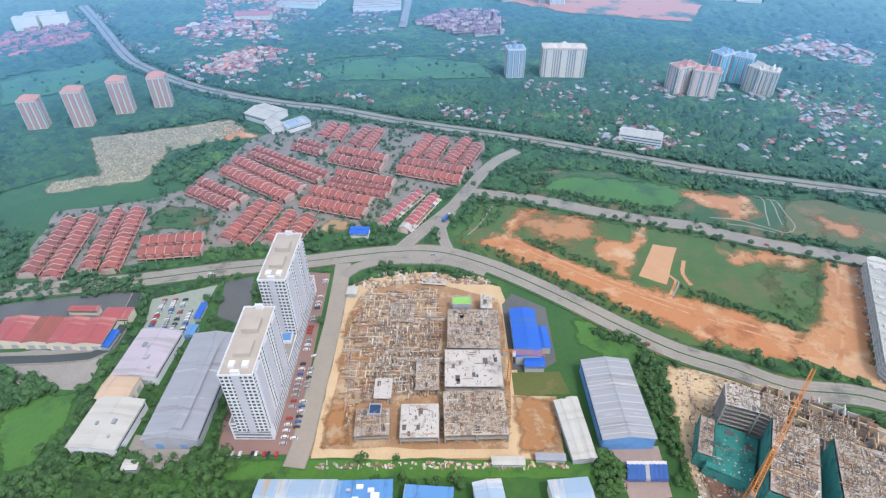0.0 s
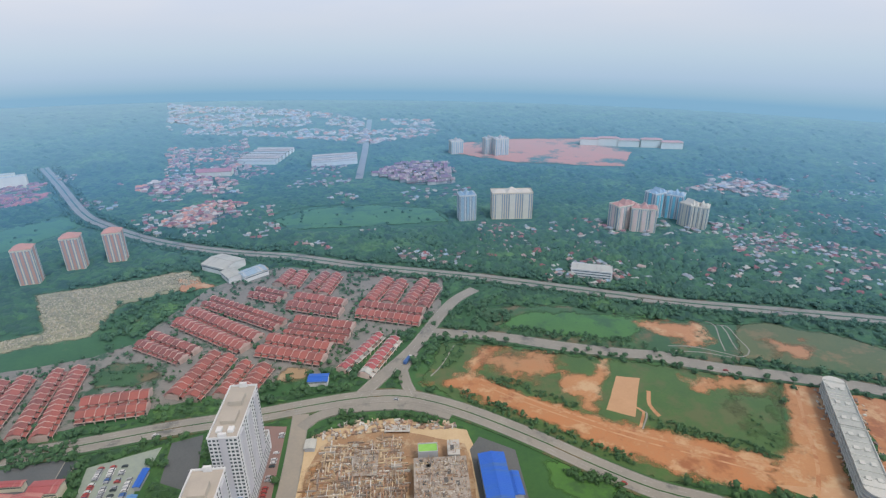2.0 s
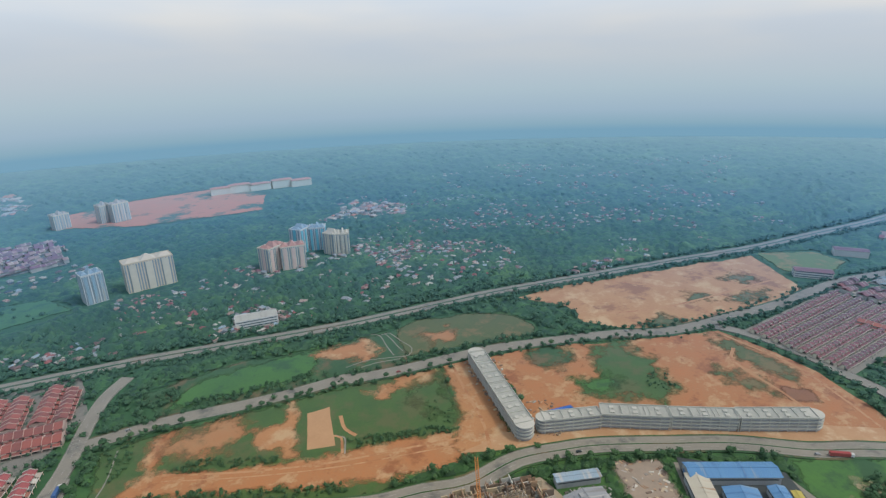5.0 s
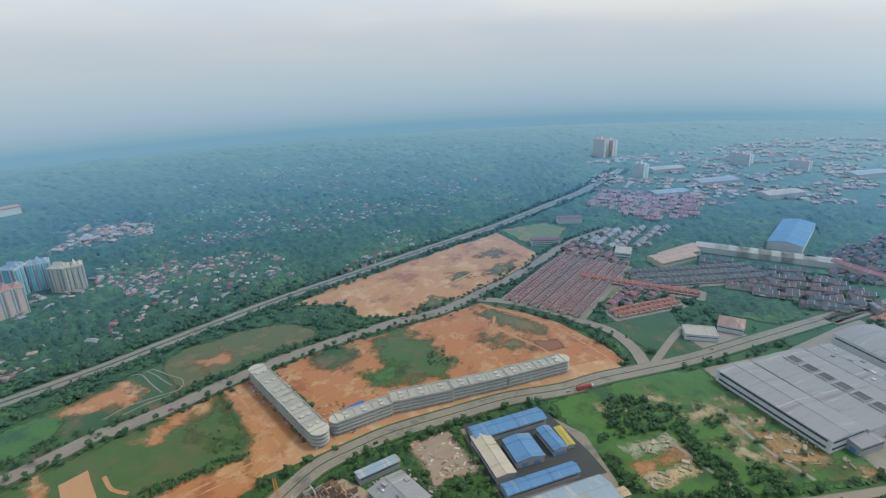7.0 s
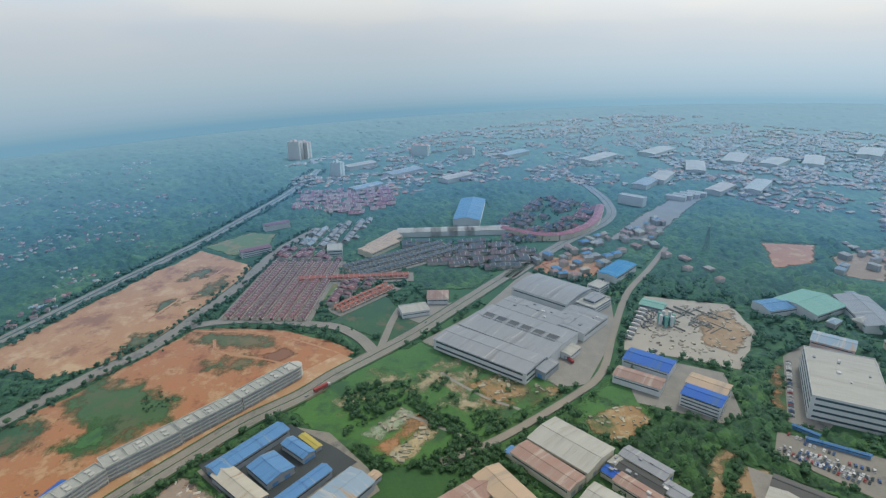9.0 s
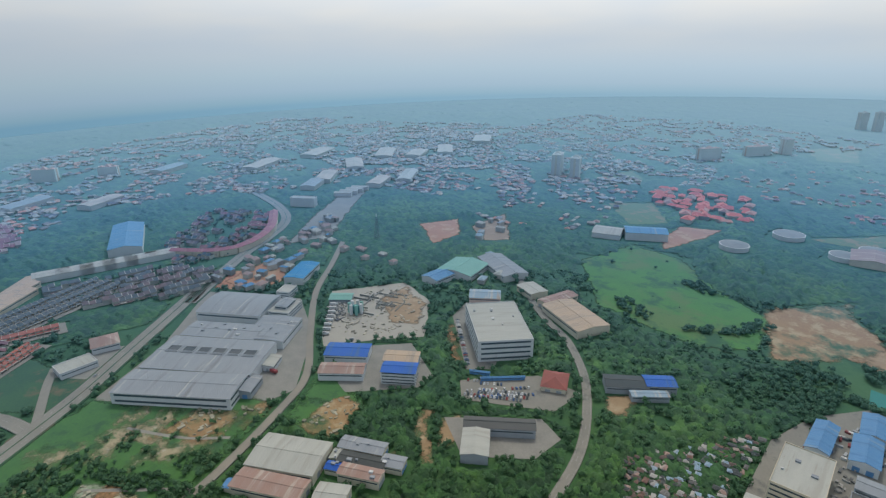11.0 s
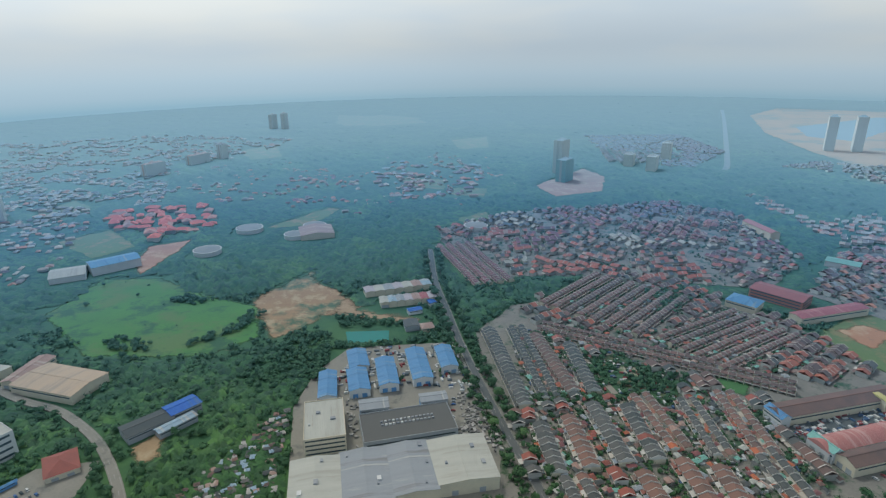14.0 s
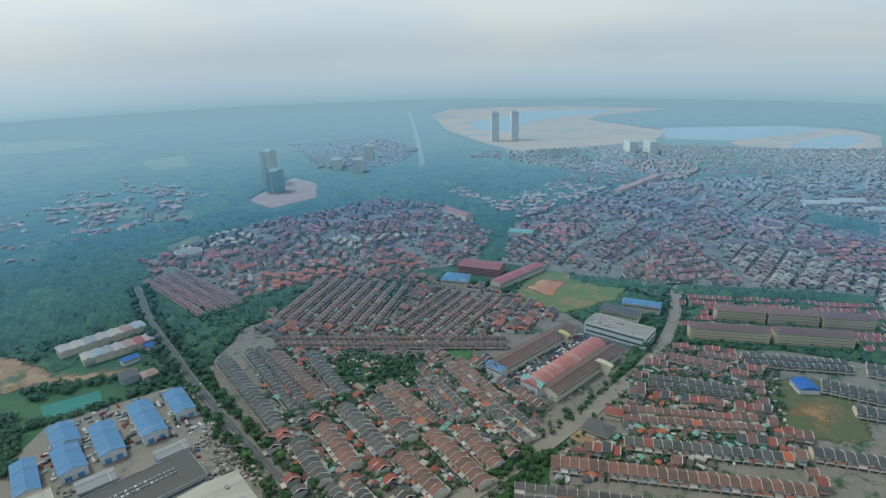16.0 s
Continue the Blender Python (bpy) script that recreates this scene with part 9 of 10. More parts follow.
for X, Y, L, h, roof, wall in ((1471, 225, 34, 44, ROOF_FADED, PINK_WALL), (1486, 205, 30, 40, ROOF_FADED, PINK_WALL), (1256, 106, 26, 30, ROOF_CREAM, WHITE_WALL), (1469, -94, 46, 26, ROOF_FADED, WHITE_WALL), (1449, -211, 40, 20, ROOF_FADED, WHITE_WALL), (690, -1442, 60, 30, ROOF_FADED, WHITE_WALL), (640, -1606, 70, 24, ROOF_FADED, WHITE_WALL), (597, -1683, 24, 40, ROOF_RED, WHITE_WALL), (631, -2410, 30, 56, ROOF_PALE, FAR_HAZE_MIRROR), (580, -2395, 24, 62, ROOF_PALE, FAR_HAZE_MIRROR)):
    tower("apartment_tower", (X, Y, L, 20, 65), h, max(6, int(h / 3.2)), wall, "far hazy apartment block over the town roofs", crown=2, accent=roof, windows="rows", side=6)
for X, Y, L, W, roof in ((1112, -576, 90, 34, ROOF_PALE), (1194, -696, 110, 40, ROOF_PALE), (1267, -836, 120, 44, ROOF_TAN), (1210, -897, 90, 40, ROOF_PALE), (1006, -721, 100, 30, ROOF_CREAM), (1207, -993, 120, 40, ROOF_PALE), (1276, -1197, 120, 50, ROOF_TAN), (1066, -520, 70, 30, ROOF_GREY), (1000, -640, 76, 30, ROOF_PALE), (1330, -520, 120, 40, ROOF_PALE), (1420, -330, 90, 34, ROOF_GREY), (1180, -150, 80, 30, ROOF_PALE), (1250, -40, 90, 34, ROOF_GREY), (1120, 40, 70, 26, ROOF_PALE_BLUE), (1340, 60, 80, 30, ROOF_PALE), (1390, -700, 120, 46, ROOF_PALE)):
    hall("factory", (X, Y, L, W, -52 + (int(X) % 5) * 6), 9, roof, WHITE_WALL, "far factory with a wide pale metal roof", category="factory", rise=2)
patch("ground_soil", [(675.3, -200.1), (708.6, -265.4), (672.8, -291.8), (629.7, -252.8), (631.9, -209.8)], SOIL_PALE, "brown yard among tin sheds", rough_edge=0.05)
hall("school", (-546, -870, 74, 16, -86), 12, ROOF_ORANGE, YELLOW_WALL, "orange-roofed school block with galleries", floors=3, category="school", rise=3)
hall("hall_building", (-572, -712, 40, 22, 135), 8, ROOF_MINT, WHITE_WALL, "teal-roofed hall between terraces", category="hall")
for X, Y, L, W in ((-1158, -537, 60, 30), (-1215, -515, 60, 34), (-1191, -450, 50, 26)):
    hall("warehouse", (X, Y, L, W, -40), 8, ROOF_CREAM, WHITE_WALL, "far white warehouse at the edge of the suburb", rise=1.5)
for k in range(5):
    hall("flats", (-940 - 40 * k, -830 - 12 * k, 42, 15, 15), 12, ROOF_FADED, YELLOW_WALL, "far row of tan walk-up flats", floors=4, category="flats", kind="hip", rise=3)


def reservoir(x, y, r, h, label):
    root = tagged(empty("water_reservoir", x, y), label, "reservoir", "round reservoirs")
    bm = bmesh.new()
    bmesh.ops.create_cone(bm, segments=40, radius1=r, radius2=r, depth=h, cap_ends=True, matrix=Matrix.Translation((0, 0, h / 2)))
    part("wall", bm, WHITE_WALL, root)
    bm = bmesh.new()
    bmesh.ops.create_cone(bm, segments=40, radius1=r - 1, radius2=r * 0.2, depth=1.6, cap_ends=True, matrix=Matrix.Translation((0, 0, h + 0.8)))
    part("roof", bm, CONCRETE, root)
    bm = bmesh.new()
    bmesh.ops.create_cone(bm, segments=40, radius1=r + 0.5, radius2=r + 0.5, depth=0.8, cap_ends=True, matrix=Matrix.Translation((0, 0, h - 0.6)))
    part("rim", bm, WHITE_WALL, root)
    mark_clear((x, y, 2 * r, 2 * r, 0), 4)


for (x, y), r in zip([(194.2, -944.6), (216.1, -892.6), (-83.5, -923.7), (302, -932.3), (332.5, -818.8)], (19, 18, 20, 22, 20)):
    reservoir(x, y, r, 7, "round white concrete water reservoir")


def mast(x, y, h, label):
    root = tagged(empty("lattice_mast", x, y), label, "mast")
    bm = bmesh.new()
    for k in range(int(h / 4)):
        z, w = k * 4.0, 3.2 * (1 - k * 4 / h) + 0.6
        w2 = 3.2 * (1 - (k + 1) * 4 / h) + 0.6
        for sx in (-1, 1):
            for sy in (-1, 1):
                a, b = Vector((sx * w, sy * w, z)), Vector((sx * w2, sy * w2, z + 4))
                for p0, p1 in ((a, b), (a, Vector((-sx * w2, sy * w2, z + 4))), (a, Vector((sx * w, -sy * w, z)))):
                    d = (p1 - p0).normalized()
                    s1 = d.cross(Vector((0.3, 0.5, 0.8))).normalized() * 0.16
                    v = [bm.verts.new(q) for q in (p0 - s1, p0 + s1, p1 + s1, p1 - s1)]
                    bm.faces.new(v)
                    s2 = d.cross(s1).normalized() * 0.16
                    v = [bm.verts.new(q) for q in (p0 - s2, p0 + s2, p1 + s2, p1 - s2)]
                    bm.faces.new(v)
    part("lattice", bm, STEEL, root)
    bm = bmesh.new()
    box(bm, -0.6, 0.6, -0.6, 0.6, h, h + 4)
    part("antenna", bm, WHITE_WALL, root)


X, Y, h = (687.5, -433.1, 38.3)
mast(X, Y, h, "steel lattice telecom mast in woodland")
X, Y, h = (567.2, 645, 17.6)
mast(X, Y, h, "far steel lattice mast among village houses")

# concrete batching plant
CX, CY = [(497.4, -282)][0]
plant = tagged(empty("batching_plant", CX, CY), "green and white concrete batching plant silos", "plant")
for k in range(7):
    bm = bmesh.new()
    a = k * 0.9
    m = Matrix.Translation((7 * math.cos(a), 7 * math.sin(a), 7))
    bmesh.ops.create_cone(bm, segments=14, radius1=1.8, radius2=1.8, depth=11, cap_ends=True, matrix=m)
    bmesh.ops.create_cone(bm, segments=14, radius1=0.4, radius2=1.8, depth=2, cap_ends=True, matrix=m @ Matrix.Translation((0, 0, -6.4)))
    part("silo", bm, ROOF_MINT if k % 2 else WHITE_WALL, plant)
bm = bmesh.new()
box(bm, -3, 3, -3, 3, 0, 9)
part("mixer_house", bm, GREEN_NET, plant)
heap("yard_stock", [(473.4, -233.3), (551.4, -283.5), (525.6, -368.8), (463.4, -354.7), (416.6, -307.7), (440.8, -274.8)], 200, STOCK, "aggregate bays and stored concrete products", (0.8, 5.0), (0.4, 1.6), 41)
heap("bay_walls", [(470, -330), (520, -350), (533, -300), (490, -285)], 26, CONCRETE, "low concrete walls of aggregate bays", (10, 26), (1.2, 2.2), 43, slim=0.03, square=0.02, turn=0.5)
heap("yard_stock", [(500, -240), (555, -285), (545, -300), (490, -262)], 120, SCRAP, "parked plant, pipes and pallets along the yard fence", (1.2, 4.5), (0.6, 2.2), 46)
patch("ground_soil", [(510.8, -324.7), (519.1, -364.9), (467, -354), (435.1, -319.3), (453.4, -301.6)], SAND, "tan aggregate spread over the plant yard", clear=False, rough_edge=0.1)
heap("graves", [(-386.6, 568.6), (-328.5, 586.5), (-249.3, 615.7), (-226.2, 585.7), (-294.9, 549.1), (-295.4, 485.4), (-374.6, 457.3), (-378.9, 475), (-337.8, 489)], 2600, RUBBLE, "crowded pale gravestones on a hillside graveyard", (0.8, 2.4), (0.4, 1.2), 42, category="graves")
for o, n, sd in (([(357.9, 25.7), (388, -3.4), (378.5, -14.2), (349.7, 13.6)], 26, 43), ([(334, 6), (366, -22), (355, -28), (324, -1)], 30, 44), ([(414, -62), (428, -88), (396.9, -134.7), (381.2, -89.8)], 36, 45), ([(357.6, -148.8), (368.9, -176.4), (366.6, -194.5), (348.3, -195.4), (322.7, -162)], 30, 47)):
    heap("rubble", o, n, RUBBLE, "pale rubble and broken slabs in weeds", (1.0, 6.0), (0.3, 1.4), sd)
heap("site_debris", [(321.2, 346.3), (298.9, 301.6), (271.8, 230.8), (304.3, 211.9), (335.7, 253.8), (315.1, 262.2), (345.9, 322.2)], 260, DEBRIS, "material stacks along the new shops", (0.8, 4.0), (0.3, 1.4), 49)
heap("yard_scrap", [(254.5, 176.6), (279.3, 159.3), (265.1, 122.7), (241.9, 131.9)], 200, SCRAP, "scrap and machinery in a workshop yard", (1.0, 4.5), (0.6, 2.4), 50)
heap("yard_scrap", [(304, 169.8), (326.4, 149.7), (293.9, 109.9), (273.7, 130.7)], 160, DEBRIS, "old foundations and scrap on a bare plot", (1.0, 4.5), (0.3, 1.2), 51)
patch("ground_slab", [(300.7, 169.5), (326.7, 148.9), (296.5, 110.8), (272.2, 134.2)], mat("old_floor", (0.40, 0.31, 0.24), (0.3, 0.24, 0.19), scale=0.08, fine=0.5), "bare brown floor of a demolished building", clear=True)
heap("yard_clutter", [(55.3, -349.6), (-46.8, -391.4), (-57.9, -347.6), (50.7, -358.3)], 160, SCRAP, "vans, skips and pallets between sheds", (1.5, 5.0), (0.8, 2.2), 52)
heap("yard_clutter", [(-22.6, -425.5), (-41.4, -429.2), (-46.7, -384.7), (-27.7, -376.9)], 120, SCRAP, "equipment stored in an open yard", (1.0, 4.0), (0.6, 2.2), 53)
def car_rows(name, rows, label, gap=2.7, seed=0):
    """Small cars side by side along straight rows, each with a lower body and a cabin."""
    r = np.random.default_rng(seed)
    V, F = [], []
    for (ax, ay), (bx, by) in rows:
        d = Vector((bx - ax, by - ay))
        n = int(d.length / gap)
        turn = math.atan2(d.y, d.x) + math.pi / 2
        c, sn = math.cos(turn), math.sin(turn)
        for i in range(n):
            if r.random() < 0.12:
                continue
            x, y = ax + d.x * (i + r.uniform(0.4, 0.6)) / n, ay + d.y * (i + r.uniform(0.4, 0.6)) / n
            z = ground_at(x, y) + 0.02
            base = len(V)
            for u, v, h in ((2.1, 0.85, 0.25), (2.15, 0.87, 0.75), (1.15, 0.82, 0.8), (0.75, 0.68, 1.4)):
                for p, q in ((-1, -1), (1, -1), (1, 1), (-1, 1)):
                    V.append((x + p * u * c - q * v * sn, y + p * u * sn + q * v * c, z + h))
            for k in range(3):
                for e in range(4):
                    F.append((base + 4 * k + e, base + 4 * k + (e + 1) % 4, base + 4 * k + 4 + (e + 1) % 4, base + 4 * k + 4 + e))
            F.append(tuple(base + 12 + e for e in range(4)))
    return tagged(raw(name, np.array(V), np.array(F), CAR_MIX, label), category="cars")


car_rows("parked_cars", [((323, -287.5), (312, -296)), ((309.5, -293.8), (294.5, -308.3)), ((303, -286.9), (268.9, -315.4)), ((300.5, -283), (266.5, -311)), ((306.2, -272.5), (267.8, -303.9))], "ordered rows of cars in a factory car park", seed=3)
car_rows("parked_cars", [((436, -394), (405, -425)), ((338, -306), (414, -358))], "cars parked along the box factory", seed=4)
car_rows("parked_cars", [((402, -230), (416, -246)), ((438, -236), (450, -250))], "cars parked beside the warehouses", seed=5)
hall("walkway", (300.2, -313.5, 39, 1.8, -126.5), 3.4, ROOF_BLUE, ROOF_BLUE, "covered walkway with a blue metal roof", category="walkway", rise=0.4)
hall("walkway", (319.8, -304, 18, 1.8, 38.5), 3.4, ROOF_BLUE, ROOF_BLUE, "blue covered walkway to the factory door", category="walkway", rise=0.4)
heap("parked_vans", [(97.2, -420.1), (82, -477.6), (80.4, -511.3), (-25.1, -515.7), (-43.4, -418.4), (-26.7, -431.2), (18.7, -442.8), (83.1, -423.9)], 260, CAR_MIX, "vans and cars parked between the blue sheds", (3.4, 5.2), (1.2, 2.0), 55, slim=0.42, square=0.1, turn=0.17)
heap("parked_vans", [(72.5, -420.9), (63.6, -424.5), (54.6, -356.7), (61.2, -357.5)], 30, SCRAP, "cars parked beside the factory block", (1.8, 4.2), (1.2, 1.6), 56)
heap("parked_cars", [(-282.9, -379.4), (-398.8, -416.9), (-413.5, -347.3), (-304.2, -319.6)], 420, CAR_MIX, "cars parked in rows round the market", (3.4, 4.6), (1.2, 1.6), 57, slim=0.42, square=0.06, turn=0.22)
heap("parked_cars", [(-86.8, -551.8), (-163.4, -515.9), (-228.4, -433.4), (-285.8, -383.6), (-282.4, -307.6), (-202.7, -264.6), (-119.9, -273.3), (-75.3, -304.6)], 620, CAR_MIX, "cars parked along the terrace streets", (3.4, 4.6), (1.2, 1.6), 58, slim=0.42, square=0.08)
heap("parked_cars", [(-377.3, -309.7), (-459.8, -325.7), (-510.5, -248.2), (-386.6, -163.6), (-227.6, -235.6), (-246.1, -257.5), (-312.9, -254.5)], 480, CAR_MIX, "cars parked along the eastern streets", (3.4, 4.6), (1.2, 1.6), 59, slim=0.42, square=0.08, turn=0.7)
LOTS = [ROOF_RED, ROOF_DARK, ROOF_CREAM, ROOF_MINT, ROOF_BROWN, ROOF_PURPLE, ROOF_DARK, ROOF_RUST, ROOF_GREY, ROOF_ORANGE]
scatter_houses("porch_roofs", [(-86.8, -551.8), (-163.4, -515.9), (-228.4, -433.4), (-285.8, -383.6), (-282.4, -307.6), (-202.7, -264.6), (-119.9, -273.3), (-75.3, -304.6)], 520, LOTS, "mixed porch roofs and extensions between terraces", size=(3, 6.5), tall=(2.6, 4.0), seed=14)
scatter_houses("porch_roofs", [(-377.3, -309.7), (-459.8, -325.7), (-510.5, -248.2), (-386.6, -163.6), (-227.6, -235.6), (-246.1, -257.5), (-312.9, -254.5)], 360, LOTS, "porch roofs and awnings along the streets", size=(3, 6.5), tall=(2.6, 4.0), seed=15)
scatter_houses("porch_roofs", [(-128, -594.2), (-307.9, -671.3), (-381.6, -509.1), (-346.6, -430), (-155.4, -492.4)], 360, LOTS, "porch roofs between brown terraces", size=(3, 6.5), tall=(2.6, 4.2), seed=16)

# ---- vehicles ----
CAR_PAINT = [mat("white_car_paint", (0.75, 0.75, 0.75), rough=0.3), mat("silver_car_paint", (0.42, 0.43, 0.45), rough=0.3), mat("black_car_paint", (0.03, 0.03, 0.035), rough=0.3), mat("red_car_paint", (0.45, 0.04, 0.03), rough=0.3), mat("blue_car_paint", (0.05, 0.13, 0.4), rough=0.3)]
CAR_NAMES = ("white", "silver grey", "black", "red", "blue")
TYRE = mat("tyre_rubber", (0.025, 0.025, 0.025))
CARS = []
for paint, colour in zip(CAR_PAINT, CAR_NAMES):
    car = tagged(empty("car", 0, 0), f"{colour} saloon car parked on asphalt", "car", "parked cars")
    bm = bmesh.new()
    box(bm, -2.1, 2.1, -0.85, 0.85, 0.3, 0.85)
    v = box(bm, -1.3, 1.0, -0.75, 0.75, 1.25, 1.42)
    bmesh.ops.bevel(bm, geom=[e for e in bm.edges], offset=0.1, segments=1, affect="EDGES")
    part("body", bm, paint, car)
    bm = bmesh.new()
    v = box(bm, -1.7, 1.4, -0.78, 0.78, 0.84, 1.3)
    for w in v[4:]:
        w.co.x *= 0.76
        w.co.y *= 0.9
    part("glasshouse", bm, GLASS, car)
    wb = bmesh.new()
    bmesh.ops.create_cone(wb, segments=10, radius1=0.32, radius2=0.32, depth=0.22, cap_ends=True, matrix=Matrix.Rotation(math.pi / 2, 4, "X"))
    wm = bpy.data.meshes.new("wheel")
    wb.to_mesh(wm)
    wb.free()
    wm.materials.append(TYRE)
    for u in (-1.3, 1.3):
        for v in (-0.78, 0.78):
            w = new("wheel", wm)
            w.parent = car
            w.location = (u, v, 0.32)
    CARS.append(car)
USED = set()


def park(x, y, angle, z=None):
    z = ground_at(x, y) + 0.01 if z is None else z
    k = random.choice((0, 0, 1, 1, 2, 3, 4))
    m = pose(x, y, z, 0, 0, angle)
    if k not in USED:
        USED.add(k)
        CARS[k].matrix_basis = m
    else:
        copy_thing(CARS[k], m)


def park_row(a, b, n, turn=90, skip=0.2, z=None):
    for i in range(n):
        if random.random() < skip:
            continue
        u = (i + 0.5) / n
        ang = math.degrees(math.atan2(b[1] - a[1], b[0] - a[0]))
        park(a[0] + (b[0] - a[0]) * u, a[1] + (b[1] - a[1]) * u, ang + turn + random.uniform(-4, 4), z)


for A, B in ([(-193.4, 273.6), (-197, 308)], [(-187.5, 273.6), (-189.5, 308)], [(-203.4, 279.1), (-204.5, 309.3)], [(-180.1, 273.6), (-181.5, 297.2)]):
    park_row(A, B, 15)
for A, B in ([(-91, 184.8), (-91.4, 268)], [(-85.6, 184.8), (-85, 257.7)], [(-92.6, 268), (-90.1, 330)]):
    park_row(A, B, 20, skip=0.3)
for A, B in ([(-121.3, 180), (-89.9, 179.9)], [(-285.9, -374.8), (-389.1, -410.1)], [(-303.4, -308.3), (-410.1, -337.2)], [(-280.9, -359.3), (-311.3, -366.3)]):
    park_row(A, B, 14, skip=0.3)
for A, B in ([(473.8, -230.5), (538.1, -274.1)], [(-20.6, -420.7), (-17.7, -386.3)]):
    park_row(A, B, 8, skip=0.3)
for name, every in (("road_arterial", 17), ("road_expressway", 19), ("road_avenue", 5), ("road_market", 7), ("road_boundary", 23)):
    line = ROADS[name]
    for i in range(4, len(line) - 2, every):
        if line[i].length > 650:
            continue
        d = (line[i + 1] - line[i]).normalized()
        side = random.choice((-1, 1)) * (3.2 if name in ("road_avenue", "road_boundary") else 5.0)
        park(line[i].x - d.y * side, line[i].y + d.x * side, math.degrees(math.atan2(d.y, d.x)), ROAD_TOP[name] + 0.01)


def lorry(name, x, y, angle, length, paint, label, z=None):
    z = ground_at(x, y) + 0.01 if z is None else z
    root = tagged(empty(name, x, y, angle, z), label, "lorry" if name == "lorry" else "bus")
    bm = bmesh.new()
    box(bm, -length / 2, length / 2 - 2.4, -1.25, 1.25, 0.9, 3.5)
    part("body", bm, paint, root)
    bm = bmesh.new()
    box(bm, length / 2 - 2.2, length / 2, -1.2, 1.2, 0.6, 2.9)
    part("cab", bm, CAR_PAINT[0], root)
    bm = bmesh.new()
    box(bm, length / 2 - 0.6, length / 2 + 0.03, -1.1, 1.1, 1.8, 2.6)
    part("windscreen", bm, GLASS, root)
    for u in (-length / 2 + 1.2, -length / 2 + 2.6, length / 2 - 1.4):
        for v in (-1.05, 1.05):
            bm = bmesh.new()
            bmesh.ops.create_cone(bm, segments=12, radius1=0.5, radius2=0.5, depth=0.35, cap_ends=True, matrix=Matrix.Translation((u, v, 0.5)) @ Matrix.Rotation(math.pi / 2, 4, "X"))
            part("wheel", bm, TYRE, root)


A, B = [(422.7, 63.1), (433.2, 50.7)]
lorry("lorry", *A, math.degrees(math.atan2(B[1] - A[1], B[0] - A[0])), 16, CAR_PAINT[3], "long red articulated lorry on the dual carriageway", ROAD_TOP["road_arterial"] + 0.01)
A, B = [(1.9, 409.8), (7, 418.7)]
lorry("bus", *A, math.degrees(math.atan2(B[1] - A[1], B[0] - A[0])), 12, CAR_PAINT[4], "blue single-deck bus on the link road", ROAD_TOP["road_link"] + 0.01)
for k in range(9):
    A, B = [(98.5, 168.6), (117.6, 168.6)]
    lorry("lorry", A[0] + (B[0] - A[0]) * k / 8, A[1] + (B[1] - A[1]) * k / 8, 78, 11, CAR_PAINT[4] if k != 4 else CAR_PAINT[1], "blue container lorry parked in the reddish yard")
A, B = [(440.2, -160.9), (448.9, -171.4)]
for k in range(9):
    X, Y = [(473.6, -231.6), (537.6, -278.4)][0][0] + k / 8 * ([(473.6, -231.6), (537.6, -278.4)][1][0] - [(473.6, -231.6), (537.6, -278.4)][0][0]), [(473.6, -231.6), (537.6, -278.4)][0][1] + k / 8 * ([(473.6, -231.6), (537.6, -278.4)][1][1] - [(473.6, -231.6), (537.6, -278.4)][0][1])
    lorry("lorry", X, Y, -124.8, 8, CAR_PAINT[0], "white mixer lorry parked in the plant yard")
for A2, B2 in ([(308, -276.4), (276.1, -323.6)], [(298.8, -272.6), (266.8, -318.8)]):
    park_row(A2, B2, 16, skip=0.1)
lorry("lorry", *A, 20, 10, CAR_PAINT[3], "red container beside the grey factory")

scatter_houses("town_houses", [(-703, 896.4), (-734.7, 1002), (-618.6, 1020), (-558.1, 906), (-592.8, 863.5), (-655, 825.5)], 150, [ROOF_RED, ROOF_ORANGE, ROOF_RED], "far suburb of red roofs", seed=17, tall=(3.5, 5.5), low=True)
scatter_houses("town_houses", [(-458.8, 966.9), (-383.6, 1037), (-306.7, 1022), (-295.7, 943.7), (-400.3, 915.5)], 90, [ROOF_RED, ROOF_FADED, ROOF_PALE], "far estate of red roofs", seed=18, tall=(3.5, 5.5), low=True)
scatter_houses("town_houses", [(-336, 777.2), (-324.3, 853.7), (-263.5, 824.4), (-254.9, 762.7)], 60, [ROOF_FADED, ROOF_PALE], "far hillside houses", seed=20, tall=(3.5, 5.5), low=True)
PALES = [ROOF_PALE, ROOF_FADED, ROOF_GREY, ROOF_CREAM, ROOF_PALE, ROOF_RUST]
scatter_houses("town_houses", [(-558, 1437), (-724.3, 1922.7), (-261.4, 1740.3), (-104.9, 1585), (95.5, 1532.5), (106.7, 1346), (-57, 1261.2), (-281.3, 1352.4)], 1300, PALES, "hazy far town of pale roofs", seed=22, size=(7, 18), tall=(3, 5), low=True, cluster=-0.2)
scatter_houses("town_houses", [(-415.4, 1020.9), (-499.9, 1267.5), (-347.2, 1351.7), (-268.3, 1026.6), (-291.7, 893.9)], 520, [ROOF_FADED, ROOF_RUST, ROOF_PALE, ROOF_RED], "far suburb of faded red roofs", seed=71, size=(5, 11), tall=(3, 4.5), low=True, cluster=-0.2)
scatter_houses("town_houses", [(-327, 762.6), (-300.3, 873.3), (-228.4, 870.2), (-290.1, 749.2)], 110, [ROOF_FADED, ROOF_PALE, ROOF_RED], "far hillside houses with faded roofs", seed=72, size=(5, 10), tall=(4, 6), low=True)
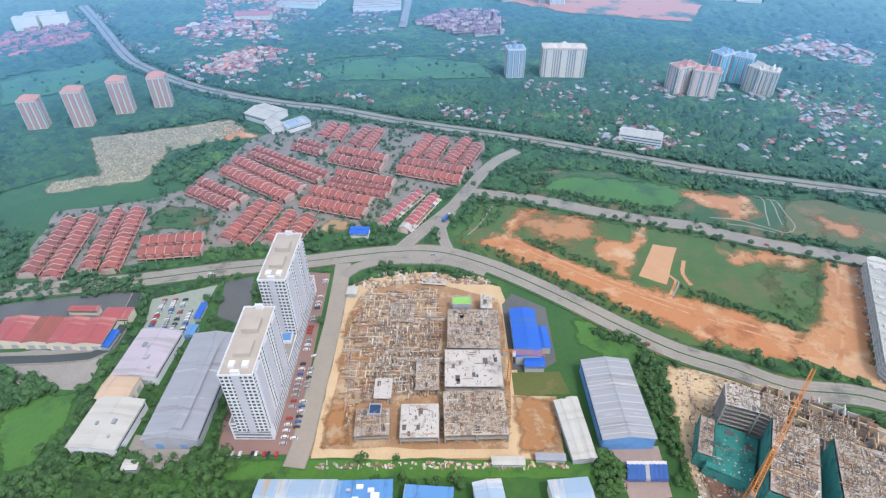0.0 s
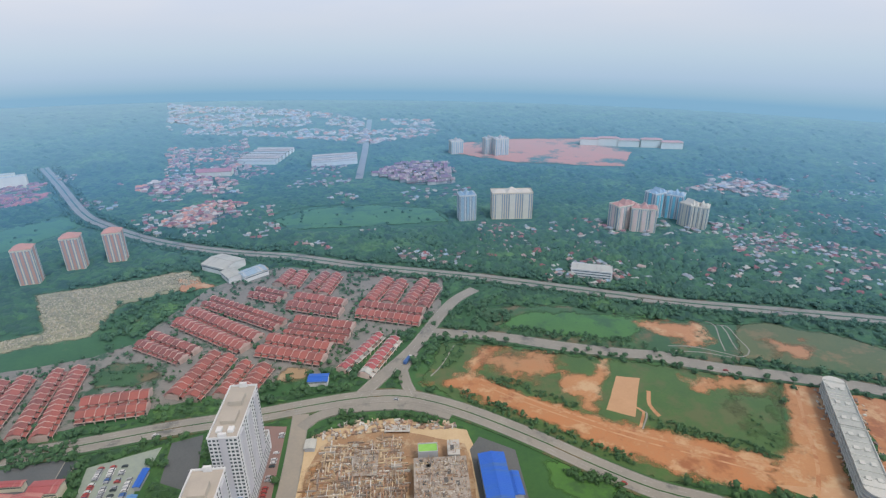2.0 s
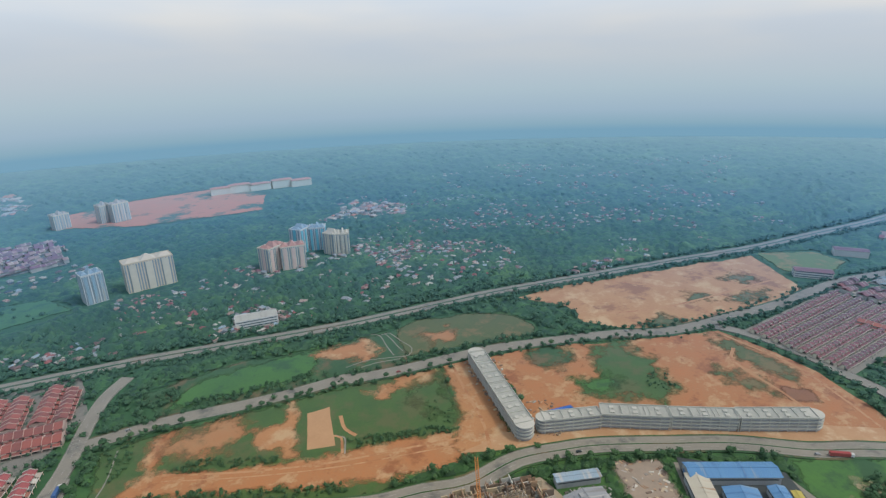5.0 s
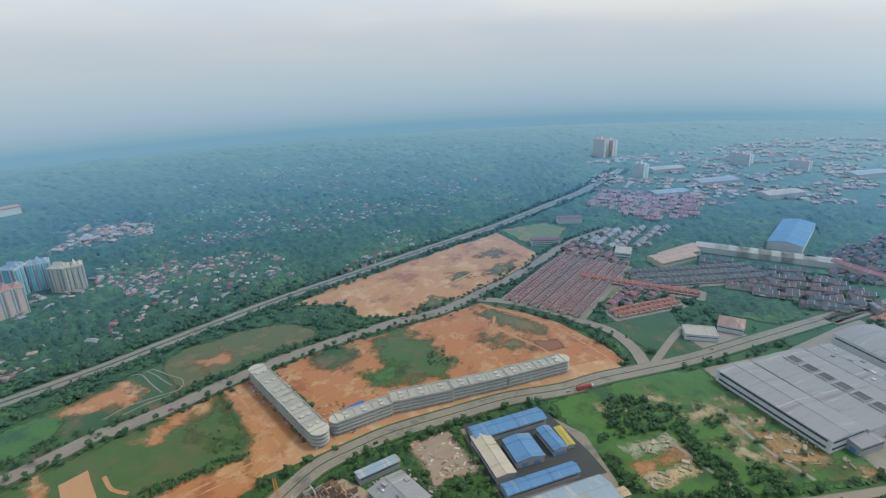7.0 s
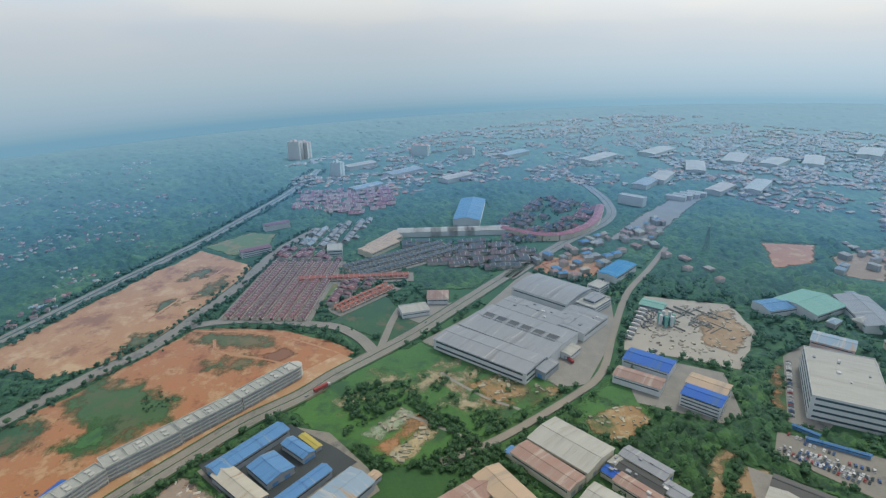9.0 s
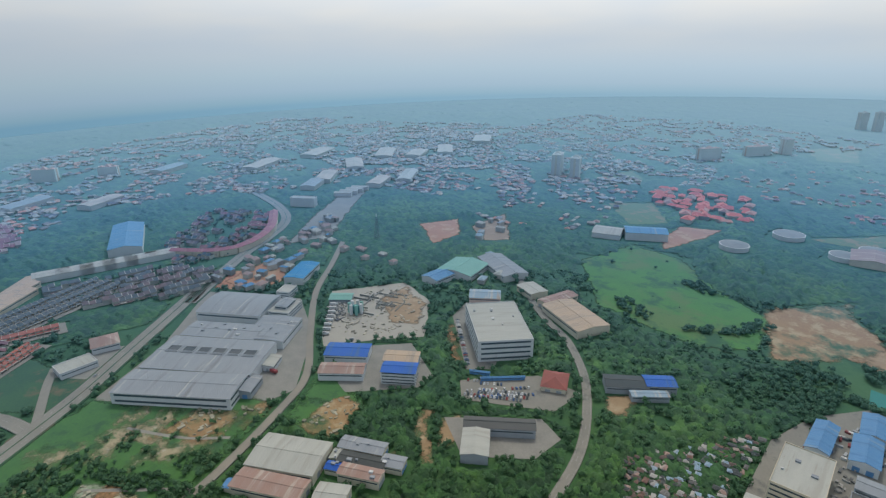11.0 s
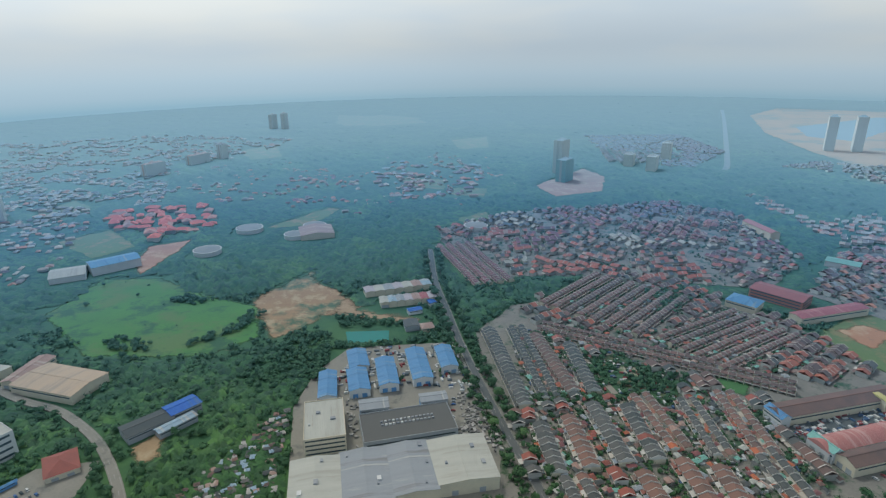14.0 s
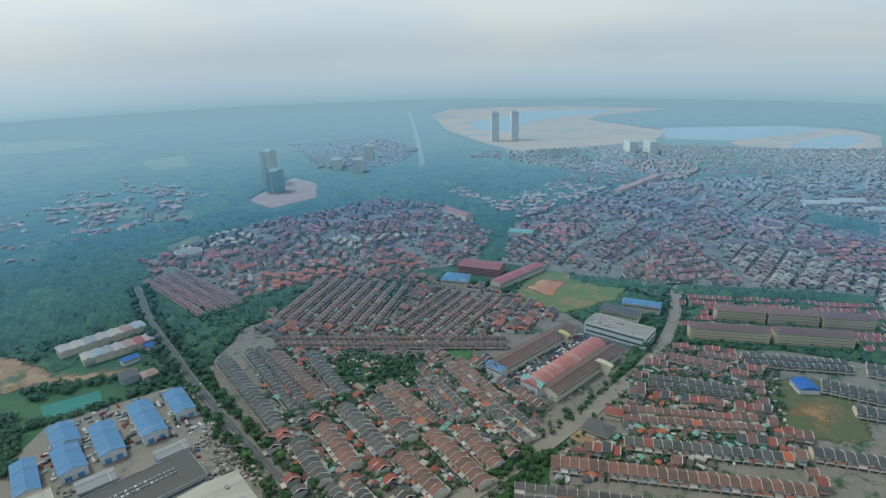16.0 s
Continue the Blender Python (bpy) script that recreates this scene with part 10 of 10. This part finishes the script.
terrace_field("town_houses", [(-52.9, 1012.6), (17.5, 1084.7), (96.2, 1075.5), (95, 937.3), (29.4, 938.6)], 12, [ROOF_PURPLE, ROOF_BROWN, ROOF_RUST], "far estate of dull maroon terraces", seed=73, ridges=False, greenery=0.1)
patch("pavement", [(-52.9, 1012.6), (17.5, 1084.7), (96.2, 1075.5), (95, 937.3), (29.4, 938.6)], STREET, "streets of a far estate", rough_edge=0.05, cat="pavement")
scatter_houses("village_houses", [(465.7, 847.5), (581.2, 927.5), (631.4, 821.2), (590.3, 780.3)], 120, PALES, "far village of pale roofs in woods", seed=74, size=(5, 14), tall=(4, 7))

# ---- trees: grassland and suburbs stay open ----
OPEN = [[(442.6, -607.4), (434.1, -715.9), (357.6, -718.1), (274.8, -652.2), (200.2, -620.3), (180.9, -542.3), (219.5, -504.3), (274.5, -504.3), (343.4, -508.5)], [(-134.7, -465.1), (-186, -491.4), (-228.4, -433.4), (-205, -399.6), (-138, -410.4)], [(418, 24.6), (456.6, -32.1), (400, -119.2), (374.5, -131.2), (348.8, -53.1), (382.3, -7.7)],
        [(-182.8, 783.7), (-143.6, 825.4), (-40.7, 837.8), (53.8, 807.8), (66.4, 751.4), (-53, 744.3), (-147.4, 743.1)], [(-595, 736.9), (-554.6, 784.9), (-491.9, 838), (-442.2, 805.2), (-488.9, 712.5), (-543.9, 661.4)],
        [(-17.6, -924.2), (-182.8, -1029), (-483, -1079), (-565.3, -980.8), (-533.1, -737.4), (-426.2, -639.5), (-300.8, -674.8), (-147.1, -701.6), (-50.2, -685.3)], [(-462.1, -622.1), (-615.6, -770.8), (-994.8, -875.7), (-1380, -739.4), (-1620, -614.7), (-741.5, -245), (-679.9, -333.5), (-548.5, -421), (-516.6, -524.5)], [(850.7, -174.3), (1008, -292.1), (919.7, -368.8), (828.5, -325.3), (759.3, -240.2), (745.1, -169.7)], [(792.3, -9.7), (771, -158.5), (705.5, -208.5), (662.2, -151.7), (695.8, -52.1)]]



def crown_template(seed, lobes=3, leaves=30):
    """An uneven clump of leaf tufts of about one unit radius."""
    rng = np.random.default_rng(seed)
    bmc = bmesh.new()
    bmesh.ops.create_icosphere(bmc, subdivisions=1, radius=1)
    iv = np.array([v.co for v in bmc.verts])
    bmc.verts.index_update()
    itri = np.array([[v.index for v in f.verts] for f in bmc.faces])
    bmc.free()
    V, F = [], []
    k = 0
    for i in range(lobes):
        c = np.array([*rng.uniform(-0.5, 0.5, 2), rng.uniform(-0.1, 0.35)]) if i else np.zeros(3)
        r = rng.uniform(0.45, 0.7)
        v = iv * rng.uniform(0.72, 1.18, (len(iv), 1)) * r * (1, 1, 0.8) + c
        V.append(v)
        F.append(itri + k)
        k += len(v)
    for i in range(leaves):
        d = rng.normal(size=3)
        d[2] = abs(d[2]) * 0.8 - 0.1
        d /= np.linalg.norm(d)
        p = d * rng.uniform(0.6, 1.0) * (1, 1, 0.8)
        t = np.cross(d + rng.normal(0, 0.4, 3), rng.normal(size=3))
        t /= np.linalg.norm(t)
        b = np.cross(d, t)
        s = rng.uniform(0.14, 0.3)
        V.append(np.array([p - t * s, p + t * s, p + b * s * 1.5 + d * 0.08]))
        F.append(np.array([[k, k + 1, k + 2]]))
        k += 3
    V, F = np.vstack(V), np.vstack(F)
    nz = np.cross(V[F[:, 1]] - V[F[:, 0]], V[F[:, 2]] - V[F[:, 0]])[:, 2]
    low = V[F][:, :, 2].mean(1) < -0.12
    return V, F[~((nz < 0) & low)]


TEMPLATES = [crown_template(20 + i) for i in range(6)]
FAR_TEMPLATES = [crown_template(40 + i, 1, 14) for i in range(4)]


def woods(name, places, sizes, material, label, templates, seed=0, flat=1.0):
    rng = np.random.default_rng(seed)
    V, F, k = [], [], 0
    for (x, y), r in zip(places, sizes):
        tv, tf = templates[rng.integers(len(templates))]
        a = rng.uniform(0, 6.28)
        c, s = math.cos(a), math.sin(a)
        q = tv * (r, r, r * flat * rng.uniform(0.8, 1.25))
        q = np.c_[q[:, 0] * c - q[:, 1] * s + x, q[:, 0] * s + q[:, 1] * c + y, q[:, 2] + r * flat * rng.uniform(0.55, 1.0)]
        V.append(q)
        F.append(tf + k)
        k += len(q)
    if V:
        return tagged(raw(name, np.vstack(V), np.vstack(F), material, label), category="trees")


def keep_out(p):
    ok = np.ones(len(p), bool)
    for poly in CLEAR + OPEN:
        a = np.array(poly)
        lo, hi = a.min(0), a.max(0)
        near = ok & (p[:, 0] > lo[0]) & (p[:, 0] < hi[0]) & (p[:, 1] > lo[1]) & (p[:, 1] < hi[1])
        idx = np.nonzero(near)[0]
        if len(idx):
            ok[idx[inside(p[idx, 0], p[idx, 1], poly)]] = False
    return p[ok]


def sector(rng, n, r0, r1):
    r = np.sqrt(rng.uniform(r0 * r0, r1 * r1, n))
    a = rng.uniform(0, 2 * math.pi, n)
    return np.c_[r * np.sin(a), r * np.cos(a)]


def thinned(p, scale, cut):
    keep = [noise.noise((x * scale, y * scale, 7.7)) > cut for x, y in p]
    return p[np.array(keep)]




def tree_template(seed):
    """One roadside tree: tapered trunk with limbs, crown of tufts."""
    rng = np.random.default_rng(seed)
    bm = bmesh.new()
    bmesh.ops.create_cone(bm, segments=7, radius1=0.32, radius2=0.16, depth=3.2, cap_ends=True, matrix=Matrix.Translation((0, 0, 1.6)))
    for k in range(4):
        a = k * 1.6 + rng.uniform(0, 0.6)
        m = Matrix.Translation((0.5 * math.cos(a), 0.5 * math.sin(a), 3.4)) @ Matrix.Rotation(a, 4, "Z") @ Matrix.Rotation(0.7, 4, "Y")
        bmesh.ops.create_cone(bm, segments=5, radius1=0.14, radius2=0.05, depth=2.2, cap_ends=True, matrix=m)
    me = bpy.data.meshes.new("trunk")
    bm.to_mesh(me)
    bm.free()
    me.materials.append(BARK)
    v, f = crown_template(seed + 90, 4, 120)
    ob = raw("crown", v * (3.0, 3.0, 2.6) + (0, 0, 4.6), f, LEAF if seed % 3 else LEAF_BRIGHT, kind="")
    return me, ob


STREET_TREES = []
for k in range(5):
    trunk, crown = tree_template(k + 1)
    tr = tagged(empty("tree", 0, 0), "leafy green roadside tree with a rounded crown", "tree", "roadside trees")
    new("trunk", trunk).parent = tr
    crown.parent = tr
    STREET_TREES.append(tr)
PLANTED = set()


def plant_tree(x, y, s=1.0, z=0.0):
    k = random.randrange(5)
    m = pose(x, y, z, 0, 0, random.uniform(0, 360))
    if k not in PLANTED:
        PLANTED.add(k)
        STREET_TREES[k].matrix_basis = m
        STREET_TREES[k].scale = (s, s, s)
        return
    c = copy_thing(STREET_TREES[k], m)
    c.scale = (s, s, s * random.uniform(0.9, 1.2))


for name, off, every, s in (("road_boundary", 9, 2, 0.8), ("road_boundary", -9, 2, 0.8), ("road_avenue", 9, 2, 1.5), ("road_avenue", -9, 2, 1.4), ("road_market", 10, 4, 1.1), ("road_lane", 8, 4, 1.2)):
    line = ROADS[name]
    for i in range(2, len(line) - 2, every):
        d = (line[i + 1] - line[i]).normalized()
        if random.random() < 0.75:
            plant_tree(line[i].x - d.y * off + random.uniform(-2, 2), line[i].y + d.x * off, s * random.uniform(0.7, 1.3), 0.6)


def grove(name, outline, n, size, label, seed, material=LEAF, light=False):
    r = np.random.default_rng(seed)
    q = spot(outline, n, r)
    woods(name, q, r.uniform(*size, len(q)), material, label, FAR_TEMPLATES if light or n > 200 else TEMPLATES, seed)


grove("street_trees", [(-86.8, -551.8), (-163.4, -515.9), (-228.4, -433.4), (-285.8, -383.6), (-282.4, -307.6), (-202.7, -264.6), (-119.9, -273.3), (-75.3, -304.6)], 1500, (1.2, 3.4), "small green trees between the terraces", 61)
grove("street_trees", [(-377.3, -309.7), (-459.8, -325.7), (-510.5, -248.2), (-386.6, -163.6), (-227.6, -235.6), (-246.1, -257.5), (-312.9, -254.5)], 1200, (1.2, 3.4), "garden trees along the streets", 62)
grove("street_trees", [(-128, -594.2), (-307.9, -671.3), (-381.6, -509.1), (-346.6, -430), (-155.4, -492.4)], 620, (1.4, 3.4), "garden trees between brown terraces", 63)
for k, (o, n) in enumerate((([(-134.7, -465.1), (-155, -494), (-172, -492), (-170, -452), (-150, -424), (-138, -420)], 60), ([(-190, -466), (-217, -458), (-236, -440), (-221, -428), (-172, -416), (-168, -434), (-196, -442)], 62), ([(-80.8, -422.8), (-114.1, -420), (-162.2, -413), (-160, -402), (-113.6, -406), (-81.1, -408.8)], 70), ([(-195, -273), (-222, -281), (-247, -270), (-240, -256), (-211, -264), (-190, -260)], 60), ([(-268, -648), (-320, -649), (-337, -606), (-311, -571), (-263, -580)], 150), ([(250, -520), (200, -560), (190, -600), (205, -606), (222, -560), (262, -512)], 60), ([(330, -520), (280, -512), (300, -540), (340, -545)], 40), ([(300, -660), (262, -640), (280, -628), (316, -640)], 40))):
    grove("park_trees", o, n, (2.0, 4.4), "dense clump of green trees", 164 + k)
grove("yard_trees", [(60.7, -435), (-26.2, -456.6), (-21.4, -468.4), (57.4, -443.9)], 22, (1.6, 3.0), "leafy trees between the sheds", 60)
grove("huts_trees", [(172.2, -308.6), (150.2, -354.9), (129.2, -407), (115.5, -412.6), (111.6, -340.4), (101.5, -287.8), (130.6, -269.3), (155.7, -277)], 190, (1.2, 2.8), "small trees between tin huts", 59)
grove("pond_trees", [(30, -560), (98, -560), (108, -592), (60, -580), (24, -566)], 70, (2.0, 4.0), "dense trees along the pond", 57)
grove("pond_trees", [(28, -522), (100, -520), (118, -470), (96, -440), (100, -512), (30, -516)], 90, (2.0, 4.0), "dense trees between pond and sheds", 58)
grove("pond_trees", [(92, -520), (120, -560), (150, -530), (150, -470), (118, -470)], 110, (2.0, 4.4), "thicket beside the pond", 56)
grove("pond_trees", [(-14, -560), (30, -520), (28, -516), (-20, -530)], 40, (2.0, 4.0), "trees at the avenue corner", 55)
grove("park_trees", [(-144, 182.1), (-122.4, 183.9), (-111.6, 168.4), (-134.8, 165.2)], 26, (2.5, 4.5), "dense trees at the yard edge", 65)
grove("park_trees", [(-226.1, 182.3), (-185, 182.2), (-126.5, 176.9), (-122.8, 165.2), (-211.6, 162.2)], 70, (2.5, 4.5), "dense trees along a hedge line", 66)
grove("park_trees", [(-283.6, 239.1), (-259.3, 234.4), (-240.1, 225.5), (-249.2, 217), (-262.2, 204.8)], 50, (3.0, 5.0), "dense dark trees beside the yard", 67)
grove("park_trees", [(125.3, 250), (138, 253), (140, 243), (135, 211), (129, 156), (121, 156), (121.6, 192), (122, 229)], 110, (1.4, 3.4), "dense trees between the hall and the building site", 167)
grove("park_trees", [(102.5, 278.2), (132.9, 263.8), (134.8, 257.5), (114, 262.6), (93.8, 272.9)], 46, (1.2, 2.8), "dense trees along the road bank", 168)
grove("park_trees", [(81.7, 178.1), (94.1, 178.1), (94.3, 154.6), (79.7, 154.7)], 30, (2.5, 4.5), "dense trees beside the lorry yard", 68)
grove("verge_trees", [(-335, 321.2), (-233.8, 334), (-226.6, 322), (-327.1, 308.6)], 60, (2.0, 3.6), "clipped trees along the arterial road", 69)
grove("verge_trees", [(-267.6, 314.5), (-238.1, 324), (-233.2, 317.6), (-264.5, 308.3)], 24, (2.0, 3.4), "row of trees behind the factories", 70)
grove("terrace_trees", [(-333.1, 335.8), (-349.1, 425.3), (-275.3, 443.8), (-209.7, 571.4), (-142.9, 619.5), (46.7, 576.4), (37.5, 500.1), (-66.6, 401.5), (-162.8, 377.4), (-248.7, 347.9)], 900, (1.4, 3.2), "small street trees among red roofs", 71)


def canopy(name, r0, r1, radial, angular, label, seed, low, high, thin=-0.7):
    """A closed, ragged canopy of tree tops over all land that is left to woods, finer near the middle."""
    r = np.random.default_rng(seed)
    radii = r0 * (1 + radial) ** np.arange(int(math.log(r1 / r0) / math.log(1 + radial)))
    n = int(2 * math.pi / angular)
    R, A = np.meshgrid(radii, np.arange(n) * 2 * math.pi / n, indexing="ij")
    R = R * (1 + r.uniform(-0.4, 0.4, R.shape) * radial)
    A = A + r.uniform(-0.4, 0.4, A.shape) * angular
    q = np.c_[(R * np.sin(A)).ravel(), (R * np.cos(A)).ravel()]
    ok = np.ones(len(q), bool)
    for poly in OPEN:
        a = np.array(poly)
        lo, hi = a.min(0) - 25, a.max(0) + 25
        idx = np.nonzero((q[:, 0] > lo[0]) & (q[:, 0] < hi[0]) & (q[:, 1] > lo[1]) & (q[:, 1] < hi[1]))[0]
        sway = np.array([(noise.noise((x * 0.02, y * 0.02, 4.4)) + 0.5 * noise.noise((x * 0.07, y * 0.07, 5.1)), noise.noise((x * 0.02, y * 0.02, 8.4)) + 0.5 * noise.noise((x * 0.07, y * 0.07, 9.1))) for x, y in q[idx]]).reshape(-1, 2) * 26
        ok[idx[inside(q[idx, 0] + sway[:, 0], q[idx, 1] + sway[:, 1], poly)]] = False
    for poly in CLEAR:
        a = np.array(poly)
        lo, hi = a.min(0), a.max(0)
        idx = np.nonzero(ok & (q[:, 0] > lo[0]) & (q[:, 0] < hi[0]) & (q[:, 1] > lo[1]) & (q[:, 1] < hi[1]))[0]
        if len(idx):
            ok[idx[inside(q[idx, 0], q[idx, 1], poly)]] = False
    for poly in WOODED:
        ok |= inside(q[:, 0], q[:, 1], poly)
    ok &= np.hypot(q[:, 0] - HX, q[:, 1] - HY) < HR - 200
    idx = np.nonzero(ok)[0]
    wood = np.array([noise.noise((x * 0.006, y * 0.006, 7.7)) + 0.5 * noise.noise((x * 0.023, y * 0.023, 2.2)) for x, y in q[idx]])
    tall = np.zeros(len(q))
    tall[idx] = np.where(wood > thin, r.uniform(low, high, len(idx)) * (0.7 + 0.6 * np.clip(wood + 0.3, 0, 1)), 0.0)
    for poly in LOW:
        tall[idx[inside(q[idx, 0], q[idx, 1], poly)]] *= 0.6
    tall *= np.clip((r1 * 0.98 - R.ravel()) / (r1 * 0.2), 0.02, 1.0) if r1 > 2000 else 1.0
    tall *= np.clip(1400 / R.ravel(), 0.3, 1.0)
    z = np.where(tall > 0, tall, 0.9)
    V = np.c_[q, z]
    m = len(radii)
    i, j = np.meshgrid(np.arange(m - 1), np.arange(n), indexing="ij")
    a, b = i * n + j, i * n + (j + 1) % n
    F = np.stack([a, b, b + n, a + n], -1).reshape(-1, 4)
    up = tall.reshape(m, n) > 0
    rim = up & ~(np.roll(up, 1, 1) & np.roll(up, -1, 1) & np.roll(up, 1, 0) & np.roll(up, -1, 0))
    ring = rim
    for share in (0.3, 0.55, 0.8):
        wider = ring | np.roll(ring, 1, 1) | np.roll(ring, -1, 1) | np.roll(ring, 1, 0) | np.roll(ring, -1, 0)
        V[(wider & ~ring).ravel(), 2] *= share
        ring = wider
    V[rim.ravel(), 2] = 0.62
    F = F[(tall[F] > 0).all(1)]
    return tagged(raw(name, V, F[:, ::-1], CANOPY, label, smooth=True), category="trees")


canopy("tree_canopy", 110, 650, 0.0085, 0.0065, "dense dark green tree canopy", 81, 0.8, 6.5, -0.24)
canopy("tree_canopy", 620, 4600, 0.0105, 0.0048, "dense hazy woodland canopy", 82, 1.5, 8.0, -9)
rng = np.random.default_rng(5)
p = thinned(keep_out(sector(rng, 30000, 90, 700)), 0.006, -0.4)
for poly in LOW:
    p = p[~inside(p[:, 0], p[:, 1], poly)]
far = np.hypot(p[:, 0], p[:, 1]) > 430
q = p[far][:7000]
woods("woodland", q, rng.uniform(2.0, 4.8, len(q)), LEAF, "dense tropical trees with rounded crowns", FAR_TEMPLATES, 3)
p = p[~far][:4600]
woods("woodland", p, rng.uniform(1.8, 4.4, len(p)), LEAF, "dense dark green tropical trees and scrub", TEMPLATES[:4], 1)
for k, o in enumerate(OPEN):
    grove("shrubs", o, (16, 10, 24, 40, 20, 1100, 1500, 160, 160)[k], (1.0, 3.4), "scattered shrubs and young trees on grass", 90 + k)
for k, (o, n, size) in enumerate((([(30.7, 371.4), (58.7, 360.9), (96.6, 324.7), (150, 285), (150, 274), (89.2, 314), (53.3, 344)], 150, (0.8, 2.2)), ([(59.4, 382.7), (83.8, 380.2), (101.5, 364), (133.7, 340.9), (123.9, 337), (72.9, 370.4)], 110, (0.6, 1.7)), ([(177, 322), (232.4, 290.9), (250, 278), (246, 268), (218.4, 288.8), (177.2, 309.2)], 120, (0.7, 2.0)), ([(36, 436), (56, 434), (44, 402), (30, 398)], 50, (0.7, 1.8)), ([(100, 452), (140, 437), (202, 420), (206, 428), (140, 446), (104, 462)], 110, (0.8, 2.2)), ([(80, 470), (86, 492), (110, 488), (96, 464)], 60, (1.0, 2.6)),
                                 ([(236, 300), (256, 318), (268, 300), (252, 280)], 26, (0.5, 1.4)), ([(404, 205), (432, 214), (440, 196), (416, 182)], 36, (0.6, 1.6)), ([(417.3, 47), (428, 21), (425.3, -8.6), (396.1, -11.5), (378.6, 15.2), (357.8, 40.2), (383.9, 40.4)], 170, (1.2, 3.2)), ([(425.3, -6), (402.4, -20.6), (377.7, -35.8), (357.8, -54.3), (343.1, -43.2), (363.3, -24.4), (395.7, -8.8)], 120, (1.0, 3.0)), ([(352.7, 47.5), (344, 25.9), (325.2, 4.9), (322, -10), (345, -40), (348.2, -56), (320.9, -77.7), (302.3, -59.9), (316.5, -4.8), (319.7, 19)], 200, (1.2, 3.2)), ([(412, -26), (432, -42), (424, -48), (404, -34)], 30, (0.8, 2.0)), ([(380, -58), (372, -80), (356, -90), (358, -58)], 60, (0.8, 2.4)), ([(510, 250), (500, 262), (520, 268), (524, 252)], 24, (0.8, 2.2)))):
    grove("shrubs", o, n, size, "low green shrubs in a dense clump", 100 + k)

line = ROADS["road_expressway"]
belt = []
for i in range(1, len(line) - 1):
    d = (line[i + 1] - line[i]).normalized()
    for side in (-1, 1):
        for k in range(3):
            off = side * random.uniform(12, 20)
            belt.append((line[i].x - d.y * off + random.uniform(-4, 4), line[i].y + d.x * off + random.uniform(-4, 4)))
woods("verge_trees", belt, rng.uniform(2.0, 4.6, len(belt)), LEAF, "dense trees lining the expressway", FAR_TEMPLATES, 7)

belt = []
for name, step in (("road_avenue", 5), ("road_boundary", 2), ("road_market", 2)):
    line = ROADS[name]
    for i in range(1, len(line) - 1):
        d = (line[i + 1] - line[i]).normalized()
        for side in (-1, 1):
            for k in range(step):
                off = side * random.uniform(8, 13)
                belt.append((line[i].x - d.y * off + random.uniform(-4, 4), line[i].y + d.x * off + random.uniform(-4, 4)))
woods("verge_trees", belt, rng.uniform(1.4, 3.2, len(belt)), LEAF, "dense green trees lining the roads", TEMPLATES, 8)
gardens = np.array(GARDENS)
woods("garden_trees", gardens, rng.uniform(1.2, 3.0, len(gardens)), LEAF, "small garden trees between terraced houses", FAR_TEMPLATES, 9)
